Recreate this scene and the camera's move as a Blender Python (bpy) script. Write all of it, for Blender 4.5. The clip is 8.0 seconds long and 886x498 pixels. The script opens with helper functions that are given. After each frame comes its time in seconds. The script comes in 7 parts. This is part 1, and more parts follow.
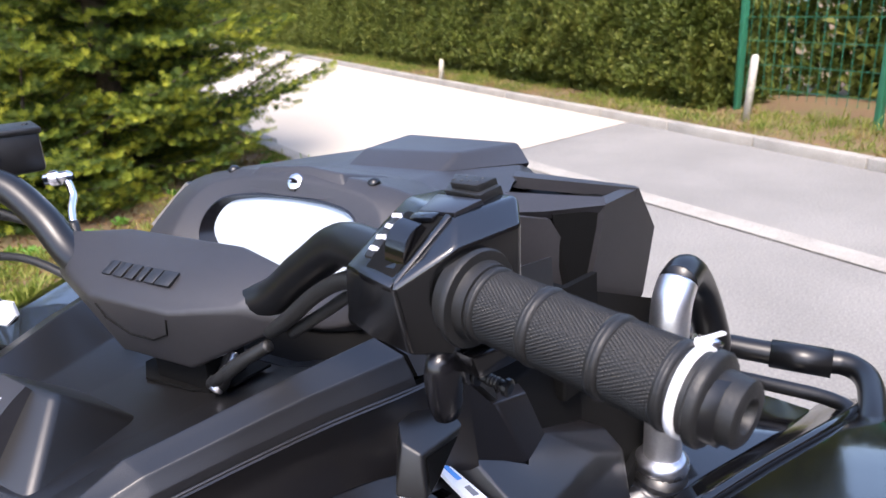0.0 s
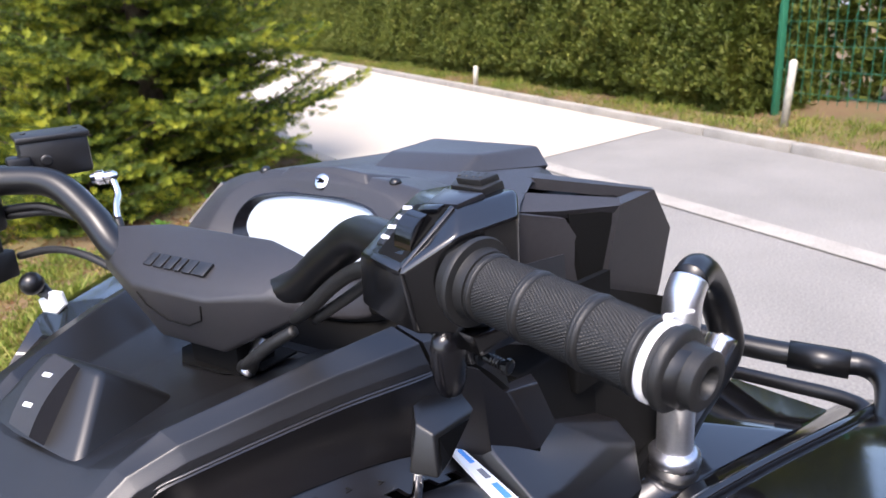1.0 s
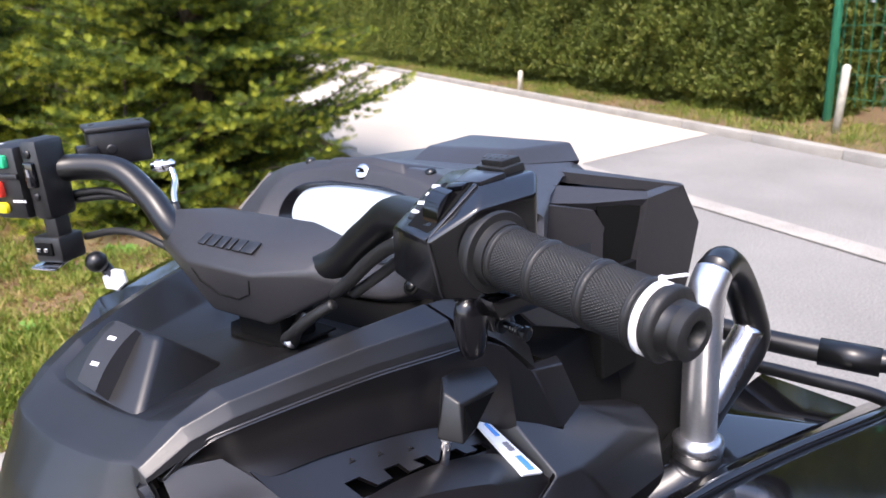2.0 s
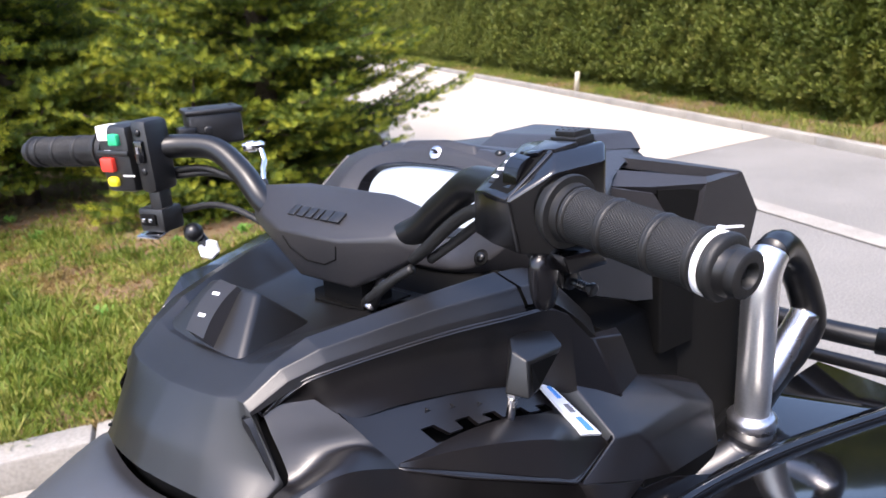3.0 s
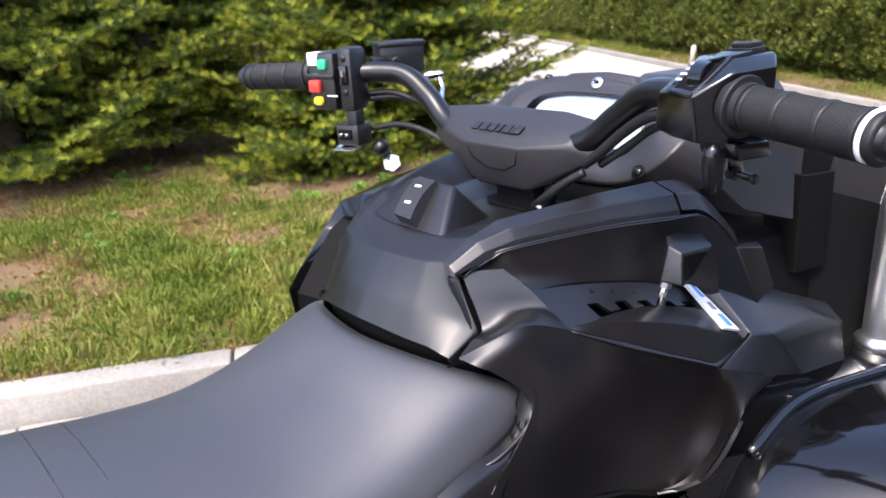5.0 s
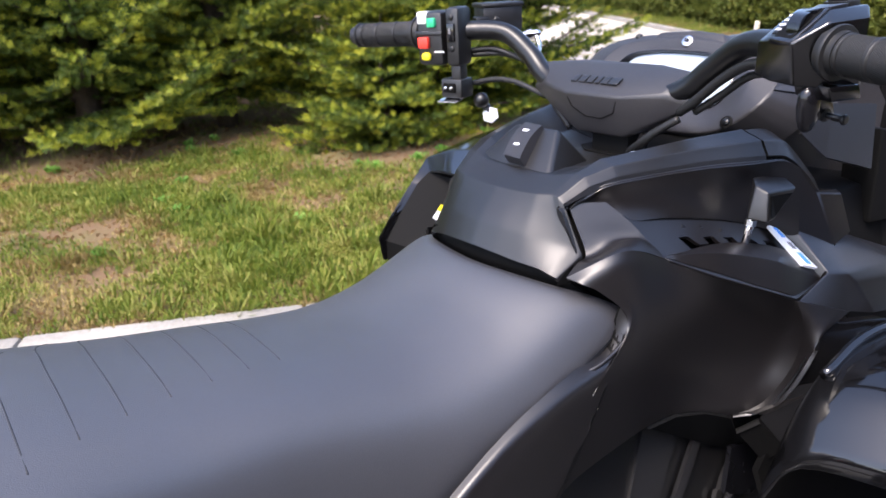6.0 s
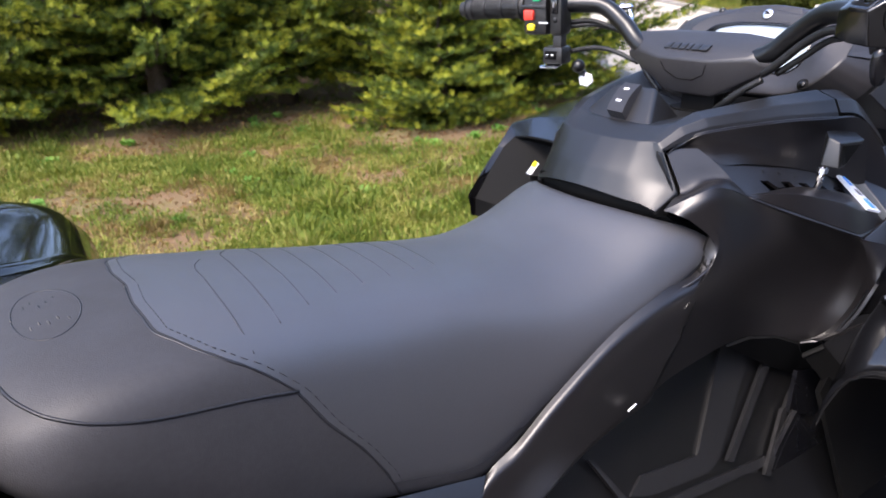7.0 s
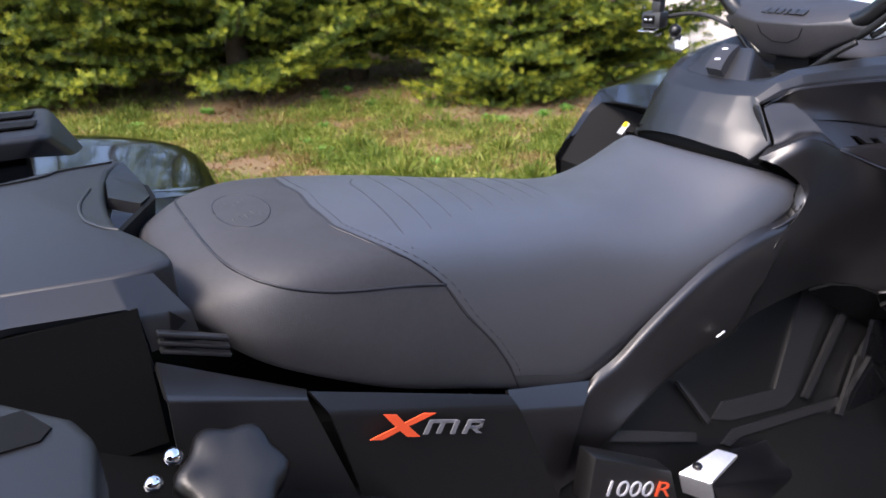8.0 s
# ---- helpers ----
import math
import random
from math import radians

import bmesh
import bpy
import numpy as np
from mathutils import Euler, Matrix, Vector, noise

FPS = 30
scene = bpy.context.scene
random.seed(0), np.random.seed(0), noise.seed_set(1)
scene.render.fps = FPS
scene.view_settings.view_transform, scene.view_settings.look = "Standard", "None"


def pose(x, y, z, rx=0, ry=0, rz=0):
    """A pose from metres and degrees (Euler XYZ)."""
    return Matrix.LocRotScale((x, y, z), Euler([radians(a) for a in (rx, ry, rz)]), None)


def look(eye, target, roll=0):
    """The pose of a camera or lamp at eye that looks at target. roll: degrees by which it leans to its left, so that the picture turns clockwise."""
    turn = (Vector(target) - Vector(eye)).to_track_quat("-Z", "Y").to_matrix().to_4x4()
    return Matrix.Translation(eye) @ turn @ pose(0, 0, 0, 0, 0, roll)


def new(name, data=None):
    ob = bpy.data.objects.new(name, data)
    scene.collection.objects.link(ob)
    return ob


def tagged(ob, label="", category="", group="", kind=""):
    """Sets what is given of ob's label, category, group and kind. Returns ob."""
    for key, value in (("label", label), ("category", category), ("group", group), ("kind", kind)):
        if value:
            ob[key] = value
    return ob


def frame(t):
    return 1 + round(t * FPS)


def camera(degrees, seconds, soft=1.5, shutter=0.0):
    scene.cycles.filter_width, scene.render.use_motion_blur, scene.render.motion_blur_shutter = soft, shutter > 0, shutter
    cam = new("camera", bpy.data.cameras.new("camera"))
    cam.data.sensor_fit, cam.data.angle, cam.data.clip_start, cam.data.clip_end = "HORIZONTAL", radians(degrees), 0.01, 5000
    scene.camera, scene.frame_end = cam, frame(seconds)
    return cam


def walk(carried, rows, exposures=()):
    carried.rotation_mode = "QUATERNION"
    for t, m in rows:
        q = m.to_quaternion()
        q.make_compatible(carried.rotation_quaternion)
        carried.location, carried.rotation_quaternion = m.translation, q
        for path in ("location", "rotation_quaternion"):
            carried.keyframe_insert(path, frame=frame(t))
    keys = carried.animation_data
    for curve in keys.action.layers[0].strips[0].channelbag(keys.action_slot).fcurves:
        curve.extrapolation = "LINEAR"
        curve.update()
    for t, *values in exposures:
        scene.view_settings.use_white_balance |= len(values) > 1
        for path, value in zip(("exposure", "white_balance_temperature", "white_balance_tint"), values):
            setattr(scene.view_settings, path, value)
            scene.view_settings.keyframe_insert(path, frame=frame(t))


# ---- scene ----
cam = camera(63.3, 8.0)
cam.data.dof.use_dof, cam.data.dof.focus_distance, cam.data.dof.aperture_fstop = True, 0.47, 19.0

PATH = [
    (0, (-0.218, -0.413, 1.305), (1.414, 0.532, 0.639), -3.0),
    (0.5, (-0.228, -0.427, 1.306), (1.386, 0.557, 0.652), -3.3),
    (1, (-0.24, -0.442, 1.307), (1.35, 0.586, 0.662), -3.5),
    (2.5, (-0.292, -0.483, 1.298), (1.197, 0.701, 0.681), -3.7),
    (3, (-0.323, -0.491, 1.294), (1.12, 0.751, 0.682), -3.8),
    (3.5, (-0.355, -0.499, 1.289), (1.043, 0.795, 0.678), -3.8),
    (4, (-0.392, -0.506, 1.281), (0.955, 0.837, 0.664), -3.6),
    (5.5, (-0.518, -0.536, 1.261), (0.669, 0.918, 0.569), -3.2),
    (6, (-0.582, -0.555, 1.257), (0.547, 0.933, 0.541), -3.2),
    (6.5, (-0.658, -0.587, 1.259), (0.421, 0.929, 0.525), -3.6),
    (7, (-0.749, -0.626, 1.258), (0.277, 0.919, 0.509), -3.2),
    (7.5, (-0.821, -0.657, 1.25), (0.149, 0.917, 0.487), -2.8),
    (8, (-0.878, -0.685, 1.242), (0.015, 0.924, 0.457), -2.5),
]
walk(cam, [(t, look(eye, target, roll)) for t, eye, target, roll in PATH], [(0, 2.0, 6480, 18), (8, 2.0, 6480, 18)])

# ---------------------------------------------------------------- light
world = bpy.data.worlds.new("sky")
scene.world = world
world.use_nodes = True
wn = world.node_tree.nodes
sky = wn.new("ShaderNodeTexSky")
sky.sky_type = "NISHITA"
sky.sun_disc = False
SUN_EL, SUN_AZ = radians(56), radians(250)
sky.sun_elevation, sky.sun_rotation = SUN_EL, SUN_AZ
sky.air_density, sky.dust_density, sky.ozone_density = 1.0, 2.0, 1.0
wn["Background"].inputs["Strength"].default_value = 0.15
world.node_tree.links.new(sky.outputs[0], wn["Background"].inputs[0])
sun = new("sun", bpy.data.lights.new("sun", "SUN"))
sun.data.energy, sun.data.angle, sun.data.color = 1.55, radians(18), (1.0, 0.93, 0.82)
sun_way = Vector((math.sin(SUN_AZ) * math.cos(SUN_EL), math.cos(SUN_AZ) * math.cos(SUN_EL), math.sin(SUN_EL)))
sun.matrix_world = look(sun_way * 50, (0, 0, 0))


# ---------------------------------------------------------------- materials
def mat(name, color, rough=0.5, metal=0.0, grain=0.0, grain_scale=200.0, bump=0.0, bump_scale=600.0,
        patch=0.0, patch_scale=8.0, coat=0.0, spec=0.5, alt=None, bump_dist=0.001, rough_var=0.0, coat_rough=0.04):
    """A procedural surface: two scales of tone variation, fine relief and uneven gloss."""
    m = bpy.data.materials.new(name)
    m.use_nodes = True
    n, l = m.node_tree.nodes, m.node_tree.links
    b = n["Principled BSDF"]
    b.inputs["Roughness"].default_value, b.inputs["Metallic"].default_value = rough, metal
    b.inputs["Specular IOR Level"].default_value = spec
    b.inputs["Coat Weight"].default_value, b.inputs["Coat Roughness"].default_value = coat, coat_rough
    co = n.new("ShaderNodeTexCoord")
    alt = alt or tuple(c * 0.55 for c in color)
    mix = n.new("ShaderNodeMix")
    mix.data_type = "RGBA"
    mix.inputs["A"].default_value, mix.inputs["B"].default_value = (*color, 1), (*alt, 1)
    tx = n.new("ShaderNodeTexNoise")
    tx.inputs["Scale"].default_value, tx.inputs["Detail"].default_value = patch_scale, 5
    l.new(co.outputs["Object"], tx.inputs["Vector"])
    fine = n.new("ShaderNodeTexNoise")
    fine.inputs["Scale"].default_value, fine.inputs["Detail"].default_value = grain_scale, 3
    l.new(co.outputs["Object"], fine.inputs["Vector"])
    r1 = n.new("ShaderNodeMapRange")
    r1.inputs["From Min"].default_value, r1.inputs["From Max"].default_value = 0.35, 0.65
    r1.inputs["To Max"].default_value = patch
    l.new(tx.outputs["Fac"], r1.inputs["Value"])
    r2 = n.new("ShaderNodeMapRange")
    r2.inputs["From Min"].default_value, r2.inputs["From Max"].default_value = 0.35, 0.65
    r2.inputs["To Max"].default_value = grain
    l.new(fine.outputs["Fac"], r2.inputs["Value"])
    add = n.new("ShaderNodeMath")
    add.use_clamp = True
    l.new(r1.outputs[0], add.inputs[0])
    l.new(r2.outputs[0], add.inputs[1])
    l.new(add.outputs[0], mix.inputs["Factor"])
    l.new(mix.outputs["Result"], b.inputs["Base Color"])
    if rough_var:
        r3 = n.new("ShaderNodeMapRange")
        r3.inputs["From Min"].default_value, r3.inputs["From Max"].default_value = 0.3, 0.7
        r3.inputs["To Min"].default_value, r3.inputs["To Max"].default_value = max(0.0, rough - rough_var), rough + rough_var
        l.new(tx.outputs["Fac"], r3.inputs["Value"])
        l.new(r3.outputs[0], b.inputs["Roughness"])
    if bump:
        bt = n.new("ShaderNodeTexNoise")
        bt.inputs["Scale"].default_value, bt.inputs["Detail"].default_value = bump_scale, 2
        l.new(co.outputs["Object"], bt.inputs["Vector"])
        bp = n.new("ShaderNodeBump")
        bp.inputs["Strength"].default_value, bp.inputs["Distance"].default_value = bump, bump_dist
        l.new(bt.outputs["Fac"], bp.inputs["Height"])
        l.new(bp.outputs[0], b.inputs["Normal"])
    return m


M_PLASTIC = mat("matte_black_plastic", (0.0034, 0.0032, 0.0034), 0.42, spec=0.75, grain=0.25, bump=0.25, bump_scale=1400, patch=0.2, rough_var=0.04, bump_dist=0.0004)
M_SIDE = mat("satin_charcoal_plastic", (0.0046, 0.0036, 0.0038), 0.38, spec=0.80, grain=0.2, bump=0.2, bump_scale=1500, patch=0.2, rough_var=0.04, bump_dist=0.0004)
M_GLOSS = mat("gloss_black_plastic", (0.004, 0.004, 0.0045), 0.1, coat=0.4, patch=0.3, rough_var=0.03)
M_RUBBER = mat("black_rubber", (0.010, 0.010, 0.010), 0.50, spec=0.45, grain=0.4, bump=0.2, bump_scale=900)
M_BAR = mat("black_painted_steel", (0.004, 0.004, 0.0044), 0.34, patch=0.3, rough_var=0.06)
M_LOWER = mat("black_moulded_plastic", (0.0034, 0.0032, 0.0034), 0.42, spec=0.45, grain=0.25, bump=0.25, bump_scale=1300, patch=0.25, rough_var=0.05, bump_dist=0.0004)
M_SEAT_TOP = mat("grained_vinyl", (0.027, 0.027, 0.031), 0.50, spec=1.0, coat=0.8, coat_rough=0.55, grain=0.3, grain_scale=500, bump=0.4, bump_scale=1100, patch=0.3, patch_scale=9, rough_var=0.07, bump_dist=0.0006)
M_SEAT = mat("black_vinyl", (0.032, 0.031, 0.033), 0.60, spec=0.45, grain=0.25, bump=0.35, bump_scale=900, patch=0.35, patch_scale=14, rough_var=0.06, bump_dist=0.0006)
M_METAL = mat("brushed_aluminium", (0.62, 0.62, 0.64), 0.3, 1.0, grain=0.3, grain_scale=300, patch=0.2, rough_var=0.08)
M_STEEL = mat("satin_steel", (0.86, 0.86, 0.87), 0.36, 1.0, grain=0.15, grain_scale=300, patch=0.12, rough_var=0.05)
M_CHROME = mat("chrome", (0.8, 0.8, 0.82), 0.1, 1.0, patch=0.1)
M_WHITE = mat("white_plastic", (0.8, 0.8, 0.8), 0.4, grain=0.06)
M_RED = mat("red_plastic", (0.75, 0.05, 0.03), 0.4, grain=0.1)
M_GREEN = mat("green_plastic", (0.02, 0.45, 0.2), 0.4, grain=0.1)
M_YELLOW = mat("yellow_plastic", (0.85, 0.7, 0.02), 0.4, grain=0.1)
M_BLUE = mat("blue_print", (0.08, 0.3, 0.7), 0.4, grain=0.05)
M_ORANGE = mat("orange_print", (0.85, 0.1, 0.03), 0.4, grain=0.08)
M_PALEPRINT = mat("pale_grey_print", (0.50, 0.50, 0.53), 0.4, grain=0.1)
M_SATIN = mat("satin_black_plastic", (0.005, 0.005, 0.0065), 0.24, spec=0.5, grain=0.2, patch=0.3, rough_var=0.05)
M_HOUSING = mat("satin_gloss_black_plastic", (0.0025, 0.0025, 0.0028), 0.19, spec=1.0, grain=0.2, patch=0.25, rough_var=0.04)
# the housing's plastic again, lightened for the sky sheen on its top pad
M_SKYLIT_PAD = mat("skylit_housing_plastic", (0.012, 0.012, 0.015), 0.30, spec=1.0, grain=0.2, patch=0.25, rough_var=0.05)
M_ALLOY = mat("bare_alloy", (0.92, 0.91, 0.92), 0.45, 1.0, grain=0.1, grain_scale=300, patch=0.15, rough_var=0.06)
M_GREYPRINT = mat("grey_print", (0.16, 0.16, 0.17), 0.35, grain=0.1)
# pale LCD tone, brightened for the sky mirrored in the glass
M_SCREEN = mat("pale_screen_with_sky", (0.37, 0.43, 0.48), 0.12, patch=0.1, coat=0.3)
# lighter grey-black for cowl, dashboard and handlebar cover
M_COWL = mat("grey_black_plastic", (0.022, 0.021, 0.023), 0.45, spec=0.6, grain=0.3, bump=0.3, bump_scale=1200, patch=0.3, rough_var=0.05, bump_dist=0.0004)
# near-black for inner black parts, and for shade painted into slots and recesses
M_DARK = mat("black_plastic_and_recess_shade", (0.003, 0.003, 0.003), 0.7, spec=0.12, grain=0.2)
M_GREY = mat("grey_plastic", (0.0105, 0.0105, 0.0115), 0.42, grain=0.25, bump=0.2, bump_scale=1400, patch=0.2, bump_dist=0.0004)
M_ASPHALT = mat("asphalt", (0.245, 0.235, 0.215), 0.85, grain=0.6, grain_scale=90, bump=0.5, bump_scale=120, patch=0.35, patch_scale=1.2, bump_dist=0.004)
# pale concrete, its tone raised for the sunlight on the lane
M_LANE = mat("sunlit_concrete_lane", (0.44, 0.395, 0.325), 0.9, grain=0.3, grain_scale=60, bump=0.3, bump_scale=90, patch=0.25, patch_scale=0.9, bump_dist=0.004, alt=(0.39, 0.345, 0.275))
M_KERB = mat("concrete_kerb", (0.34, 0.32, 0.28), 0.85, grain=0.4, grain_scale=80, bump=0.4, bump_scale=140, patch=0.4, patch_scale=5, bump_dist=0.003, alt=(0.19, 0.175, 0.155))
M_SOIL = mat("grassy_soil", (0.13, 0.11, 0.04), 0.95, grain=0.5, grain_scale=40, bump=0.6, bump_scale=60, patch=0.9, patch_scale=2.2, bump_dist=0.02, alt=(0.15, 0.090, 0.045))
M_BARK = mat("bark", (0.09, 0.065, 0.045), 0.9, grain=0.6, grain_scale=40, bump=0.6, bump_scale=50, patch=0.4, bump_dist=0.01)


def leaf_mat(name, a, b, c, rough=0.55):
    """Foliage: tone differs from leaf to leaf and from one clump to the next."""
    m = bpy.data.materials.new(name)
    m.use_nodes = True
    n, l = m.node_tree.nodes, m.node_tree.links
    p = n["Principled BSDF"]
    p.inputs["Roughness"].default_value = rough
    p.inputs["Specular IOR Level"].default_value = 0.25
    g = n.new("ShaderNodeNewGeometry")
    ramp = n.new("ShaderNodeValToRGB")
    ramp.color_ramp.elements[0].color, ramp.color_ramp.elements[1].color = (*a, 1), (*c, 1)
    ramp.color_ramp.elements.new(0.55).color = (*b, 1)
    co = n.new("ShaderNodeTexCoord")
    tx = n.new("ShaderNodeTexNoise")
    tx.inputs["Scale"].default_value = 2.5
    l.new(co.outputs["Object"], tx.inputs["Vector"])
    mm = n.new("ShaderNodeMath")
    mm.operation = "MULTIPLY_ADD"
    mm.inputs[1].default_value, mm.inputs[2].default_value = 0.6, 0.0
    l.new(g.outputs["Random Per Island"], mm.inputs[0])
    m2 = n.new("ShaderNodeMath")
    m2.operation = "MULTIPLY_ADD"
    m2.inputs[1].default_value = 0.8
    l.new(tx.outputs["Fac"], m2.inputs[0])
    l.new(mm.outputs[0], m2.inputs[2])
    sub = n.new("ShaderNodeMath")
    sub.operation = "SUBTRACT"
    sub.inputs[1].default_value = 0.2
    l.new(m2.outputs[0], sub.inputs[0])
    l.new(sub.outputs[0], ramp.inputs["Fac"])
    l.new(ramp.outputs[0], p.inputs["Base Color"])
    t = n.new("ShaderNodeBsdfTranslucent")
    l.new(ramp.outputs[0], t.inputs["Color"])
    mx = n.new("ShaderNodeMixShader")
    mx.inputs[0].default_value = 0.35
    out = n["Material Output"]
    l.new(p.outputs[0], mx.inputs[1])
    l.new(t.outputs[0], mx.inputs[2])
    l.new(mx.outputs[0], out.inputs["Surface"])
    return m


M_FIR = leaf_mat("fir_needles", (0.014, 0.035, 0.006), (0.070, 0.112, 0.014), (0.24, 0.25, 0.026))
M_TIP = leaf_mat("young_needles", (0.13, 0.175, 0.014), (0.26, 0.295, 0.026), (0.48, 0.44, 0.040))
M_STRAW = leaf_mat("dry_grass_blades", (0.12, 0.080, 0.030), (0.26, 0.19, 0.065), (0.50, 0.40, 0.17))
M_HEDGE = leaf_mat("hedge_leaves", (0.05, 0.075, 0.012), (0.11, 0.135, 0.022), (0.20, 0.20, 0.040))
M_GRASS = leaf_mat("grass_blades", (0.042, 0.088, 0.011), (0.155, 0.200, 0.025), (0.42, 0.36, 0.11))
M_LITTER = leaf_mat("dead_leaves", (0.12, 0.06, 0.03), (0.24, 0.13, 0.06), (0.42, 0.26, 0.11))
M_WEED = leaf_mat("weed_leaves", (0.08, 0.2, 0.03), (0.14, 0.3, 0.05), (0.25, 0.38, 0.08))


# ---------------------------------------------------------------- mesh helpers
def solid(name, verts, faces, material, parent=None, label="", bevel=0.0, smooth=False, segs=2):
    """One mesh object from corners and faces, with rounded edges if wanted."""
    bm = bmesh.new()
    vs = [bm.verts.new(v) for v in verts]
    for f in faces:
        bm.faces.new([vs[i] for i in f])
    bmesh.ops.recalc_face_normals(bm, faces=bm.faces)
    return part(name, bm, material, parent, label, bevel, smooth, segs)


def part(name, bm, material, parent=None, label="", bevel=0.0, smooth=False, segs=2):
    """Links a bmesh as one mesh object under a thing or a part."""
    if bevel:
        sharp = [e for e in bm.edges if len(e.link_faces) == 2 and e.calc_face_angle(0) > 0.35]
        bmesh.ops.bevel(bm, geom=sharp, offset=bevel, segments=segs, affect="EDGES", profile=0.5, clamp_overlap=True)
    me = bpy.data.meshes.new(name)
    bm.to_mesh(me)
    bm.free()
    if smooth or bevel:
        me.polygons.foreach_set("use_smooth", [True] * len(me.polygons))
        if not smooth:
            me.set_sharp_from_angle(angle=radians(30))
    me.materials.append(material)
    ob = new(name, me)
    if parent:
        ob.parent = parent
    if label:
        ob["label"] = label
    return ob


def box_bm(size, at=(0, 0, 0), rot=(0, 0, 0), bm=None):
    bm = bm or bmesh.new()
    m = pose(*at, *rot) @ Matrix.Diagonal((*size, 1))
    bmesh.ops.create_cube(bm, size=1, matrix=m)
    return bm


def prism(name, outline, y0, y1, material, parent=None, label="", bevel=0.0, axis="y", segs=2):
    """A slab: an outline in x, z drawn out in y (or in x, y drawn out in z)."""
    n = len(outline)
    put = (lambda a, b, d: (a, d, b)) if axis == "y" else ((lambda a, b, d: (a, b, d)) if axis == "z" else (lambda a, b, d: (d, a, b)))
    verts = [put(a, b, y0) for a, b in outline] + [put(a, b, y1) for a, b in outline]
    faces = [tuple(range(n)), tuple(range(2 * n - 1, n - 1, -1))] + [(i, (i + 1) % n, n + (i + 1) % n, n + i) for i in range(n)]
    return solid(name, verts, faces, material, parent, label, bevel, segs=segs)


def spline(points, steps=8):
    """A smooth line through points (Catmull-Rom)."""
    p = [Vector(q) for q in points]
    p = [p[0] * 2 - p[1], *p, p[-1] * 2 - p[-2]]
    out = []
    for i in range(1, len(p) - 2):
        a, b, c, d = p[i - 1 : i + 3]
        for k in range(steps):
            t = k / steps
            out.append(0.5 * (2 * b + (c - a) * t + (2 * a - 5 * b + 4 * c - d) * t * t + (3 * b - a - 3 * c + d) * t**3))
    return [*out, p[-2]]


def tube_bm(points, radius, sides=12, bm=None, smooth_path=True, steps=8, caps=True):
    """A round tube along points; radius a number or one for each point of the finished line."""
    bm = bm or bmesh.new()
    line = spline(points, steps) if smooth_path and len(points) > 2 else [Vector(q) for q in points]
    rs = radius if isinstance(radius, (list, tuple)) else [radius] * len(line)
    rings, up = [], None
    for i, p in enumerate(line):
        d = (line[min(i + 1, len(line) - 1)] - line[max(i - 1, 0)]).normalized()
        if up is None:
            up = d.orthogonal().normalized()
        up = (up - d * up.dot(d)).normalized()
        side = d.cross(up)
        rings.append([bm.verts.new(p + rs[i] * (math.cos(a) * up + math.sin(a) * side)) for a in (2 * math.pi * k / sides for k in range(sides))])
    for a, b in zip(rings, rings[1:]):
        for k in range(sides):
            bm.faces.new((a[k], a[(k + 1) % sides], b[(k + 1) % sides], b[k]))
    if caps:
        bm.faces.new(rings[0][::-1])
        bm.faces.new(rings[-1])
    return bm


def lathe_bm(profile, origin, axis, sides=32, bm=None, caps=True):
    """A turned body: (distance along the axis, radius) pairs."""
    bm = bm or bmesh.new()
    axis = Vector(axis).normalized()
    up = axis.orthogonal().normalized()
    side = axis.cross(up)
    rings = []
    for s, r in profile:
        c = Vector(origin) + axis * s
        rings.append([bm.verts.new(c + r * (math.cos(a) * up + math.sin(a) * side)) for a in (2 * math.pi * k / sides for k in range(sides))])
    for a, b in zip(rings, rings[1:]):
        for k in range(sides):
            bm.faces.new((a[k], a[(k + 1) % sides], b[(k + 1) % sides], b[k]))
    if caps:
        bm.faces.new(rings[0][::-1])
        bm.faces.new(rings[-1])
    return bm


def loft_bm(sections, bm=None, close=False, caps=False):
    """A skin over rows of points of equal count."""
    bm = bm or bmesh.new()
    rows = [[bm.verts.new(p) for p in s] for s in sections]
    for a, b in zip(rows, rows[1:]):
        n = len(a)
        for k in range(n if close else n - 1):
            bm.faces.new((a[k], a[(k + 1) % n], b[(k + 1) % n], b[k]))
    if caps:
        bm.faces.new(rows[0][::-1])
        bm.faces.new(rows[-1])
    return bm


def empty(name, at=(0, 0, 0)):
    ob = new(name)
    ob.location = at
    return ob


# ---------------------------------------------------------------- ground, road and verge
# The lane's own axes: ALONG runs with the hedge, KERB_WAY runs with the near kerb.
ALONG = Vector((0.55, 0.835, 0))
KERB_WAY = Vector((0.875, -0.484, 0))
KERB_AT = Vector((0.5, 1.66, 0))
CORNER = KERB_AT + KERB_WAY * 2.1


def lane(u, v, z=0.0):
    """A point u metres along the lane and v metres across it, away from the far hedge, from the verge's corner."""
    p = CORNER + ALONG * u - KERB_WAY * v
    return (p.x, p.y, z)


# the far edge of the lane runs slightly off the near one
ALONG2, OUT2 = Vector((0.575, 0.818, 0)), Vector((0.818, -0.575, 0))
FAR0 = Vector(lane(0, -3.33))


def far(u, w, z=0.0):
    """A point u metres along the far edge and w metres beyond it."""
    p = FAR0 + ALONG2 * u + OUT2 * w
    return (p.x, p.y, z)


fang = math.degrees(math.atan2(ALONG2.y, ALONG2.x))


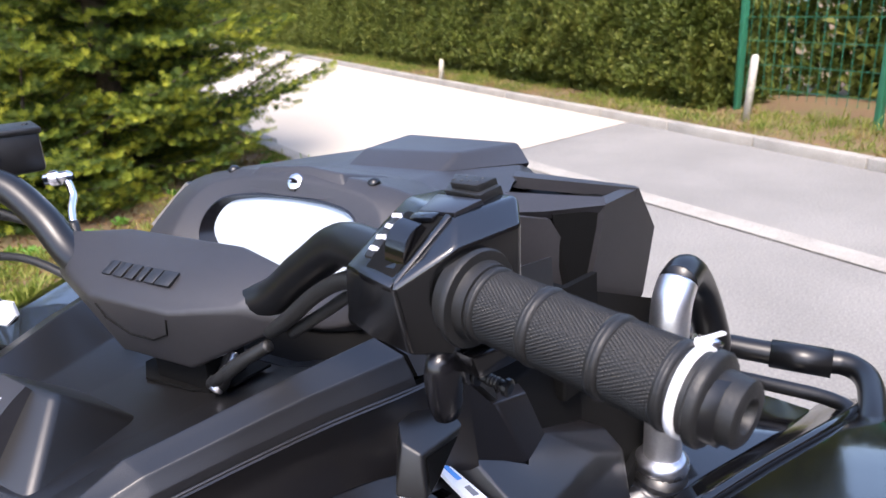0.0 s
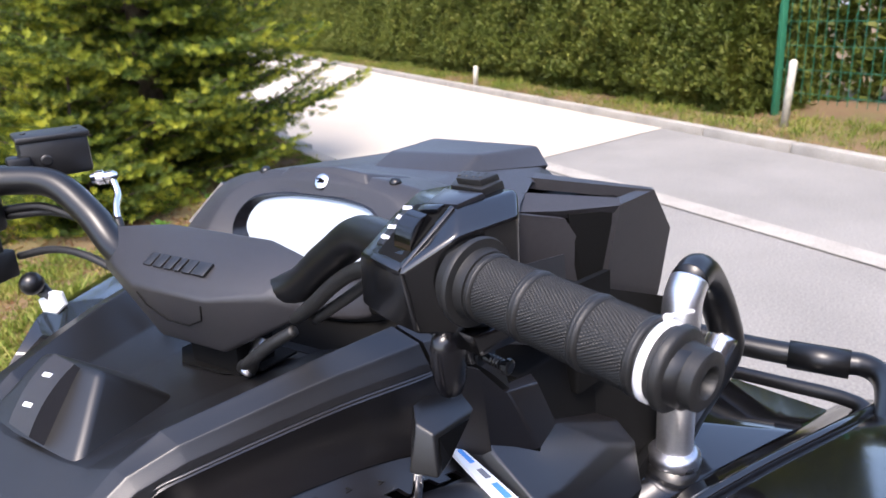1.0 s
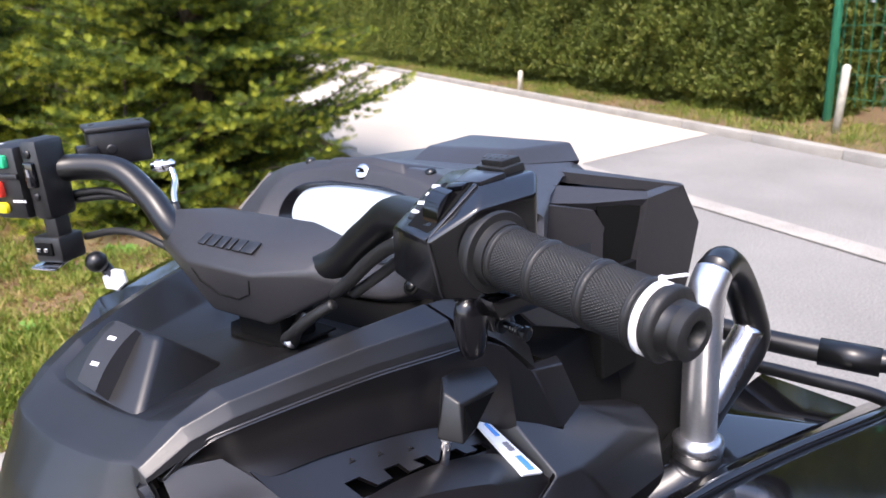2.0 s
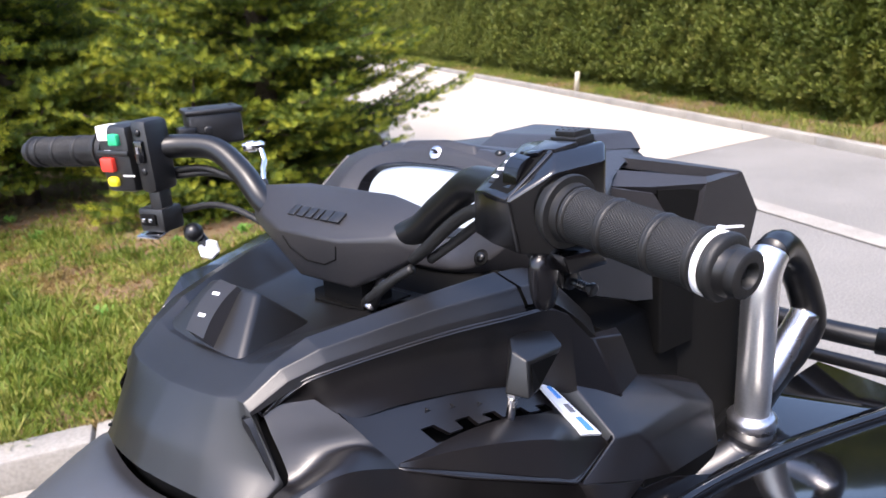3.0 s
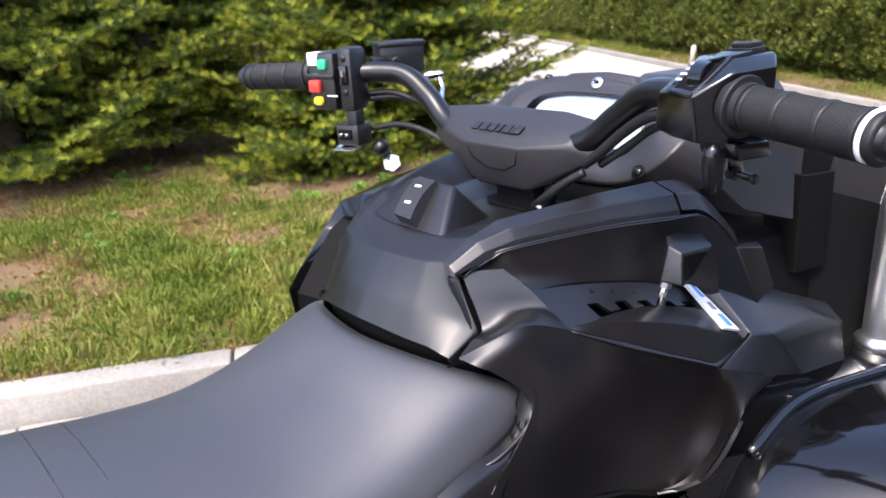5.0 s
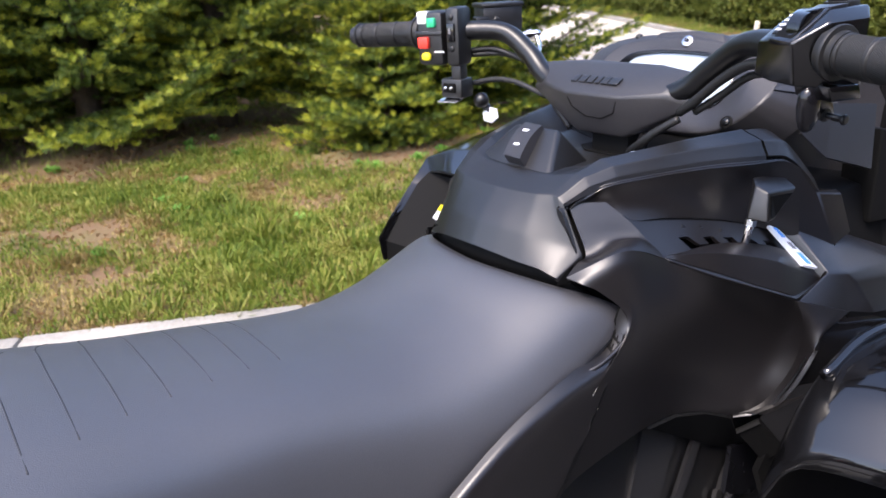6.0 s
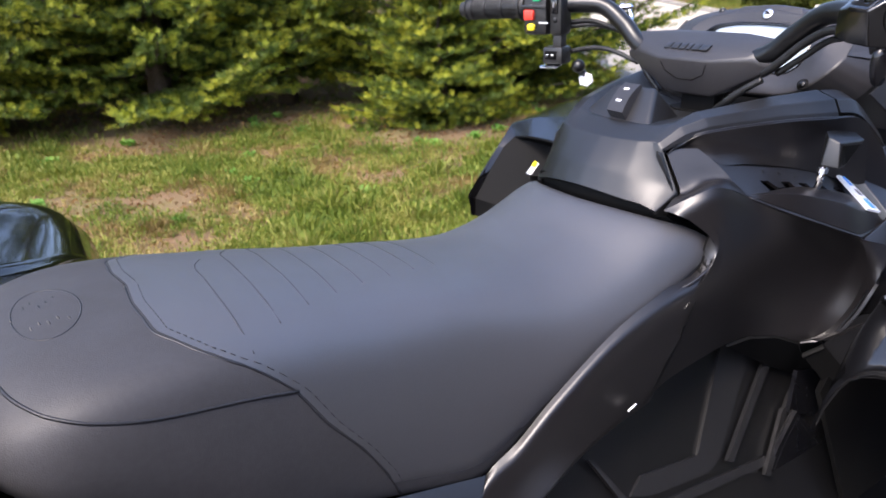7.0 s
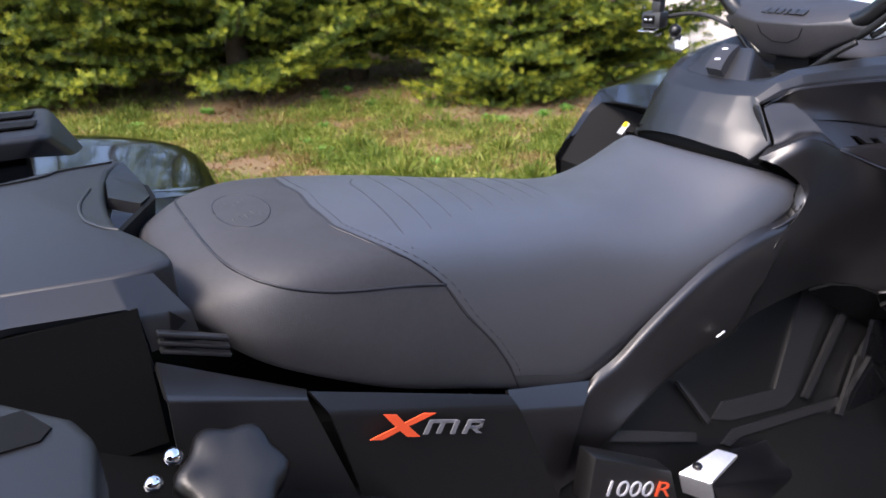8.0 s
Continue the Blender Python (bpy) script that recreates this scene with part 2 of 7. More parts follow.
def sheet(name, corners, material, label, category, z=0.0, depth=0.0):
    n = len(corners)
    verts = [(*c[:2], z) for c in corners]
    faces = [tuple(range(n))]
    if depth:
        verts += [(*c[:2], z - depth) for c in corners]
        faces += [tuple(range(2 * n - 1, n - 1, -1))] + [(i, (i + 1) % n, n + (i + 1) % n, n + i) for i in range(n)]
    return tagged(solid(name, verts, faces, material), label, category, kind="structure")


sheet("ground", [(-400, -400), (400, -400), (400, 400), (-400, 400)], M_ASPHALT, "weathered grey asphalt ground of a driveway", "ground")
# darker ground outside the view, added so the flank reflects less light
M_ADDED_GROUND = mat("added_dark_ground", (0.05, 0.048, 0.047), 0.85, grain=0.6, grain_scale=90, bump=0.5, bump_scale=120, patch=0.35, patch_scale=1.2, bump_dist=0.004)
# unseen wall, added to block low sky and darken the bike's right flank
M_ADDED_WALL = mat("added_wall_brown", (0.12, 0.07, 0.055), 0.9, grain=0.5, grain_scale=30, patch=0.5, patch_scale=2, bump=0.4, bump_scale=40, bump_dist=0.01)
tagged(part("unseen_wall", box_bm((20, 0.3, 3.6), (2.5, -6.0, 1.8)), M_ADDED_WALL, bevel=0.01), "plain dark brown wall added out of view to darken reflections", "wall", kind="structure")
# added dark sheet beside the bike, never in view
sheet("driveway", [(-40, -40), (14, -40), (1.6, -0.35), (-40, 0.1)], M_ADDED_GROUND, "dark ground added out of view to darken the bike's reflections", "driveway", z=0.005)
sheet("road", [lane(2.45, -0.02), far(3.05, -0.02), far(70, -0.02), lane(70, -0.02)], M_LANE, "pale concrete lane beside the hedge, sunlight put into its tone", "road", z=0.006)
sheet("verge", [lane(0.25, 0.05), lane(0.05, 0.25), lane(0.05, 40), lane(40, 40), lane(40, 0.05)], M_SOIL, "patchy grass verge with bare brown soil", "verge", z=0.1, depth=0.12)
sheet("far_verge", [far(-30, 0.06), far(80, 0.06), far(80, 30), far(-30, 30)], M_SOIL, "grass strip under the clipped hedge", "verge", z=0.06, depth=0.08)



def fast_mesh(name, verts, tris, material, parent=None, label=""):
    """A large mesh of triangles from arrays."""
    verts, tris = np.asarray(verts, np.float32), np.asarray(tris, np.int32)
    me = bpy.data.meshes.new(name)
    me.vertices.add(len(verts))
    me.vertices.foreach_set("co", verts.ravel())
    me.loops.add(tris.size)
    me.loops.foreach_set("vertex_index", tris.ravel())
    me.polygons.add(len(tris))
    me.polygons.foreach_set("loop_start", np.arange(0, tris.size, 3, dtype=np.int32))
    me.update(calc_edges=True)
    me.materials.append(material)
    ob = new(name, me)
    if parent:
        ob.parent = parent
    if label:
        ob["label"] = label
    return ob


def fans(at, way, length, width, count, spread, rng):
    """Needle or leaf fans: each fan is `count` slim triangles from one point, leaning off its way by spread."""
    n = len(at)
    way = way / np.linalg.norm(way, axis=1, keepdims=True)
    ref = np.where(np.abs(way[:, 2:3]) < 0.9, np.array([[0, 0, 1.0]]), np.array([[1.0, 0, 0]]))
    a = np.cross(way, ref)
    a /= np.linalg.norm(a, axis=1, keepdims=True)
    b = np.cross(way, a)
    verts, tris = [at], []
    total = n
    for k in range(count):
        ang = 2 * np.pi * (k / count) + rng.uniform(-0.4, 0.4, n)
        rad = (np.cos(ang)[:, None] * a + np.sin(ang)[:, None] * b)
        sp = (spread * rng.uniform(0.6, 1.3, n))[:, None]
        d = way * np.cos(sp) + rad * np.sin(sp)
        side = np.cross(d, rad + 0.3 * way)
        side /= np.linalg.norm(side, axis=1, keepdims=True) + 1e-9
        ln = (length * rng.uniform(0.7, 1.2, n))[:, None]
        tip = at + d * ln
        w = width * rng.uniform(0.7, 1.3, n)[:, None]
        verts += [tip + side * w, tip - side * w + d * ln * 0.15]
        i = np.arange(n)
        tris.append(np.stack([i, total + i, total + n + i], 1))
        total += 2 * n
    return np.concatenate(verts), np.concatenate(tris)


# kerb stones along the near verge and a row of paving setts in front of them
kerb = tagged(empty("kerb"), "pale concrete kerb stones edging the verge", "kerb", kind="structure")
kerb_mesh = None
KL = 1.0
kang = math.degrees(math.atan2(KERB_WAY.y, KERB_WAY.x))
for i in range(14):
    s = 1.95 - KL * (i + 0.5)
    p = KERB_AT + KERB_WAY * s
    if kerb_mesh is None:
        ob = part("kerb_stone", box_bm((KL - 0.008, 0.13, 0.22), (0, 0, 0)), M_KERB, kerb, bevel=0.014)
        kerb_mesh = ob.data
    else:
        ob = new("kerb_stone", kerb_mesh)
        ob.parent = kerb
    ob.matrix_basis = pose(p.x, p.y, 0.012, 0, 0, kang + random.uniform(-0.25, 0.25))
for i in range(12):
    p = Vector(lane(0.35 + KL * (i + 0.5), 0.0))
    ob = new("kerb_stone", kerb_mesh)
    ob.parent = kerb
    ob.matrix_basis = pose(p.x, p.y, 0.012, 0, 0, kang + 90)
sett_mesh = None
side = Vector((KERB_WAY.y, -KERB_WAY.x, 0))
for i in range(60):
    s = 1.9 - 0.203 * (i + 0.5)
    p = KERB_AT + KERB_WAY * s + side * 0.125
    if sett_mesh is None:
        ob = part("paving_sett", box_bm((0.195, 0.1, 0.06)), M_KERB, kerb, bevel=0.008)
        sett_mesh = ob.data
    else:
        ob = new("paving_sett", sett_mesh)
        ob.parent = kerb
    ob.matrix_basis = pose(p.x, p.y, -0.012 + random.uniform(-0.003, 0.003), 0, 0, kang + random.uniform(-1, 1))
far_kerb = tagged(empty("far_kerb"), "low worn concrete edging along the far side of the lane", "kerb", kind="structure")
edge_mesh = None
for i in range(60):
    p = Vector(far(-9 + 1.0 * i, 0.04))
    if edge_mesh is None:
        ob = part("edging_stone", box_bm((0.99, 0.1, 0.14)), M_KERB, far_kerb, bevel=0.012)
        edge_mesh = ob.data
    else:
        ob = new("edging_stone", edge_mesh)
        ob.parent = far_kerb
    ob.matrix_basis = pose(p.x, p.y, 0.012, 0, 0, fang + random.uniform(-0.3, 0.3))
GUT, GUT_N, GUT_AT = Vector((0.518, 0.855, 0)), Vector((0.855, -0.518, 0)) * 0.085, Vector((4.32, 0.69, 0))
sheet("gutter_line", [GUT_AT - GUT * 12 - GUT_N, GUT_AT - GUT * 12 + GUT_N, GUT_AT + GUT * 1.8 + GUT_N, GUT_AT + GUT * 1.8 - GUT_N], M_KERB, "pale concrete gutter strip across the asphalt", "gutter", z=0.009)

TREES = [(3.2, 4.3), (2.4, 4.0), (0.7, 5.6), (1.8, 5.6), (-0.5, 6.4), (-1.9, 7.0), (-3.6, 7.6)]


# grass on the near verge, thinner over bare patches
def grass(name, place, u0, u1, v0, v1, count, tall, z, label, bare=0.45):
    """Tufts over a strip; place(u, v) gives the ground under it."""
    rng = np.random.default_rng(5)
    o, ea, eb = np.array(place(0, 0)), np.array(place(1, 0)), np.array(place(0, 1))
    n = int(count * 1.9)
    u, v = rng.uniform(u0, u1, n), v0 + (v1 - v0) * rng.uniform(0, 1, n) ** 1.15
    xy = o + u[:, None] * (ea - o) + v[:, None] * (eb - o)
    dens = np.array([noise.noise((a * 1.3, b * 1.3, 0.3)) + 0.5 * noise.noise((a * 4, b * 4, 2.0)) for a, b in xy[:, :2]])
    under = np.min([np.hypot(xy[:, 0] - a, xy[:, 1] - b) for a, b in TREES], axis=0)
    keep = (dens > rng.uniform(-bare - 0.5, -bare + 0.45, n)) & (rng.uniform(0, 1, n) < np.clip((under - 0.65) / 0.7, 0.04, 1))
    xy, dens = xy[keep][:count], dens[keep][:count]
    n = len(xy)
    xy[:, 2] = z
    way = np.stack([rng.normal(0, 0.35, n), rng.normal(0, 0.35, n), np.ones(n)], 1)
    h = tall * (0.7 + 0.5 * dens)
    clump = np.array([noise.noise((a * 6, b * 6, 7.0)) for a, b in xy[:, :2]])
    h = h * np.where(clump > 0.33, 1.9, 1.0) * np.where(rng.uniform(0, 1, n) < 0.035, 1.8, 1.0)
    dry = np.array([noise.noise((a * 2.4, b * 2.4, 11.0)) + 0.6 * noise.noise((a * 7, b * 7, 3.0)) for a, b in xy[:, :2]]) - 0.5 * dens + rng.normal(0, 0.22, n) > 0.22
    for pick, kind_name, material, words, size in ((~dry, name, M_GRASS, label, 1.0), (dry, "dry_grass", M_STRAW, "dry straw-coloured grass among the green", 0.75)):
        vs, ts = fans(xy[pick], way[pick], h[pick] * size, 0.0034, 4, 0.6, rng)
        tagged(fast_mesh(kind_name, vs, ts, material), words, "grass", kind="stuff")


grass("grass", lane, 0.05, 5.2, 0.08, 5.5, 62000, 0.055, 0.098, "uneven green grass with thin patches", 0.24)
grass("grass", lane, 5.2, 14, 0.08, 9, 14000, 0.07, 0.098, "rough green grass between the firs")
grass("grass", far, -8, 30, 0.1, 1.1, 16000, 0.08, 0.058, "short green grass strip below the hedge", 0.7)
# dead leaves and needles lying on the bare patches
lit = np.random.default_rng(9)
at = np.array([lane(a, b, 0.108) for a, b in zip(lit.uniform(0.1, 5.2, 9000), lit.uniform(0.1, 5.6, 9000))])
bare = np.array([noise.noise((a * 1.3, b * 1.3, 0.3)) for a, b in at[:, :2]]) < lit.uniform(-0.5, 0.25, 9000)
at = at[bare] + lit.normal(0, 0.004, (int(bare.sum()), 3))
vs, ts = fans(at, lit.normal(0, 1, at.shape) * [1, 1, 0.25], np.full(len(at), 0.022), 0.0065, 2, 0.5, lit)
tagged(fast_mesh("leaf_litter", vs, ts, M_LITTER), "scattered brown dead leaves on the verge", "leaf litter", kind="stuff")
# a few broad-leaved weeds among the grass
weed_rng = np.random.default_rng(21)
at = np.array([lane(weed_rng.uniform(0.2, 3.6), weed_rng.uniform(0.2, 4.6), 0.1) for k in range(40)])
at = np.repeat(at, 14, 0) + weed_rng.normal(0, 0.02, (560, 3)) * [1, 1, 0]
vs, ts = fans(at, np.tile([0, 0, 1.0], (560, 1)), np.full(560, 0.05), 0.010, 3, 0.8, weed_rng)
tagged(fast_mesh("weeds", vs, ts, M_WEED), "small bright green broad-leaved weeds in the grass", "weeds", kind="stuff")


# ---------------------------------------------------------------- hedge, fence and firs
HEDGE_AT = far(8, 1.2)
hedge = tagged(empty("hedge", HEDGE_AT), "tall clipped evergreen hedge beyond the lane", "hedge")


def hedge_row(u0, u1, w, deep, high, count, seed):
    """Sprays over the front and the end of the hedge, closer together where it is near."""
    rng = np.random.default_rng(seed)
    u = u0 + (u1 - u0) * rng.uniform(0, 1, count) ** 2.0
    h = rng.uniform(0.02, high, count)
    bulge = np.array([0.16 * noise.noise((a * 0.9, b * 1.1, seed)) + 0.1 * noise.noise((a * 3, b * 3, seed)) for a, b in zip(u, h)])
    ww = w - bulge + rng.normal(0, 0.05, count) + 0.12 * (h < 0.25)
    end = rng.uniform(0, 1, count) < 0.07
    u = np.where(end, u0 + rng.normal(0, 0.07, count) + bulge, u)
    ww = np.where(end, w + rng.uniform(0, deep, count), ww)
    x, y = FAR0.x + ALONG2.x * u + OUT2.x * ww, FAR0.y + ALONG2.y * u + OUT2.y * ww
    out = np.stack([np.full(count, -OUT2.x), np.full(count, -OUT2.y), np.full(count, 0.9)], 1) + rng.normal(0, 0.5, (count, 3))
    size = 0.085 * (1 + 1.6 * np.clip((u - 8) / 40, 0, 1))
    vs, ts = fans(np.stack([x, y, h], 1), out, size, 0.012, 5, 0.5, rng)
    return vs - np.array(HEDGE_AT), ts


vs, ts = hedge_row(2.9, 66, 0.78, 0.9, 3.2, 90000, 3)
fast_mesh("foliage", vs, ts, M_HEDGE, hedge)
# plain box inside the hedge; its colour holds the shade between twigs
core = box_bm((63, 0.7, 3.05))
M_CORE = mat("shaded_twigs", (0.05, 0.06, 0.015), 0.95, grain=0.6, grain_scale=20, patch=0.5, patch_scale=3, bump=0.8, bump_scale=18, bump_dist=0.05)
ob = part("shaded_core", core, M_CORE, hedge)
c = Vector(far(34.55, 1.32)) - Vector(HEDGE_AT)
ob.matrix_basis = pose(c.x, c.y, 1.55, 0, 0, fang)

M_FENCE = mat("green_fence_paint", (0.02, 0.13, 0.07), 0.45, patch=0.3)
fo = Vector(far(-1, 1.05))
fence = tagged(empty("fence", fo), "green steel post and panel fence past the hedge", "fence")
for i in range(8):
    p = Vector(far(2.66 - 1.5 * i, 1.05)) - fo
    part("post", box_bm((0.05, 0.07, 1.5), (p.x, p.y, 0.79), (0, 0, fang)), M_FENCE, fence, bevel=0.006)
for i in range(7):
    p = Vector(far(1.91 - 1.5 * i, 1.05)) - fo
    for k in range(6):
        part("wire", box_bm((1.44, 0.006, 0.006), (p.x, p.y, 0.3 + 0.22 * k), (0, 0, fang)), M_FENCE, fence)
    for k in range(14):
        q = Vector(far(1.91 - 1.5 * i - 0.65 + 0.1 * k, 1.042)) - fo
        part("wire", box_bm((0.005, 0.005, 1.2), (q.x, q.y, 0.82), (0, 0, fang)), M_FENCE, fence)
marker = mat("weathered_white_paint", (0.62, 0.58, 0.48), 0.8, grain=0.4, patch=0.5, patch_scale=20)
for u, v, h, r in ((7.66, 0.12, 0.33, 0.04), (2.14, 0.61, 0.62, 0.035)):
    p = far(u, v)
    tagged(part("marker_post", lathe_bm([(0, r), (h - 0.03, r), (h - 0.01, r * 0.8), (h, r * 0.4)], (p[0], p[1], 0.04), (0.02, -0.05, 1), 12), marker, smooth=True),
           "short weathered white marker post standing in the grass", "post")
# shrubs and dark wall behind the fence
shrub = tagged(empty("shrubbery", far(-3, 3)), "dark mixed shrubs behind the wire fence", "shrubs", kind="stuff")
rng = np.random.default_rng(8)
n = 9000
u, v, h = rng.uniform(-11, 2.6, n), rng.uniform(2.2, 4.6, n), rng.uniform(0, 1, n) ** 0.7
keep = h * 2.6 < 1.5 + np.array([1.1 * noise.noise((a * 0.8, b, 4)) for a, b in zip(u, v)])
u, v, h = u[keep], v[keep], h[keep] * 2.4
o5 = np.array(far(-3, 3))
at = np.stack([FAR0.x + ALONG2.x * u + OUT2.x * v, FAR0.y + ALONG2.y * u + OUT2.y * v, h], 1) - o5
vs, ts = fans(at, rng.normal(0, 1, at.shape) + [0, 0, 0.6], np.full(len(at), 0.16), 0.03, 5, 0.7, rng)
fast_mesh("foliage", vs, ts, M_HEDGE, shrub)
n = 12000
u, h = rng.uniform(-14, 3.4, n), rng.uniform(0.02, 2.3, n)
w = 2.3 + np.array([0.45 * noise.noise((a * 0.7, b * 0.9, 9)) for a, b in zip(u, h)]) + rng.normal(0, 0.06, n)
at = np.stack([FAR0.x + ALONG2.x * u + OUT2.x * w, FAR0.y + ALONG2.y * u + OUT2.y * w, h], 1) - o5
vs, ts = fans(at, rng.normal(0, 0.6, at.shape) + [-OUT2.x, -OUT2.y, 0.6], np.full(n, 0.15), 0.03, 5, 0.6, rng)
fast_mesh("foliage", vs, ts, M_HEDGE, shrub)
# far woods closing the view behind the firs
rng = np.random.default_rng(31)
n = 9000
x = rng.uniform(-45, 45, n)
h = rng.uniform(0, 1, n) * (5.5 + np.array([3.0 * noise.noise((a * 0.15, 1.0, 2.0)) + 1.2 * noise.noise((a * 0.6, 3.0, 2.0)) for a in x]))
y = 34 + np.array([3.5 * noise.noise((a * 0.2, b * 0.3, 5.0)) for a, b in zip(x, h)]) - 0.25 * x
vs, ts = fans(np.stack([x, y, h], 1), rng.normal(0, 0.7, (n, 3)) + [0, -1, 0.5], np.full(n, 0.75), 0.22, 5, 0.7, rng)
tagged(fast_mesh("far_woods", vs, ts, M_HEDGE), "distant dark green trees closing the view", "woods", kind="stuff")
M_WALL = mat("grey_plaster", (0.13, 0.13, 0.135), 0.9, grain=0.3, patch=0.4, patch_scale=1.5)
M_ROOF = mat("dark_roof", (0.08, 0.08, 0.09), 0.8, grain=0.3, patch=0.3)


def building(name, u, v, w, d, h, label):
    """A low outbuilding with a door, windows and a flat roof with an overhang."""
    o = Vector(lane(u, v))
    top = tagged(empty(name, o), label, "building")
    top.matrix_basis = pose(o.x, o.y, 0, 0, 0, kang)
    part("wall", box_bm((w, d, h), (0, 0, h / 2)), M_WALL, top, bevel=0.01)
    part("roof", box_bm((w + 0.5, d + 0.5, 0.22), (0, 0, h + 0.11)), M_ROOF, top, bevel=0.02)
    for k in range(max(1, int(w // 2.4))):
        x = -w / 2 + 1.3 + 2.4 * k
        part("window", box_bm((1.1, 0.06, 0.9), (x, -d / 2 - 0.02, 1.5)), M_ROOF, top, bevel=0.01)
        part("sill", box_bm((1.25, 0.14, 0.05), (x, -d / 2 - 0.06, 1.02)), M_WALL, top, bevel=0.008)
    return top


building("outbuilding", 9.5, 9.5, 9, 4, 2.6, "low grey rendered outbuilding half hidden behind the firs")
building("shed", -7, -11.5, 8, 3, 2.4, "long grey shed behind shrubs and a wire fence")


def fir(at, high, reach, seed, gap=0.050, rings=5, needles=7, size=0.026, low=0.12, label="dense young fir with green and yellowish branch tips"):
    """A fir: tapered trunk, whorled limbs, side twigs, and short blunt shoots set round with needles."""
    rng = np.random.default_rng(seed)
    top = tagged(empty("fir_tree", at), label, "tree", group="firs on the verge")
    hs = np.linspace(0, high, 9)
    part("trunk", tube_bm([(0.02 * math.sin(k), 0.02 * math.cos(k * 2), z - 0.05) for k, z in enumerate(hs)], [(0.02 + 0.012 * high) * (1 - 0.85 * k / 8) for k in range(9)], 9, smooth_path=False), M_BARK, top, smooth=True)
    limbs = bmesh.new()
    start, ways, lens, young = [], [], [], []
    z = low
    while z < high * 0.97:
        f = 1 - z / high
        upper = z > 2.1
        for k in range(int(rng.integers(3, 5)) if upper else int(rng.integers(6, 9))):
            az = rng.uniform(0, 2 * math.pi)
            ln = reach * (f**0.7) * rng.uniform(0.62, 1.12) + 0.06
            rise = rng.uniform(-0.12, 0.2) * (1.0 if f > 0.6 else 1.6)
            out = np.array([math.cos(az), math.sin(az), 0.10])
            lat = np.array([-math.sin(az), math.cos(az), 0.0])
            bend = rng.uniform(-0.15, 0.15)
            tt = np.linspace(0, 1, 10)
            line = [out * ln * s * [1, 1, 0] + lat * ln * bend * s * s + [0, 0, z + ln * (rise * s - 0.20 * s + 0.30 * s * s)] for s in tt]
            if ln > 0.25:
                tube_bm([tuple(p) for p in line[::3]], [0.011 * ln * (1 - 0.28 * q) + 0.002 for q in range(4)], 5, limbs, smooth_path=False, caps=False)
            step = gap * (1.8 if upper else 1.0)
            for s in np.arange(0.07, 1.0, 0.075 / max(ln, 0.3)):
                i = min(int(s * 9), 8)
                base = line[i] + (line[i + 1] - line[i]) * (s * 9 - i)
                for sd in (-1, 1):
                    tw = (0.34 * ln * (1.08 - s) + 0.05) * rng.uniform(0.5, 1.15)
                    d = out * 0.8 + lat * (0.75 * sd) + [0, 0, rng.uniform(-0.2, 0.15)]
                    d /= np.linalg.norm(d)
                    cross = np.array([-d[1], d[0], 0.0])
                    for n, q in enumerate(np.arange(0.025, tw, step)):
                        p = base + d * q + [0, 0, -0.3 * q * q]
                        w = d * 0.75 + cross * (0.75 if n % 2 else -0.75) + [0, 0, rng.uniform(0.0, 0.45)] + rng.normal(0, 0.15, 3)
                        start.append(p)
                        ways.append(w)
                        lens.append(rng.uniform(0.055, 0.095))
                        young.append(q > tw * 0.55 and rng.uniform() < 0.38)
                    start.append(base + d * tw * 0.95 + [0, 0, -0.3 * tw * tw])
                    ways.append(d + rng.normal(0, 0.15, 3) + [0, 0, 0.25])
                    lens.append(rng.uniform(0.08, 0.12))
                    young.append(rng.uniform() < 0.5)
            start.append(line[9])
            ways.append(out + [0, 0, 0.2])
            lens.append(0.08)
            young.append(True)
        z += (0.3 if upper else 0.105) + 0.05 * rng.uniform()
    tagged(part("limb_frame", limbs, M_BARK, top, smooth=True), kind="stuff")
    start, ways, lens, young = np.array(start), np.array(ways), np.array(lens), np.array(young)
    ways /= np.linalg.norm(ways, axis=1, keepdims=True)
    for name, pick, material, tag in (("crown", ~young, M_FIR, ""), ("young_growth", young, M_TIP, "yellow-green young shoots")):
        a, w, ln = start[pick], ways[pick], lens[pick][:, None]
        at_all = np.concatenate([a + w * ln * ((k + 0.15) / rings) for k in range(rings)])
        vs, ts = fans(at_all, np.concatenate([w] * rings), np.full(len(at_all), size), size * 0.11, needles, 0.8, rng)
        fast_mesh(name, vs, ts, material, top, tag)


# crowns above 2 m are unseen, added tall to cut sky reflections
fir((3.2, 4.3, 0.08), 6.5, 1.45, 11, low=0.14)
fir((2.4, 4.0, 0.08), 1.0, 0.72, 41, 0.042, low=0.05, label="knee-high bushy young fir with pale fresh shoots")
fir((0.7, 5.6, 0.08), 6.8, 1.42, 12, 0.055, 4, 7, 0.030, low=0.30)
fir((1.8, 5.6, 0.08), 6.2, 1.2, 19, 0.06, 4, 6, 0.032, low=0.30)
fir((-0.5, 6.4, 0.08), 6.8, 1.42, 20, 0.06, 4, 6, 0.032, low=0.22)
fir((-1.9, 7.0, 0.08), 6.8, 1.42, 13, 0.065, 3, 6, 0.036, low=0.2)
fir((4.6, 6.6, 0.08), 7.0, 1.25, 14, 0.065, 3, 6, 0.036, low=0.2)
fir((-3.6, 7.6, 0.08), 6.6, 1.4, 16, 0.08, 3, 5, 0.04, low=0.2)
fir((3.0, 8.2, 0.08), 7.5, 1.6, 17, 0.09, 3, 5, 0.045, low=0.2)
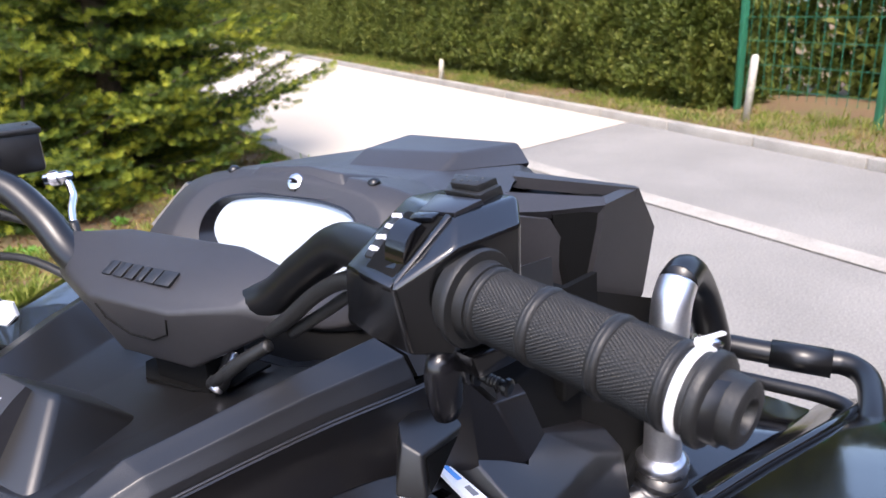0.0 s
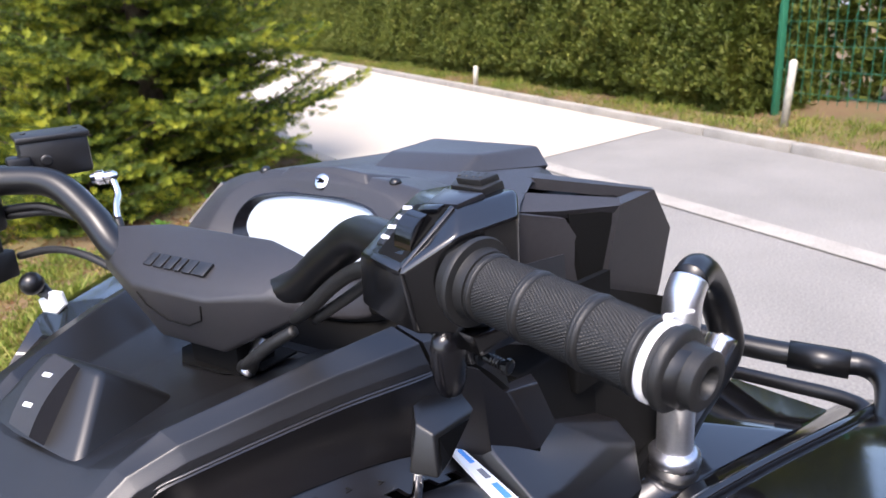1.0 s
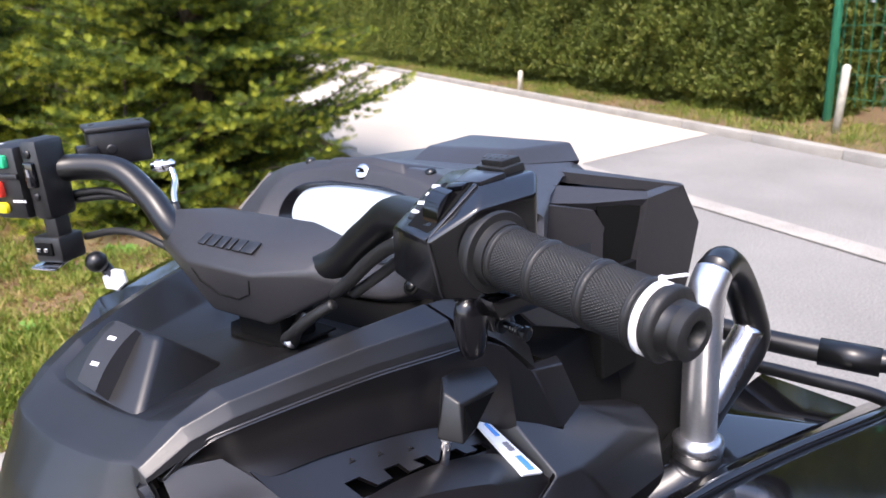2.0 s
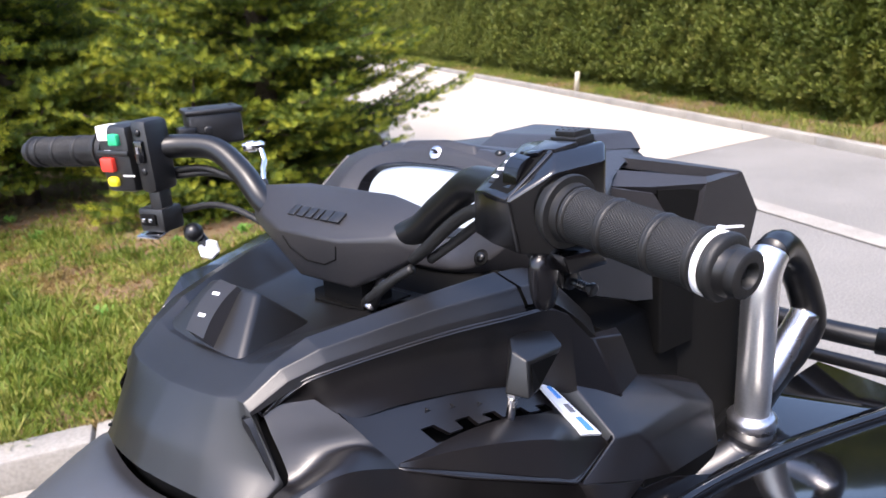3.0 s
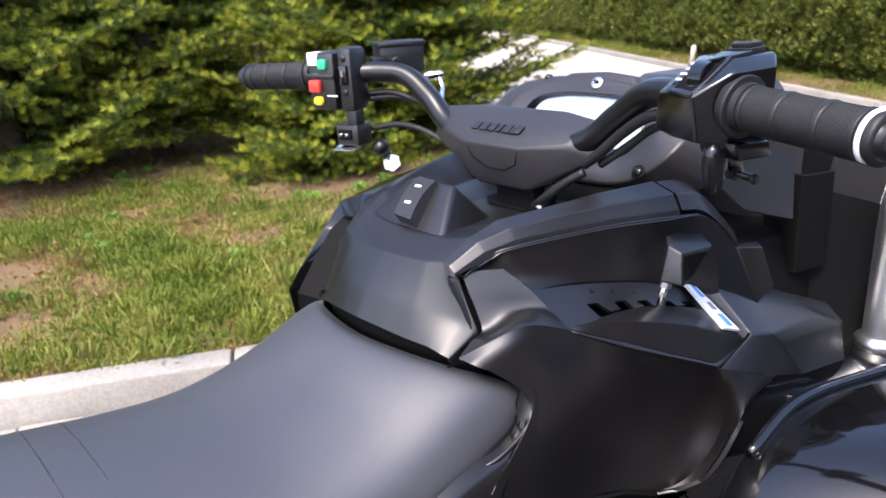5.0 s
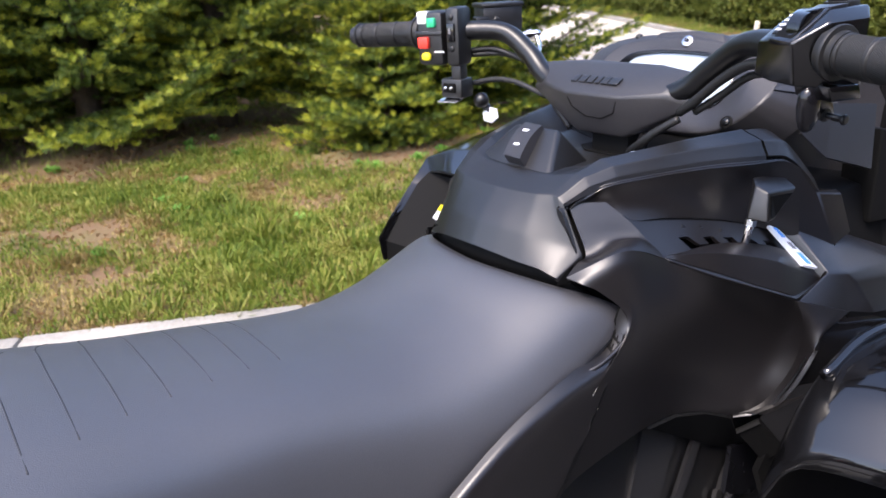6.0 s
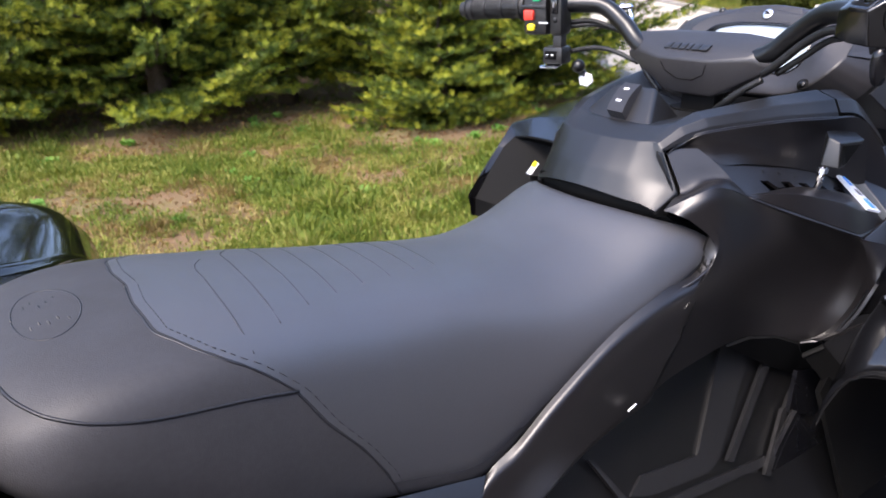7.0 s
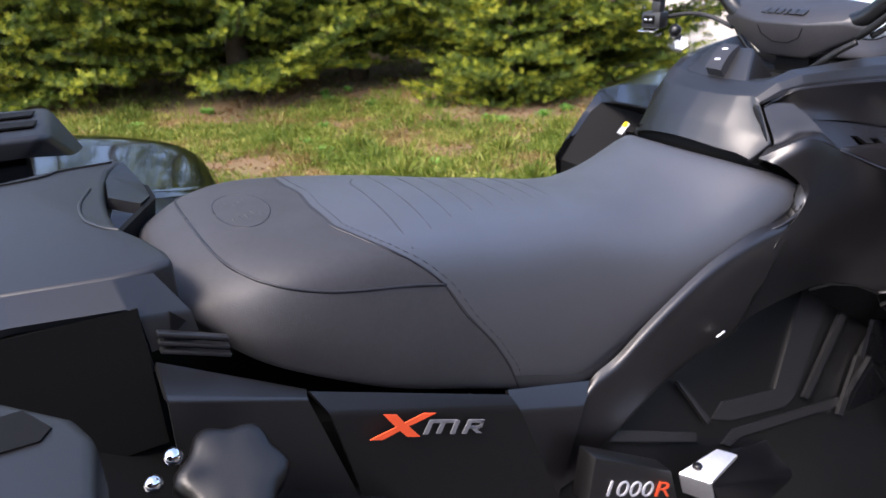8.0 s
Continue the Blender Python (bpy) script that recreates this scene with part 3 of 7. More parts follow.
fir((0.3, 8.9, 0.08), 7.5, 1.6, 18, 0.09, 3, 5, 0.045, low=0.2)

# ---------------------------------------------------------------- quad bike
# x points to its front, y to its left.
atv = tagged(empty("quad_bike"), "matte and gloss black all-terrain quad bike parked by a kerb", "quad bike")


def mirror(p):
    return (p[0], -p[1], p[2])


def smooth_rows(rows, across=4, along=4):
    """A finer, rounded net through a coarse net of points."""
    fine = [spline(r, across) for r in rows]
    cols = [spline(c, along) for c in zip(*fine)]
    return [list(r) for r in zip(*cols)]


def crisp(row):
    """More points along the straight runs of a row, so that its corners stay tight when it is smoothed."""
    p = [Vector(q) for q in row]
    out = [p[0]]
    for a, b in zip(p, p[1:]):
        out += [a.lerp(b, 0.16), a.lerp(b, 0.84), b]
    return out


def net_bm(rows, bm=None):
    return loft_bm(rows, bm)


def thick(bm, depth):
    """Gives an open skin a thickness, inwards."""
    bmesh.ops.recalc_face_normals(bm, faces=bm.faces)
    bmesh.ops.solidify(bm, geom=bm.faces[:], thickness=depth)
    return bm


def shell(name, rows, depth, material, parent, label="", angle=38):
    """A moulded skin with real thickness, rounded over its faces and sharp along its rims."""
    ob = part(name, thick(net_bm(rows), depth), material, parent, label, smooth=True)
    ob.data.set_sharp_from_angle(angle=radians(angle))
    return ob


def half_to_full(row):
    """A row from the right edge to the left one, from a half row that runs from the middle outwards."""
    return [mirror(p) for p in row[:0:-1]] + list(row)


def polys(name, points, faces, material, parent, label="", bevel=0.004, depth=0.006):
    """A panel of flat facets with softened folds and real thickness."""
    bm = bmesh.new()
    vs = [bm.verts.new(p) for p in points]
    for f in faces:
        bm.faces.new([vs[i] for i in f])
    bmesh.ops.recalc_face_normals(bm, faces=bm.faces)
    folds = [e for e in bm.edges if len(e.link_faces) == 2 and e.calc_face_angle(0) > 0.12]
    if bevel and folds:
        bmesh.ops.bevel(bm, geom=folds, offset=bevel, segments=3, affect="EDGES", profile=0.5, clamp_overlap=True)
    if depth:
        bmesh.ops.solidify(bm, geom=bm.faces[:], thickness=depth)
    me = bpy.data.meshes.new(name)
    bm.to_mesh(me)
    bm.free()
    me.polygons.foreach_set("use_smooth", [True] * len(me.polygons))
    me.set_sharp_from_angle(angle=radians(40))
    me.materials.append(material)
    ob = new(name, me)
    ob.parent = parent
    if label:
        ob["label"] = label
    return ob


# ---- seat
def seat_half(x, skew, zs, ys):
    return [(x + s, y, z) for s, y, z in zip(skew, ys, zs)]


flat = (0, 0, 0, 0, 0, 0, 0)
SEAT = [
    seat_half(-0.118, (0, 0.006, 0.021, 0.043, 0.064, 0.062, 0.054), (0.964, 0.963, 0.9585, 0.9505, 0.935, 0.920, 0.905), (0, 0.05, 0.10, 0.132, 0.1475, 0.1500, 0.146)),
    seat_half(-0.140, (0, 0.005, 0.020, 0.037, 0.050, 0.045, 0.034), (0.97, 0.968, 0.961, 0.9475, 0.924, 0.903, 0.890), (0, 0.05, 0.10, 0.133, 0.150, 0.154, 0.149)),
    seat_half(-0.195, (0, 0, 0.005, 0.008, 0.010, 0.005, 0), (0.95, 0.948, 0.937, 0.9185, 0.8918, 0.873, 0.862), (0, 0.05, 0.10, 0.132, 0.150, 0.155, 0.15)),
    seat_half(-0.260, flat, (0.941, 0.939, 0.927, 0.907, 0.8745, 0.847, 0.836), (0, 0.05, 0.10, 0.13, 0.148, 0.153, 0.148)),
    seat_half(-0.330, flat, (0.9506, 0.9476, 0.9342, 0.9081, 0.8534, 0.8096, 0.7968), (0, 0.05, 0.10, 0.128, 0.146, 0.150, 0.145)),
    seat_half(-0.400, flat, (0.966, 0.963, 0.948, 0.9178, 0.8442, 0.7765, 0.765), (0, 0.05, 0.10, 0.126, 0.146, 0.150, 0.143)),
    seat_half(-0.480, flat, (0.982, 0.979, 0.964, 0.9334, 0.8641, 0.8, 0.788), (0, 0.05, 0.10, 0.129, 0.148, 0.152, 0.145)),
    seat_half(-0.560, flat, (0.999, 0.996, 0.984, 0.9601, 0.8922, 0.832, 0.82), (0, 0.05, 0.10, 0.133, 0.153, 0.157, 0.15)),
    seat_half(-0.640, flat, (1.009, 1.007, 0.999, 0.9811, 0.9182, 0.864, 0.852), (0, 0.05, 0.10, 0.142, 0.160, 0.161, 0.153)),
    seat_half(-0.710, flat, (1.013, 1.011, 1.005, 0.9892, 0.9400, 0.897, 0.888), (0, 0.05, 0.10, 0.146, 0.161, 0.158, 0.150)),
    seat_half(-0.760, flat, (1.01, 1.008, 1.002, 0.9834, 0.9480, 0.924, 0.916), (0, 0.05, 0.095, 0.138, 0.153, 0.147, 0.138)),
    seat_half(-0.795, flat, (1.0, 0.998, 0.990, 0.9750, 0.9590, 0.949, 0.942), (0, 0.048, 0.085, 0.116, 0.127, 0.121, 0.112)),
    seat_half(-0.815, flat, (0.988, 0.987, 0.983, 0.9770, 0.9690, 0.963, 0.957), (0, 0.042, 0.07, 0.093, 0.100, 0.096, 0.090)),
    seat_half(-0.820, flat, (0.970, 0.970, 0.969, 0.9670, 0.9620, 0.958, 0.953), (0, 0.04, 0.066, 0.086, 0.092, 0.088, 0.084)),
]
SEAT_NET = smooth_rows([half_to_full(r) for r in SEAT], 5, 5)


def on_seat(u, v, lift=0.0):
    """A point on the seat: u runs 0..13 from front to rear, v -6..6 from right to left."""
    i, j = min(max(u, 0), 12.999) * 5, min(max(v + 6, 0), 11.999) * 5
    a, b = int(i), int(j)
    f, g = i - a, j - b
    q = [SEAT_NET[a][b], SEAT_NET[a][b + 1], SEAT_NET[a + 1][b], SEAT_NET[a + 1][b + 1]]
    p = q[0] * (1 - f) * (1 - g) + q[1] * (1 - f) * g + q[2] * f * (1 - g) + q[3] * f * g
    n = (q[1] - q[0]).cross(q[2] - q[0]).normalized()
    if n.z < 0:
        n = -n
    return p + n * lift


seat = part("seat", net_bm(SEAT_NET), M_SEAT, atv, "black vinyl saddle with sewn panels", smooth=True)


def seam(name, uv, radius, material, lift=0.0, sides=6):
    line = [on_seat(u, v, lift) for u, v in uv]
    return part(name, tube_bm(spline(line, 6), radius, sides, smooth_path=False), material, seat, smooth=True)


def insert_end(v):
    """How far back the ribbed front panel of the saddle reaches."""
    return float(np.interp(abs(v), (0, 0.8, 1.8, 2.5, 2.8, 3.2, 3.4, 3.8, 4.2, 4.6, 6.0), (8.3, 8.35, 8.3, 8.0, 7.8, 7.4, 7.2, 6.95, 6.6, 6.35, 5.95)))


panel_rows = [[on_seat(max(insert_end(v) * s, 0.02), v, 0.0006) for v in np.linspace(-4.9, 4.9, 71)] for s in np.linspace(0, 1, 61)]
insert = part("seat_panel", net_bm(panel_rows), M_SEAT_TOP, seat, "grained blue-black vinyl front panel of the saddle", smooth=True)
M_STITCH = mat("stitch_thread", (0.022, 0.022, 0.026), 0.6, grain=0.3)
M_PIPING = mat("seam_piping", (0.010, 0.010, 0.012), 0.5, grain=0.3, bump=0.3, bump_scale=700)
for sgn in (-1, 1):
    seam("piping", [(7.2, 3.4 * sgn), (7.7, 3.4 * sgn), (8.6, 3.4 * sgn), (9.2, 3.25 * sgn), (9.6, 3.0 * sgn), (9.9, 2.7 * sgn), (10.2, 2.2 * sgn), (10.38, 1.2 * sgn), (10.42, 0)], 0.0014, M_PIPING)
    seam("panel_seam", [(insert_end(v * sgn) + 0.03, v * sgn) for v in (0, 0.8, 1.3, 1.8, 2.2, 2.5, 2.8, 3.0, 3.2, 3.4, 3.8, 4.2, 4.6, 5.2)], 0.0013, M_PIPING, -0.0006)
    for k in range(46):
        v = 0.1 + 5.0 * k / 46
        a, b = on_seat(insert_end(v) - 0.11, v * sgn, 0.0009), on_seat(insert_end(v + 0.06) - 0.11, (v + 0.06) * sgn, 0.0009)
        part("stitch", tube_bm([a, b], 0.0004, 4), M_STITCH, insert, smooth=True)
for k in range(8):
    u, v = 7.5 - 0.42 * k, 0.3 + 1.2 * (1 - math.exp(-0.6 * k)) + 0.12 * k
    seam("embossed_line", [(u - 0.14, v + 0.45), (u, v), (u + 0.02, v - 0.7), (u + 0.03, v - 1.3), (u + 0.03, v - 1.9), (u + 0.03, v - 2.5), (u + 0.03, v - 3.1)], 0.0009, M_STITCH, 0.0002, 6)
ring = [on_seat(9.35 + 0.48 * math.cos(a), -0.25 + 1.0 * math.sin(a), -0.0004) for a in np.linspace(0, 2 * math.pi, 33)]
part("embossed_mark", tube_bm(ring, 0.0010, 4, smooth_path=False), M_PIPING, seat, "round embossed mark on the saddle", smooth=True)
for k in range(5):
    a = on_seat(9.06 + 0.13 * k, -0.8 + 0.1 * (k % 2), -0.0005), on_seat(9.16 + 0.11 * k, 0.3 - 0.12 * (k % 3), -0.0005)
    part("embossed_mark", tube_bm([a[0], a[1]], 0.0010, 4), M_PIPING, seat, smooth=True)

# ---- tank cover
TANK = [
    [(-0.122, 0, 0.985), (-0.119, 0.03, 0.983), (-0.113, 0.06, 0.979), (-0.108, 0.085, 0.977), (-0.106, 0.098, 0.974), (-0.103, 0.105, 0.971)],
    [(-0.11, 0, 1.01), (-0.107, 0.03, 1.009), (-0.101, 0.06, 1.005), (-0.0880, 0.086, 1.0), (-0.0800, 0.101, 0.995), (-0.074, 0.111, 0.990)],
    [(-0.085, 0, 1.041), (-0.083, 0.03, 1.041), (-0.08, 0.056, 1.042), (-0.075, 0.073, 1.043), (-0.075, 0.081, 1.042), (-0.0745, 0.0870, 1.037)],
    [(-0.052, 0, 1.055), (-0.052, 0.03, 1.055), (-0.05, 0.055, 1.056), (-0.046, 0.077, 1.06), (-0.046, 0.0892, 1.0587), (-0.046, 0.0965, 1.051)],
    [(-0.018, 0, 1.053), (-0.018, 0.03, 1.053), (-0.016, 0.06, 1.058), (-0.016, 0.084, 1.071), (-0.0168, 0.1015, 1.0665), (-0.018, 0.1075, 1.057)],
    [(0.03, 0, 1.049), (0.03, 0.04, 1.049), (0.03, 0.074, 1.055), (0.03, 0.101, 1.075), (0.03, 0.1195, 1.0698), (0.03, 0.1255, 1.059)],
    [(0.08, 0, 1.045), (0.08, 0.045, 1.045), (0.08, 0.088, 1.053), (0.08, 0.118, 1.079), (0.08, 0.1380, 1.0725), (0.08, 0.1445, 1.06)],
    [(0.15, 0, 1.038), (0.15, 0.05, 1.038), (0.15, 0.106, 1.05), (0.15, 0.14, 1.081), (0.15, 0.1635, 1.0722), (0.15, 0.171, 1.057)],
]


# the outer faces of the ridges turn down to the side panels
TANK = [r if k < 2 else [*r, (r[-1][0], r[-1][1] + (0.0022 if k > 2 else 0.0008), r[-1][2] - (0.0065 if k > 2 else 0.003))] for k, r in enumerate(TANK)]
TANK = [[*r, (r[-1][0] + 0.001, r[-1][1] + 0.0012, r[-1][2] - 0.004)] if k < 2 else r for k, r in enumerate(TANK)]


def even(row):
    """The same spacing as crisp(), on a rounded row."""
    q = spline(row, 25)
    return [q[0]] + [q[25 * i + k] for i in range(len(row) - 1) for k in (4, 21, 25)]


FAR_EDGE = {0: [(-0.105, 0.085, 0.973), (-0.1, 0.1, 0.969), (-0.095, 0.108, 0.966), (-0.094, 0.109, 0.962)],
            1: [(-0.091, 0.086, 1.0), (-0.08, 0.103, 0.994), (-0.069, 0.113, 0.988), (-0.068, 0.1142, 0.984)],
            2: [(-0.075, 0.073, 1.043), (-0.071, 0.084, 1.042), (-0.068, 0.0905, 1.036), (-0.068, 0.0913, 1.033)]}
TANK_FULL = [half_to_full(r)[:-4] + FAR_EDGE[k] if k in FAR_EDGE else half_to_full(r) for k, r in enumerate(TANK)]
TANK_ROWS = [even(r) if k < 2 else [a.lerp(b, 0.5) for a, b in zip(even(r), crisp(r))] if k == 2 else crisp(r) for k, r in enumerate(TANK_FULL)]
TIGHT = [TANK_ROWS[0]]
for a, b in zip(TANK_ROWS, TANK_ROWS[1:]):
    TIGHT += [[p.lerp(q, 0.12) for p, q in zip(a, b)], [p.lerp(q, 0.88) for p, q in zip(a, b)], b]
def relax(rows, first, rounds, last=None):
    """Evens out a net, but for its border and the columns before the given one."""
    for _ in range(rounds):
        old = [[p.copy() for p in r] for r in rows]
        for i in range(1, last or len(rows) - 1):
            for j in range(first, len(rows[i]) - first if last else len(rows[i]) - 1):
                rows[i][j] = old[i][j] * 0.4 + (old[i - 1][j] + old[i + 1][j] + old[i][j - 1] + old[i][j + 1]) * 0.15
    return rows


shell("tank_cover", relax(smooth_rows(TIGHT, 2, 2), 5, 7, 11), 0.005, M_PLASTIC, atv, "matte black tank cover with raised side ridges")
# near-black strip added to shade the gap between tank cover and saddle
GAP_TOP = [Vector(p) + Vector((0.010, 0, 0.004)) for p in half_to_full(TANK[0][:-1])]
GAP_LOW = [p + Vector((0.014, 0, -0.016)) for p in SEAT_NET[0][5:-5:5]]
part("gap_shade", thick(net_bm([spline(GAP_TOP, 4), spline(GAP_LOW, 4)]), 0.004), M_DARK, atv, smooth=True)
TANK_FRONT = [
    [(0.154, 0, 1.036), (0.154, 0.05, 1.036), (0.154, 0.108, 1.05), (0.154, 0.141, 1.08), (0.154, 0.1645, 1.0712), (0.154, 0.172, 1.056)],
    [(0.182, 0, 1.034), (0.182, 0.055, 1.034), (0.182, 0.118, 1.048), (0.182, 0.15, 1.077), (0.1795, 0.1735, 1.0675), (0.176, 0.182, 1.052)],
    [(0.215, 0, 1.03), (0.215, 0.058, 1.03), (0.215, 0.122, 1.034), (0.212, 0.156, 1.058), (0.2078, 0.1751, 1.0487), (0.202, 0.192, 1.03)],
    [(0.262, 0, 1.005), (0.262, 0.06, 1.005), (0.262, 0.125, 1.005), (0.255, 0.165, 1.016), (0.242, 0.1837, 1.0135), (0.224, 0.2, 1.004)],
]
shell("ridge_end", smooth_rows([crisp(half_to_full(r)) for r in TANK_FRONT], 2, 4), 0.005, M_PLASTIC, atv)
# raised switch boss on the tank cover, with its rocker
polys("switch_boss",
      [(-0.050, 0.075, 1.051), (-0.054, -0.048, 1.051), (-0.007, -0.018, 1.093), (-0.005, 0.052, 1.091), (0.043, -0.020, 1.046), (0.050, 0.060, 1.046)],
      [(0, 1, 2, 3), (1, 4, 2), (2, 4, 5, 3), (0, 3, 5)], M_PLASTIC, atv, bevel=0.006, depth=0.004)


def slab(name, corners, lift, sink, material, parent, label="", bevel=0.002):
    """A raised pad over four corners in order; lift along the pad's own outward normal."""
    c = [Vector(p) for p in corners]
    n = (c[1] - c[0]).cross(c[3] - c[0]).normalized()
    k = len(c)
    verts = [p - n * sink for p in c] + [p + n * lift for p in c]
    faces = [tuple(range(k))[::-1], tuple(range(k, 2 * k))] + [(i, (i + 1) % k, k + (i + 1) % k, k + i) for i in range(k)]
    return solid(name, verts, faces, material, parent, label, bevel)


def rocker(a, b, w, bow, thickness, material, parent, name="rocker_switch"):
    """A bowed rocker from a to b, w its sideways half width."""
    a, b, w = Vector(a), Vector(b), Vector(w)
    n = (b - a).cross(w).normalized()
    if n.z < 0:
        n = -n
    rows = []
    for k in range(9):
        t = k / 8
        p = a.lerp(b, t) + n * (bow * (1 - (2 * t - 1) ** 2))
        rows.append([p - w - n * thickness, p - w, p + w, p + w - n * thickness])
    return part(name, loft_bm(rows, close=True, caps=True), material, parent, "black rocker with two white symbols", bevel=0.0015), n


sw, nn = rocker((-0.053, 0.009, 1.066), (-0.010, 0.018, 1.094), (0.0015, 0.0145, 0.0), 0.004, 0.022, M_COWL, atv)
for t in (0.30, 0.72):
    p = Vector((-0.053, 0.009, 1.066)).lerp(Vector((-0.010, 0.018, 1.094)), t) + nn * 0.0038
    part("symbol", box_bm((0.003, 0.0075, 0.0012), p, (0, -32, 8)), M_WHITE, sw)

# ---- handlebar, its cover, grips
part("handlebar", tube_bm([(0.002, -0.39, 1.172), (0.045, -0.25, 1.180), (0.066, -0.205, 1.182), (0.082, -0.172, 1.176), (0.093, -0.135, 1.152), (0.096, -0.09, 1.122), (0.095, 0.0, 1.11),
                                 (0.097, 0.09, 1.122), (0.100, 0.135, 1.154), (0.096, 0.172, 1.178), (0.078, 0.207, 1.183), (0.048, 0.25, 1.181), (0.004, 0.39, 1.178)], 0.0125, 16), M_BAR, atv, "black bent tubular handlebar", smooth=True)
POD = [(0.122, 0.056, 1.149), (0.122, -0.056, 1.149), (0.106, -0.114, 1.146), (0.093, -0.121, 1.112), (0.106, 0.114, 1.146), (0.093, 0.121, 1.112),
       (0.063, 0.040, 1.119), (0.063, -0.040, 1.119), (0.079, 0.086, 1.122), (0.079, -0.086, 1.122),
       (0.076, 0.032, 1.070), (0.076, -0.038, 1.070), (0.118, 0.032, 1.068), (0.118, -0.038, 1.068), (0.128, 0.100, 1.112), (0.128, -0.100, 1.112)]
POD_FACES = [(0, 4, 8, 6, 7, 9, 2, 1), (6, 10, 11, 7), (8, 5, 10, 6), (9, 7, 11, 3), (4, 5, 8), (2, 9, 3), (10, 12, 13, 11), (5, 14, 12, 10), (3, 11, 13, 15),
             (0, 1, 15, 14), (0, 14, 5, 4), (1, 2, 3, 15), (14, 15, 13, 12)]
pod = solid("handlebar_cover", POD, POD_FACES, M_COWL, atv, "angular matte black handlebar cover", bevel=0.004, segs=3)
part("cover_groove", tube_bm([(0.0645, 0.036, 1.1125), (0.0672, 0.031, 1.101), (0.0702, 0.012, 1.0905), (0.0702, -0.012, 1.0905), (0.0680, -0.030, 1.099), (0.0645, -0.036, 1.1125)], 0.0007, 6, smooth_path=False), M_DARK, pod, smooth=True)
# raised maker's mark, as plain blocks
for k, (y, w) in enumerate(((0.040, 0.009), (0.028, 0.010), (0.016, 0.009), (0.0055, 0.006), (-0.005, 0.010), (-0.018, 0.014))):
    part("raised_mark", box_bm((0.013, w, 0.0020), (0.0855, y, 1.1312), (0, -27, 0)), M_PLASTIC, pod, bevel=0.0006)
# wiring and clamp under the cover
part("bar_clamp", box_bm((0.04, 0.055, 0.05), (0.108, -0.01, 1.055)), M_DARK, atv, bevel=0.004)
for dy, dz in ((0, 0), (0.010, -0.006)):
    part("cable", tube_bm([(0.086, -0.104 + dy, 1.098 + dz), (0.081, -0.086 + dy, 1.086 + dz), (0.081, -0.066 + dy, 1.070 + dz), (0.090, -0.050 + dy, 1.054), (0.10, -0.03 + dy, 1.035)], 0.0044, 10), M_RUBBER, atv, smooth=True)
part("cable", tube_bm([(0.058, -0.215, 1.166), (0.073, -0.182, 1.160), (0.083, -0.150, 1.142), (0.088, -0.118, 1.116), (0.092, -0.100, 1.104)], 0.0052, 10), M_RUBBER, atv, smooth=True)
part("cable", tube_bm([(0.066, -0.215, 1.157), (0.082, -0.182, 1.149), (0.091, -0.150, 1.128), (0.094, -0.118, 1.106)], 0.0040, 10), M_RUBBER, atv, smooth=True)
# flat near-black sheet on the tank, shade painted in place of an opening
polys("stem_opening_shade", [(0.082, 0.022, 1.0475), (0.084, -0.024, 1.0475), (0.100, -0.050, 1.0490), (0.140, -0.048, 1.0450), (0.140, 0.045, 1.0450), (0.098, 0.042, 1.0480)], [(0, 1, 2, 3, 4, 5)], M_DARK, atv, "", 0, 0.002)
part("stem_bracket", tube_bm([(0.086, -0.046, 1.050), (0.094, -0.050, 1.062), (0.104, -0.048, 1.072)], 0.0050, 8), M_METAL, atv, smooth=True)


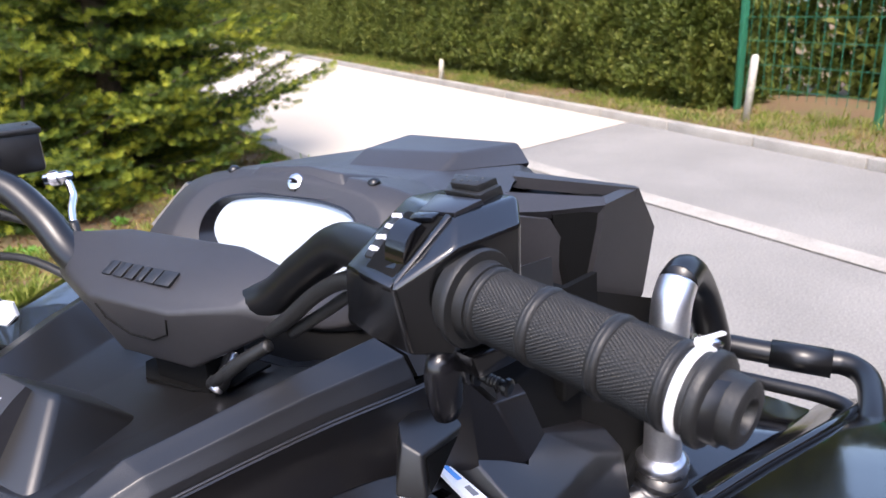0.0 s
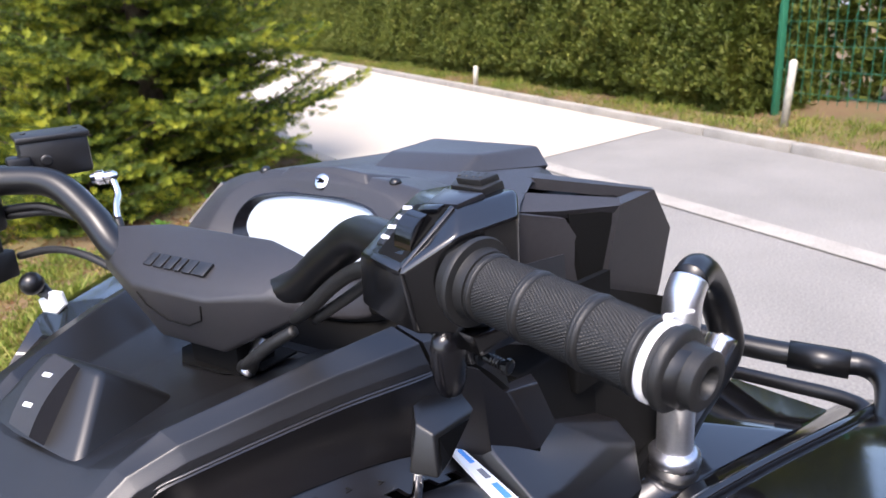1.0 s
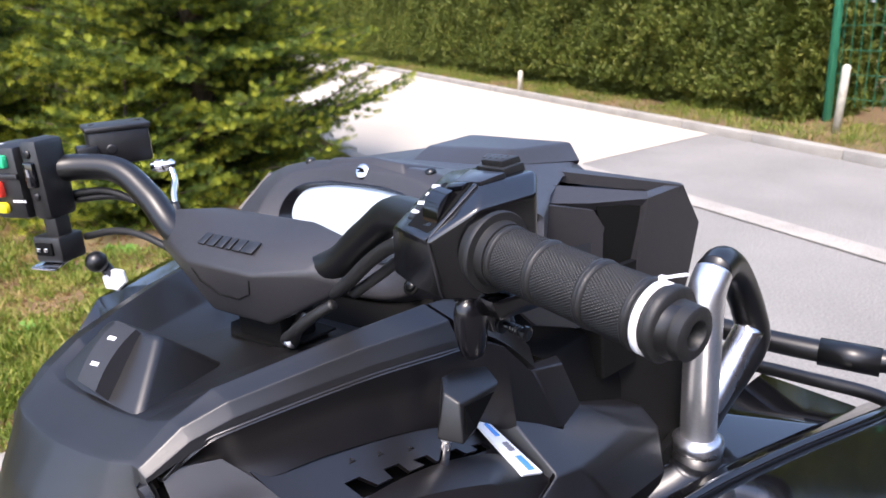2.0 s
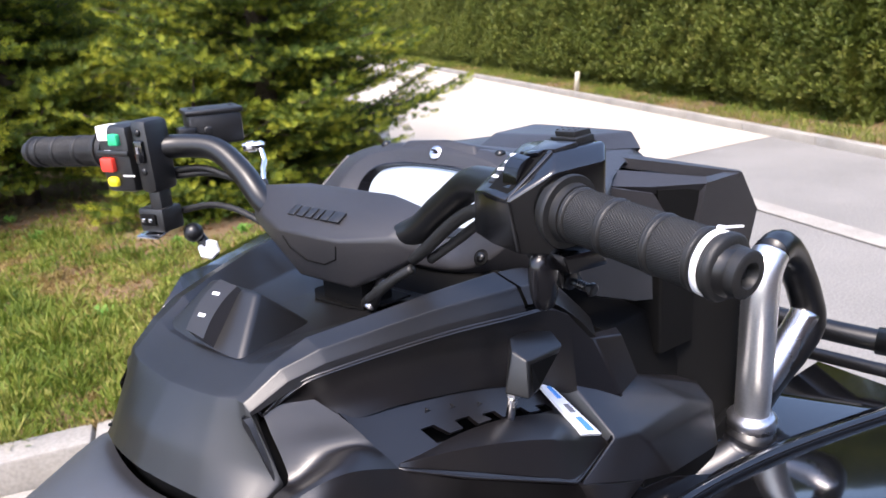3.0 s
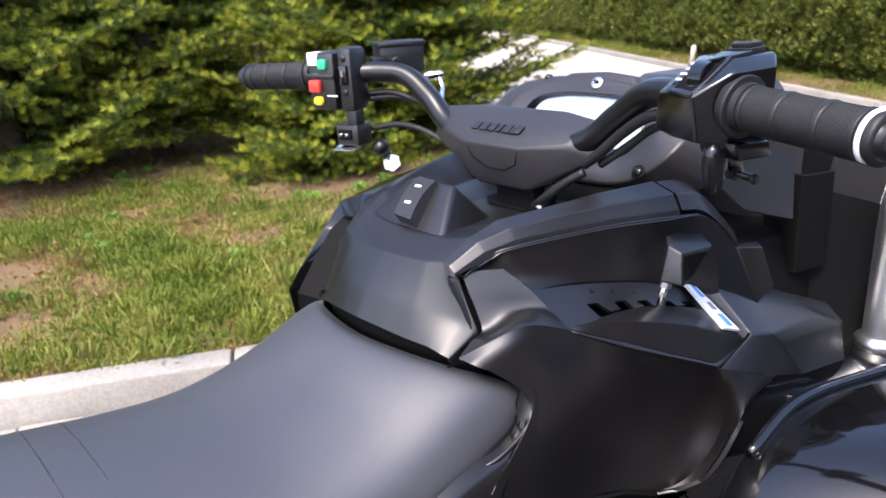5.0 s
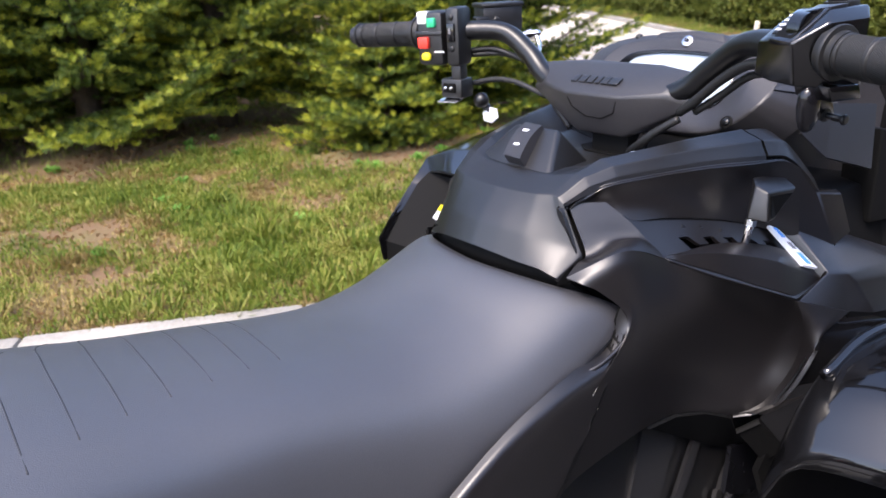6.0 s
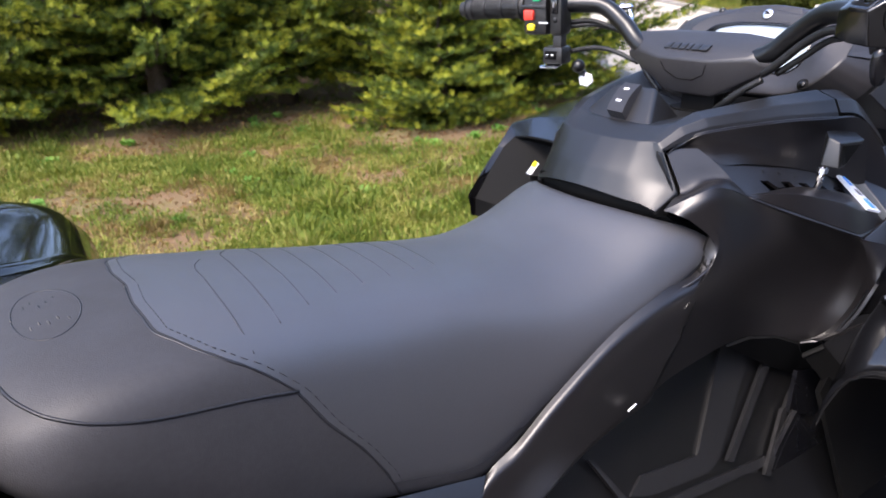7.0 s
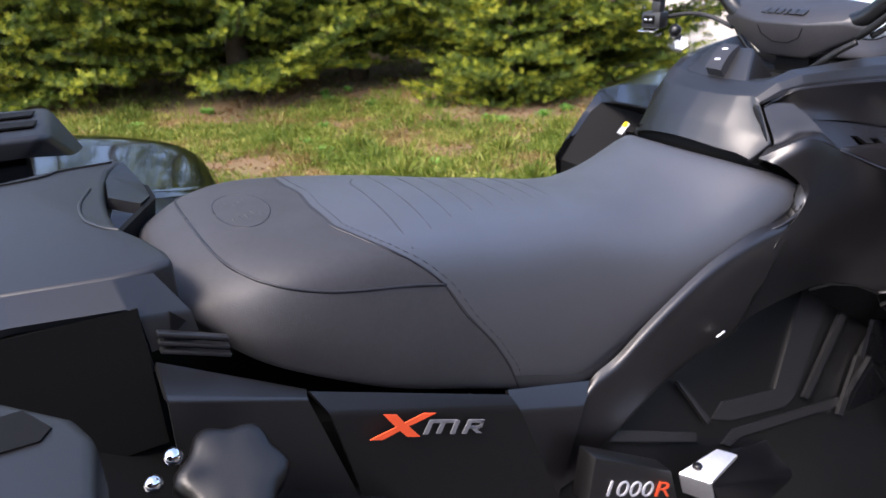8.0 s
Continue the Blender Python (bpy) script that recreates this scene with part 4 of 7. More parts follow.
def grip(end, inner, parent, tie):
    """A ribbed rubber grip with a knurled barrel; s runs from the outer end inwards."""
    end, inner = Vector(end), Vector(inner)
    ax = (inner - end).normalized()
    g = part("grip", lathe_bm([(0.012, 0.0056), (0.0010, 0.0060), (0.0002, 0.0066), (0, 0.0104), (0.0012, 0.0120), (0.0105, 0.0124), (0.0112, 0.0162), (0.0125, 0.0174), (0.0150, 0.0174), (0.0165, 0.0152), (0.1130, 0.0152),
                               (0.1134, 0.0176), (0.1170, 0.0178), (0.1186, 0.0182), (0.1190, 0.0222), (0.1204, 0.0228), (0.1222, 0.0226), (0.1228, 0.0205), (0.129, 0.0195)], end, ax, 48), M_RUBBER, parent, "knurled black rubber handlebar grip", smooth=False)
    for f in g.data.polygons:
        f.use_smooth = True
    g.data.set_sharp_from_angle(angle=radians(50))
    part("end_hole", lathe_bm([(0.0105, 0.0057), (0.0110, 0.0040)], end, ax, 20), M_DARK, g, smooth=True)
    for s in (0.0255, 0.0515, 0.084, 0.1115):
        w = 0.0028 if s in (0.0515, 0.084) else 0.002
        part("rib", lathe_bm([(s - w, 0.0152), (s - w * 0.7, 0.0168), (s - 0.0004, 0.0171), (s, 0.0167), (s + 0.0004, 0.0171), (s + w * 0.7, 0.0168), (s + w, 0.0152)], end, ax, 40, caps=False), M_RUBBER, g, smooth=True)
    # knurl: small raised diamonds round the barrel between the ribs
    up = ax.orthogonal().normalized()
    sd = ax.cross(up)
    vs, ts = [], []
    for s0, s1 in ((0.0280, 0.0484), (0.0546, 0.0809), (0.0871, 0.1092)):
        rows = int((s1 - s0) / 0.00125)
        for i in range(rows):
            for k in range(60):
                a = 2 * math.pi * (k + 0.5 * (i % 2)) / 60
                s = s0 + (s1 - s0) * (i + 0.5) / rows
                base = len(vs)
                for ds, da, r in ((-0.00105, 0, 0.0150), (0, 0.042, 0.0150), (0.00105, 0, 0.0150), (0, -0.042, 0.0150), (0, 0, 0.01660)):
                    vs.append(end + ax * (s + ds) + r * (math.cos(a + da) * up + math.sin(a + da) * sd))
                ts += [(base, base + 1, base + 4), (base + 1, base + 2, base + 4), (base + 2, base + 3, base + 4), (base + 3, base, base + 4)]
    fast_mesh("knurling", vs, ts, M_RUBBER, g)
    bump = box_bm((0.098, 0.006, 0.004))
    ob = part("underside_bar", bump, M_RUBBER, g, bevel=0.001)
    mid = end + ax * 0.068 + Vector((0, 0, -0.0155))
    ob.matrix_basis = Matrix.Translation(mid) @ ax.to_track_quat("X", "Z").to_matrix().to_4x4()
    if tie:
        part("cable_tie", lathe_bm([(0.0184, 0.0155), (0.0187, 0.0169), (0.0214, 0.0169), (0.0217, 0.0155)], end, ax, 40, caps=False), M_WHITE, g, "white plastic cable tie", smooth=True)
        top = end + ax * 0.0200 + Vector((0.0065, 0, 0.0158))
        part("tie_head", box_bm((0.0034, 0.0034, 0.0030), top), M_WHITE, g, bevel=0.0008)
        part("tie_tail", box_bm((0.014, 0.0018, 0.0009), top + Vector((0.0085, -0.0030, -0.0010)), (0, 8, -24)), M_WHITE, g)
    return g


grip((0.002, -0.3965, 1.1720), (0.0365, -0.2830, 1.1800), atv, True)
grip((0.002, 0.4035, 1.1770), (0.040, 0.2830, 1.1810), atv, False)

# ---- right switch housing: built in the bar's own axes (out along the bar, ahead, up)
RO = Vector((0.046, -0.250, 1.180))
R1 = Vector((-0.28, -0.958, -0.06)).normalized()
R2 = Vector((0.958, -0.28, 0.0)).normalized()
R3 = R1.cross(R2)
if R3.z < 0:
    R3 = -R3


def rh(a, b, c):
    return RO + R1 * a + R2 * b + R3 * c


def rsolid(name, pts, faces, material, parent, label="", bevel=0.002, segs=2):
    return solid(name, [rh(*p) for p in pts], faces, material, parent, label, bevel, segs=segs)


HV = [(0.012, -0.0305, 0.0096), (-0.012, -0.0290, 0.0100), (-0.030, -0.0239, 0.0057), (-0.034, 0.0203, 0.0297), (-0.024, 0.0420, 0.0314), (0.018, 0.0433, 0.0362), (0.015, 0.0039, 0.0346), (0.012, -0.0164, 0.0188),
      (0.030, 0.0314, 0.0281), (0.027, -0.0087, 0.0264), (0.012, -0.0210, -0.0264), (-0.012, -0.0234, -0.0257), (-0.030, -0.0242, -0.0224), (-0.036, 0.022, -0.025), (-0.026, 0.040, -0.028), (0.020, 0.0433, -0.028), (0.031, 0.034, -0.028), (0.027, -0.002, -0.028),
      (-0.031, 0.0023, 0.0220)]
HF = [(0, 1, 7), (1, 2, 18, 7), (18, 3, 6, 7), (3, 4, 5, 6), (0, 7, 6, 9), (6, 5, 8, 9), (0, 9, 17, 10), (9, 8, 16, 17), (1, 0, 10, 11), (2, 1, 11, 12), (3, 18, 2, 12, 13), (4, 3, 13, 14), (5, 4, 14, 15), (8, 5, 15, 16), (10, 17, 16, 15, 14, 13, 12, 11)]
housing = rsolid("switch_housing", HV, HF, M_HOUSING, atv, "satin-gloss black handlebar switch housing", 0.0022, 3)
BOX = [(0, 1, 2, 3), (7, 6, 5, 4), (0, 4, 5, 1), (1, 5, 6, 2), (2, 6, 7, 3), (3, 7, 4, 0)]


def rbox(name, quad, low, material, parent, label="", bevel=0.001):
    """A block over four corners in the bar's axes, drawn down by low."""
    return rsolid(name, [*quad, *[(a, b + low * 0.4, c - low) for a, b, c in quad]], BOX, material, parent, label, bevel)


# tray with the rocker, its label strip and the paddle on the sloping top
# the tray's near-black slab stands for the shade of its recess
rbox("switch_tray", [(0.0075, -0.0265, 0.0125), (-0.0115, -0.0260, 0.0125), (-0.0190, 0.0060, 0.0290), (0.0100, 0.0020, 0.0345)], 0.004, M_DARK, housing)
rbox("tray_rim", [(0.0115, -0.0290, 0.0112), (0.0080, -0.0290, 0.0112), (0.0105, 0.0030, 0.0360), (0.0145, 0.0030, 0.0355)], 0.006, M_HOUSING, housing, bevel=0.0014)
rbox("tray_rim", [(0.0110, -0.0310, 0.0104), (-0.0130, -0.0300, 0.0106), (-0.0130, -0.0272, 0.0126), (0.0105, -0.0280, 0.0126)], 0.005, M_HOUSING, housing)
a, b = rh(0.0020, -0.0205, 0.0160), rh(-0.0010, -0.0070, 0.0315)
rk, n2 = rocker(a, b, R1 * 0.0062, 0.0045, 0.010, M_GLOSS, housing)
part("symbol", box_bm((0.0018, 0.0018, 0.0006), a.lerp(b, 0.35) + n2 * 0.0019, (0, -48, 14)), M_GREYPRINT, rk)
rbox("paddle", [(0.0075, -0.0030, 0.0340), (-0.0080, -0.0030, 0.0300), (-0.0100, 0.0025, 0.0318), (0.0075, 0.0025, 0.0355)], 0.006, M_HOUSING, housing, bevel=0.0012)
rbox("label_strip", [(-0.0125, -0.0215, 0.0150), (-0.0195, -0.0205, 0.0138), (-0.0270, 0.0062, 0.0262), (-0.0190, 0.0062, 0.0280)], 0.004, M_GREY, housing)
for k in range(4):
    p = rh(-0.0168 - 0.0019 * k, -0.0168 + 0.0066 * k, 0.0168 + 0.0031 * k)
    part("printed_mark", box_bm((0.0024, 0.0048, 0.0006), p, (0, -36, -18 + 30 * (k % 2))), M_PALEPRINT, housing)
    part("printed_mark", box_bm((0.0016, 0.0050, 0.0006), p + R1 * 0.0026, (0, -36, 12 - 30 * (k % 2))), M_PALEPRINT, housing)
# pad in the lightened plastic: sky sheen put into its colour
rbox("flat_pad", [(0.0145, 0.0040, 0.0362), (-0.0100, 0.0050, 0.0312), (-0.0150, 0.0225, 0.0345), (0.0145, 0.0225, 0.0382)], 0.003, M_SKYLIT_PAD, housing, bevel=0.0008)
rbox("button_seat", [(0.0110, 0.0240, 0.0388), (-0.0120, 0.0240, 0.0365), (-0.0220, 0.0385, 0.0362), (0.0085, 0.0425, 0.0395)], 0.007, M_RUBBER, housing)
tb = rbox("top_button", [(0.0070, 0.0265, 0.0422), (-0.0105, 0.0262, 0.0402), (-0.0190, 0.0385, 0.0405), (0.0058, 0.0420, 0.0428)], 0.006, M_RUBBER, housing, "dimpled black push button", 0.0012)
for i in range(4):
    for k in range(2):
        p = rh(-0.0110 + 0.0046 * i - 0.002 * k, 0.0300 + 0.0058 * k + 0.0006 * i, 0.0403 + 0.0005 * i)
        part("dimple", lathe_bm([(0, 0.0013), (0.0005, 0.0011), (0.0008, 0.0005)], p, (0, 0, 1), 10), M_GREY, tb, smooth=True)
for i in range(3):
    part("symbol", box_bm((0.0012, 0.0026, 0.0004), rh(-0.0110 + 0.006 * i, 0.0395, 0.0406 + 0.0007 * i), (0, 0, -14)), M_GREYPRINT, tb)
# throttle block, lever and adjuster screw under the housing
rbox("throttle_block", [(0.036, -0.006, -0.024), (0.000, -0.010, -0.024), (0.000, 0.026, -0.024), (0.038, 0.026, -0.024)], 0.014, M_HOUSING, atv, bevel=0.003)
part("throttle_lever", loft_bm([[rh(a + w * math.cos(t), b + d * math.sin(t), c) for t in np.linspace(0, 2 * math.pi, 17)[:-1]]
                                for a, b, c, w, d in ((0.018, -0.006, -0.026, 0.004, 0.005), (0.018, -0.007, -0.030, 0.0065, 0.009), (0.018, -0.0065, -0.036, 0.0080, 0.0105), (0.018, -0.006, -0.045, 0.0082, 0.0105), (0.018, -0.005, -0.055, 0.0075, 0.0095),
                                                      (0.018, -0.0045, -0.063, 0.0055, 0.007), (0.018, -0.0045, -0.066, 0.002, 0.003))], close=True, caps=True), M_SATIN, atv, "gloss black thumb throttle lever", smooth=True)
rbox("lever_bracket", [(0.012, 0.006, -0.034), (-0.002, 0.006, -0.034), (-0.002, 0.026, -0.034), (0.012, 0.026, -0.034)], 0.026, M_HOUSING, atv, bevel=0.002)
sc = Vector((0.064, -0.284, 1.1215))
part("adjuster_screw", lathe_bm([(0, 0.0030), (0.0008, 0.0046), (0.003, 0.0048), (0.0035, 0.0028), (0.006, 0.0028), (0.0065, 0.0034), (0.0075, 0.0028), (0.0085, 0.0034), (0.0095, 0.0028), (0.0105, 0.0034), (0.0115, 0.0028), (0.0125, 0.0034),
                                 (0.0135, 0.0028), (0.018, 0.0028), (0.0185, 0.006), (0.022, 0.006), (0.0225, 0.003), (0.03, 0.003)], sc, (0.15, 0.98, 0.10), 14), M_BAR, atv, "black adjuster screw with a lock nut", smooth=False)

# ---- left controls
LO = Vector((0.050, 0.250, 1.181))
L1 = Vector((-0.28, 0.958, 0)).normalized()
L2 = Vector((0.958, 0.28, 0)).normalized()
lang = math.degrees(math.atan2(L1.y, L1.x)) - 90


def lh(a, b, c):
    return LO + L1 * a + L2 * b + Vector((0, 0, c))


def lbox(name, size, at, material, parent, label="", bevel=0.003, rot=0):
    return part(name, box_bm((size[1], size[0], size[2]), lh(*at), (0, rot, lang)), material, parent, label, bevel)


lsw = lbox("switch_housing", (0.042, 0.046, 0.070), (0.006, -0.002, -0.006), M_PLASTIC, atv, "black handlebar switch block with coloured buttons", 0.006)
lbox("green_button", (0.013, 0.008, 0.012), (0.000, -0.026, 0.015), M_GREEN, lsw, "green rocker button", 0.002)
lbox("white_button", (0.016, 0.020, 0.016), (0.017, -0.016, 0.021), M_WHITE, lsw, "pale grey sliding button", 0.002)
lbox("red_button", (0.017, 0.009, 0.015), (0.014, -0.026, -0.011), M_RED, lsw, "red stop switch", 0.002)
lbox("yellow_button", (0.014, 0.009, 0.011), (0.011, -0.026, -0.029), M_YELLOW, lsw, "yellow rounded push button", 0.004)
for k in range(4):
    lbox("printed_mark", (0.003, 0.0006, 0.0022), (-0.004 - 0.0042 * k, -0.0255, -0.0225), M_WHITE, lsw, bevel=0)
lbox("printed_mark", (0.008, 0.0006, 0.0022), (0.012, -0.0255, 0.003), M_WHITE, lsw, bevel=0)
lbox("ridge", (0.044, 0.004, 0.006), (0.006, -0.026, 0.001), M_PLASTIC, lsw, bevel=0.0015)
pod2 = lbox("mode_switch_pod", (0.022, 0.034, 0.076), (-0.028, -0.004, -0.004), M_PLASTIC, atv, "narrow black auxiliary switch pod", 0.006)
lbox("rocker_switch", (0.012, 0.006, 0.024), (-0.028, -0.022, 0.002), M_GLOSS, pod2, bevel=0.002)
lbox("symbol", (0.003, 0.001, 0.007), (-0.028, -0.0254, 0.004), M_GREYPRINT, pod2, bevel=0)
for c in (0.021, -0.019):
    part("screw_head", lathe_bm([(0, 0.0042), (0.002, 0.0038), (0.0025, 0.002)], lh(-0.028, -0.0205, c), -L2, 12), M_BAR, pod2, smooth=True)
lbox("pod_stem", (0.016, 0.018, 0.034), (-0.028, -0.006, -0.052), M_PLASTIC, pod2, bevel=0.003)
soc = lbox("power_socket", (0.034, 0.030, 0.026), (-0.022, -0.004, -0.072), M_PLASTIC, atv, "small black power socket box with a metal tab", 0.003)
lbox("socket_face", (0.020, 0.003, 0.013), (-0.020, -0.020, -0.071), M_DARK, soc, bevel=0.002)
for k in (0, 1):
    lbox("contact", (0.005, 0.002, 0.004), (-0.024 + 0.009 * k, -0.0218, -0.071), M_CHROME, soc, bevel=0.0005)
lbox("metal_tab", (0.030, 0.020, 0.0022), (-0.018, -0.016, -0.0875), M_CHROME, soc, bevel=0.0008, rot=-12)
# brake reservoir
res = empty("brake_reservoir", (0, 0, 0))
res.parent = atv
res["label"] = "square black brake fluid reservoir with a sight glass"
rang = math.degrees(math.atan2(0.199 - 0.224, 0.152 - 0.096))
RC = Vector((0.135, 0.232, 1.196))
part("tank", box_bm((0.058, 0.046, 0.036), RC - Vector((0, 0, 0.002)), (0, 0, rang)), M_PLASTIC, res, bevel=0.004)
part("lid", box_bm((0.062, 0.050, 0.006), RC + Vector((0, 0, 0.0165)), (0, 0, rang)), M_PLASTIC, res, bevel=0.002)
fw = Vector((math.sin(radians(rang)), -math.cos(radians(rang)), 0))
part("sight_glass", lathe_bm([(0, 0.0055), (0.001, 0.0052), (0.0012, 0.003)], RC + fw * 0.0228 + Vector((-0.008, 0.004, -0.004)), fw, 20), M_GREY, res, smooth=True)
for k in (-1, 1):
    q = RC + Vector((math.cos(radians(rang)), math.sin(radians(rang)), 0)) * 0.022 * k + Vector((0, 0, 0.0195))
    part("lid_screw", lathe_bm([(0, 0.003), (0.001, 0.0026)], q, (0, 0, 1), 12), M_BAR, res, smooth=True)
part("clamp", box_bm((0.02, 0.02, 0.03), (0.098, 0.226, 1.184), (0, 0, rang)), M_BAR, res, bevel=0.003)
part("banjo_bolt", lathe_bm([(0, 0.005), (0.004, 0.0055), (0.005, 0.0068), (0.012, 0.0068), (0.0125, 0.0048), (0.02, 0.0048), (0.024, 0.002)], (0.140, 0.186, 1.172), (0.55, -0.82, 0.1), 16), M_CHROME, res, "chromed hose fitting", smooth=False)
part("brake_hose", tube_bm([(0.150, 0.171, 1.170), (0.147, 0.163, 1.158), (0.138, 0.155, 1.150), (0.130, 0.145, 1.140)], 0.0035, 10), M_CHROME, res, smooth=True)
part("brake_hose", tube_bm([(0.130, 0.145, 1.140), (0.124, 0.132, 1.122), (0.12, 0.11, 1.09), (0.12, 0.08, 1.06)], 0.0045, 10), M_GREY, res, smooth=True)
part("brake_lever", tube_bm([(0.115, 0.24, 1.183), (0.10, 0.30, 1.178), (0.075, 0.36, 1.174)], [0.006] * 17, 8), M_BAR, res, smooth=True)
for pts in ([(0.074, 0.225, 1.150), (0.095, 0.19, 1.152), (0.105, 0.155, 1.145), (0.115, 0.12, 1.128)], [(0.072, 0.225, 1.156), (0.09, 0.195, 1.158), (0.10, 0.165, 1.150), (0.11, 0.12, 1.135)],
            [(0.076, 0.222, 1.112), (0.09, 0.19, 1.118), (0.098, 0.155, 1.115), (0.105, 0.11, 1.10)]):
    part("cable", tube_bm(pts, 0.0036, 8), M_RUBBER, atv, smooth=True)
# key fob hanging by the tank
part("key_stem", tube_bm([(0.075, 0.198, 1.086), (0.085, 0.19, 1.060)], 0.006, 10), M_BAR, atv, smooth=True)
kb = bmesh.new()
bmesh.ops.create_uvsphere(kb, u_segments=16, v_segments=10, radius=0.0105, matrix=Matrix.Translation((0.068, 0.196, 1.092)))
part("key_ball", kb, M_BAR, atv, smooth=True)
part("hex_cap", lathe_bm([(0, 0.010), (0.002, 0.0118), (0.008, 0.0118)], (0.077, 0.188, 1.071), (0.65, 0.74, -0.15), 6), M_WHITE, atv, "white six-sided plug")

# ---- dashboard and gauge: four rings from the cowl over the hood and its lip down to the display
def closed(half):
    """A full rounded ring from its left half, bottom to top."""
    ring = [*half, *[mirror(p) for p in half[::-1]]]
    return spline([*ring, ring[0]], 3)[:-1]


RING_BACK = closed([(0.215, 0.040, 1.030), (0.215, 0.090, 1.035), (0.222, 0.135, 1.045), (0.235, 0.165, 1.075), (0.262, 0.172, 1.105), (0.292, 0.150, 1.133), (0.315, 0.085, 1.148), (0.318, 0.025, 1.152)])
RING_HOOD = closed([(0.176, 0.040, 1.060), (0.177, 0.082, 1.065), (0.179, 0.112, 1.079), (0.188, 0.138, 1.103), (0.222, 0.143, 1.128), (0.250, 0.130, 1.150), (0.2525, 0.080, 1.163), (0.248, 0.025, 1.168)])
RING_FACE = closed([(0.184, 0.036, 1.072), (0.185, 0.070, 1.073), (0.188, 0.096, 1.086), (0.197, 0.110, 1.108), (0.216, 0.108, 1.134), (0.233, 0.090, 1.153), (0.2385, 0.054, 1.160), (0.2385, 0.016, 1.162)])
RING_LIP = closed([(0.2000, 0.032, 1.0850), (0.2005, 0.062, 1.0860), (0.2045, 0.080, 1.0970), (0.2090, 0.088, 1.1140), (0.2185, 0.085, 1.1310), (0.2280, 0.070, 1.1440), (0.2330, 0.042, 1.1485), (0.2340, 0.012, 1.1500)])
RING_GLASS = closed([(0.2140, 0.030, 1.0900), (0.2150, 0.058, 1.0910), (0.2180, 0.074, 1.1000), (0.2215, 0.082, 1.1140), (0.2290, 0.079, 1.1280), (0.2350, 0.066, 1.1400), (0.2390, 0.040, 1.1445), (0.2400, 0.012, 1.1460)])
n = len(RING_BACK)


def band(a, b):
    return [(a * n + i, a * n + (i + 1) % n, b * n + (i + 1) % n, b * n + i) for i in range(n)]


dash = polys("dashboard", [*RING_BACK, *RING_HOOD, *RING_FACE, *RING_LIP], band(0, 1) + band(1, 2) + band(2, 3), M_COWL, atv, "black dashboard hood round the gauge", 0.003, 0.005)
polys("display_bezel", [*RING_LIP, *RING_GLASS], band(0, 1), M_SATIN, dash, "glossy black inner bezel", 0, 0.002)
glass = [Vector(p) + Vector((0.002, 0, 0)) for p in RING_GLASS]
polys("display", glass, [tuple(range(n))], M_SCREEN, dash, "pale gauge display, sky reflection put into its colour", 0, 0.003)
# two thin grey lines down the display
part("display_line", tube_bm([(0.2385, 0.036, 1.1440), (0.2270, 0.043, 1.1180), (0.2160, 0.040, 1.0910)], 0.0007, 6), M_GREY, dash, smooth=True)
part("display_line", tube_bm([(0.2385, -0.046, 1.1430), (0.2270, -0.050, 1.1180), (0.2165, -0.047, 1.0910)], 0.0006, 6), M_GREY, dash, smooth=True)
PLINTH = [(0.2330, 0.036, 1.1500), (0.2330, -0.040, 1.1500), (0.2375, -0.062, 1.1560), (0.2480, -0.050, 1.1700), (0.2490, -0.012, 1.1735), (0.2480, 0.040, 1.1700), (0.2375, 0.058, 1.1560)]
polys("badge_plinth", [*PLINTH, *[(x + 0.05, y * 1.25, z - 0.014) for x, y, z in PLINTH[2:]]], [tuple(range(7)), (2, 7, 8, 3), (3, 8, 9, 4), (4, 9, 10, 5), (5, 10, 11, 6)], M_COWL, dash, "", 0.003, 0.004)
part("badge", lathe_bm([(0, 0.0082), (0.002, 0.0080), (0.0030, 0.0062), (0.0032, 0.003)], (0.2400, -0.006, 1.1600), (-0.84, -0.12, 0.52), 24), M_METAL, dash, "round chromed badge", smooth=True)
part("badge_mark", tube_bm([(0.2362, -0.003, 1.1640), (0.2358, -0.008, 1.1642), (0.2364, -0.009, 1.1622), (0.2368, -0.004, 1.1612), (0.2372, -0.003, 1.1590)], 0.0009, 6), M_DARK, dash, smooth=True)
for y in (-0.104, 0.104):
    part("bolt", lathe_bm([(0, 0.0050), (0.002, 0.0048), (0.0034, 0.0032), (0.0038, 0.001)], (0.1800, y, 1.0795), (-0.85, 0, 0.5), 14), M_BAR, dash, "black round-headed bolt", smooth=True)
    part("bolt_cup", lathe_bm([(0, 0.0078), (0.0008, 0.0080), (0.0012, 0.0062)], (0.1805, y, 1.0792), (-0.85, 0, 0.5), 18), M_DARK, dash, smooth=True)
for y in (0.078, -0.078):
    part("clip", lathe_bm([(0, 0.006), (0.004, 0.005), (0.006, 0.002)], (0.2535, y, 1.1605), (-0.3, 0, 0.9), 12), M_BAR, dash, smooth=True)
polys("dash_apron", [(0.190, 0.120, 1.066), (0.190, -0.120, 1.066), (0.165, -0.11, 1.035), (0.165, 0.11, 1.035)], [(0, 1, 2, 3)], M_DARK, atv, "", 0, 0.005)
# crease lines of the hood's outer shoulder
for y in (1, -1):
    polys("hood_shoulder", [(0.204, 0.1440 * y, 1.117), (0.246, 0.1370 * y, 1.1475), (0.300, 0.158 * y, 1.138), (0.262, 0.178 * y, 1.105)], [(0, 1, 2, 3)], M_COWL, dash, "", 0, 0.004)

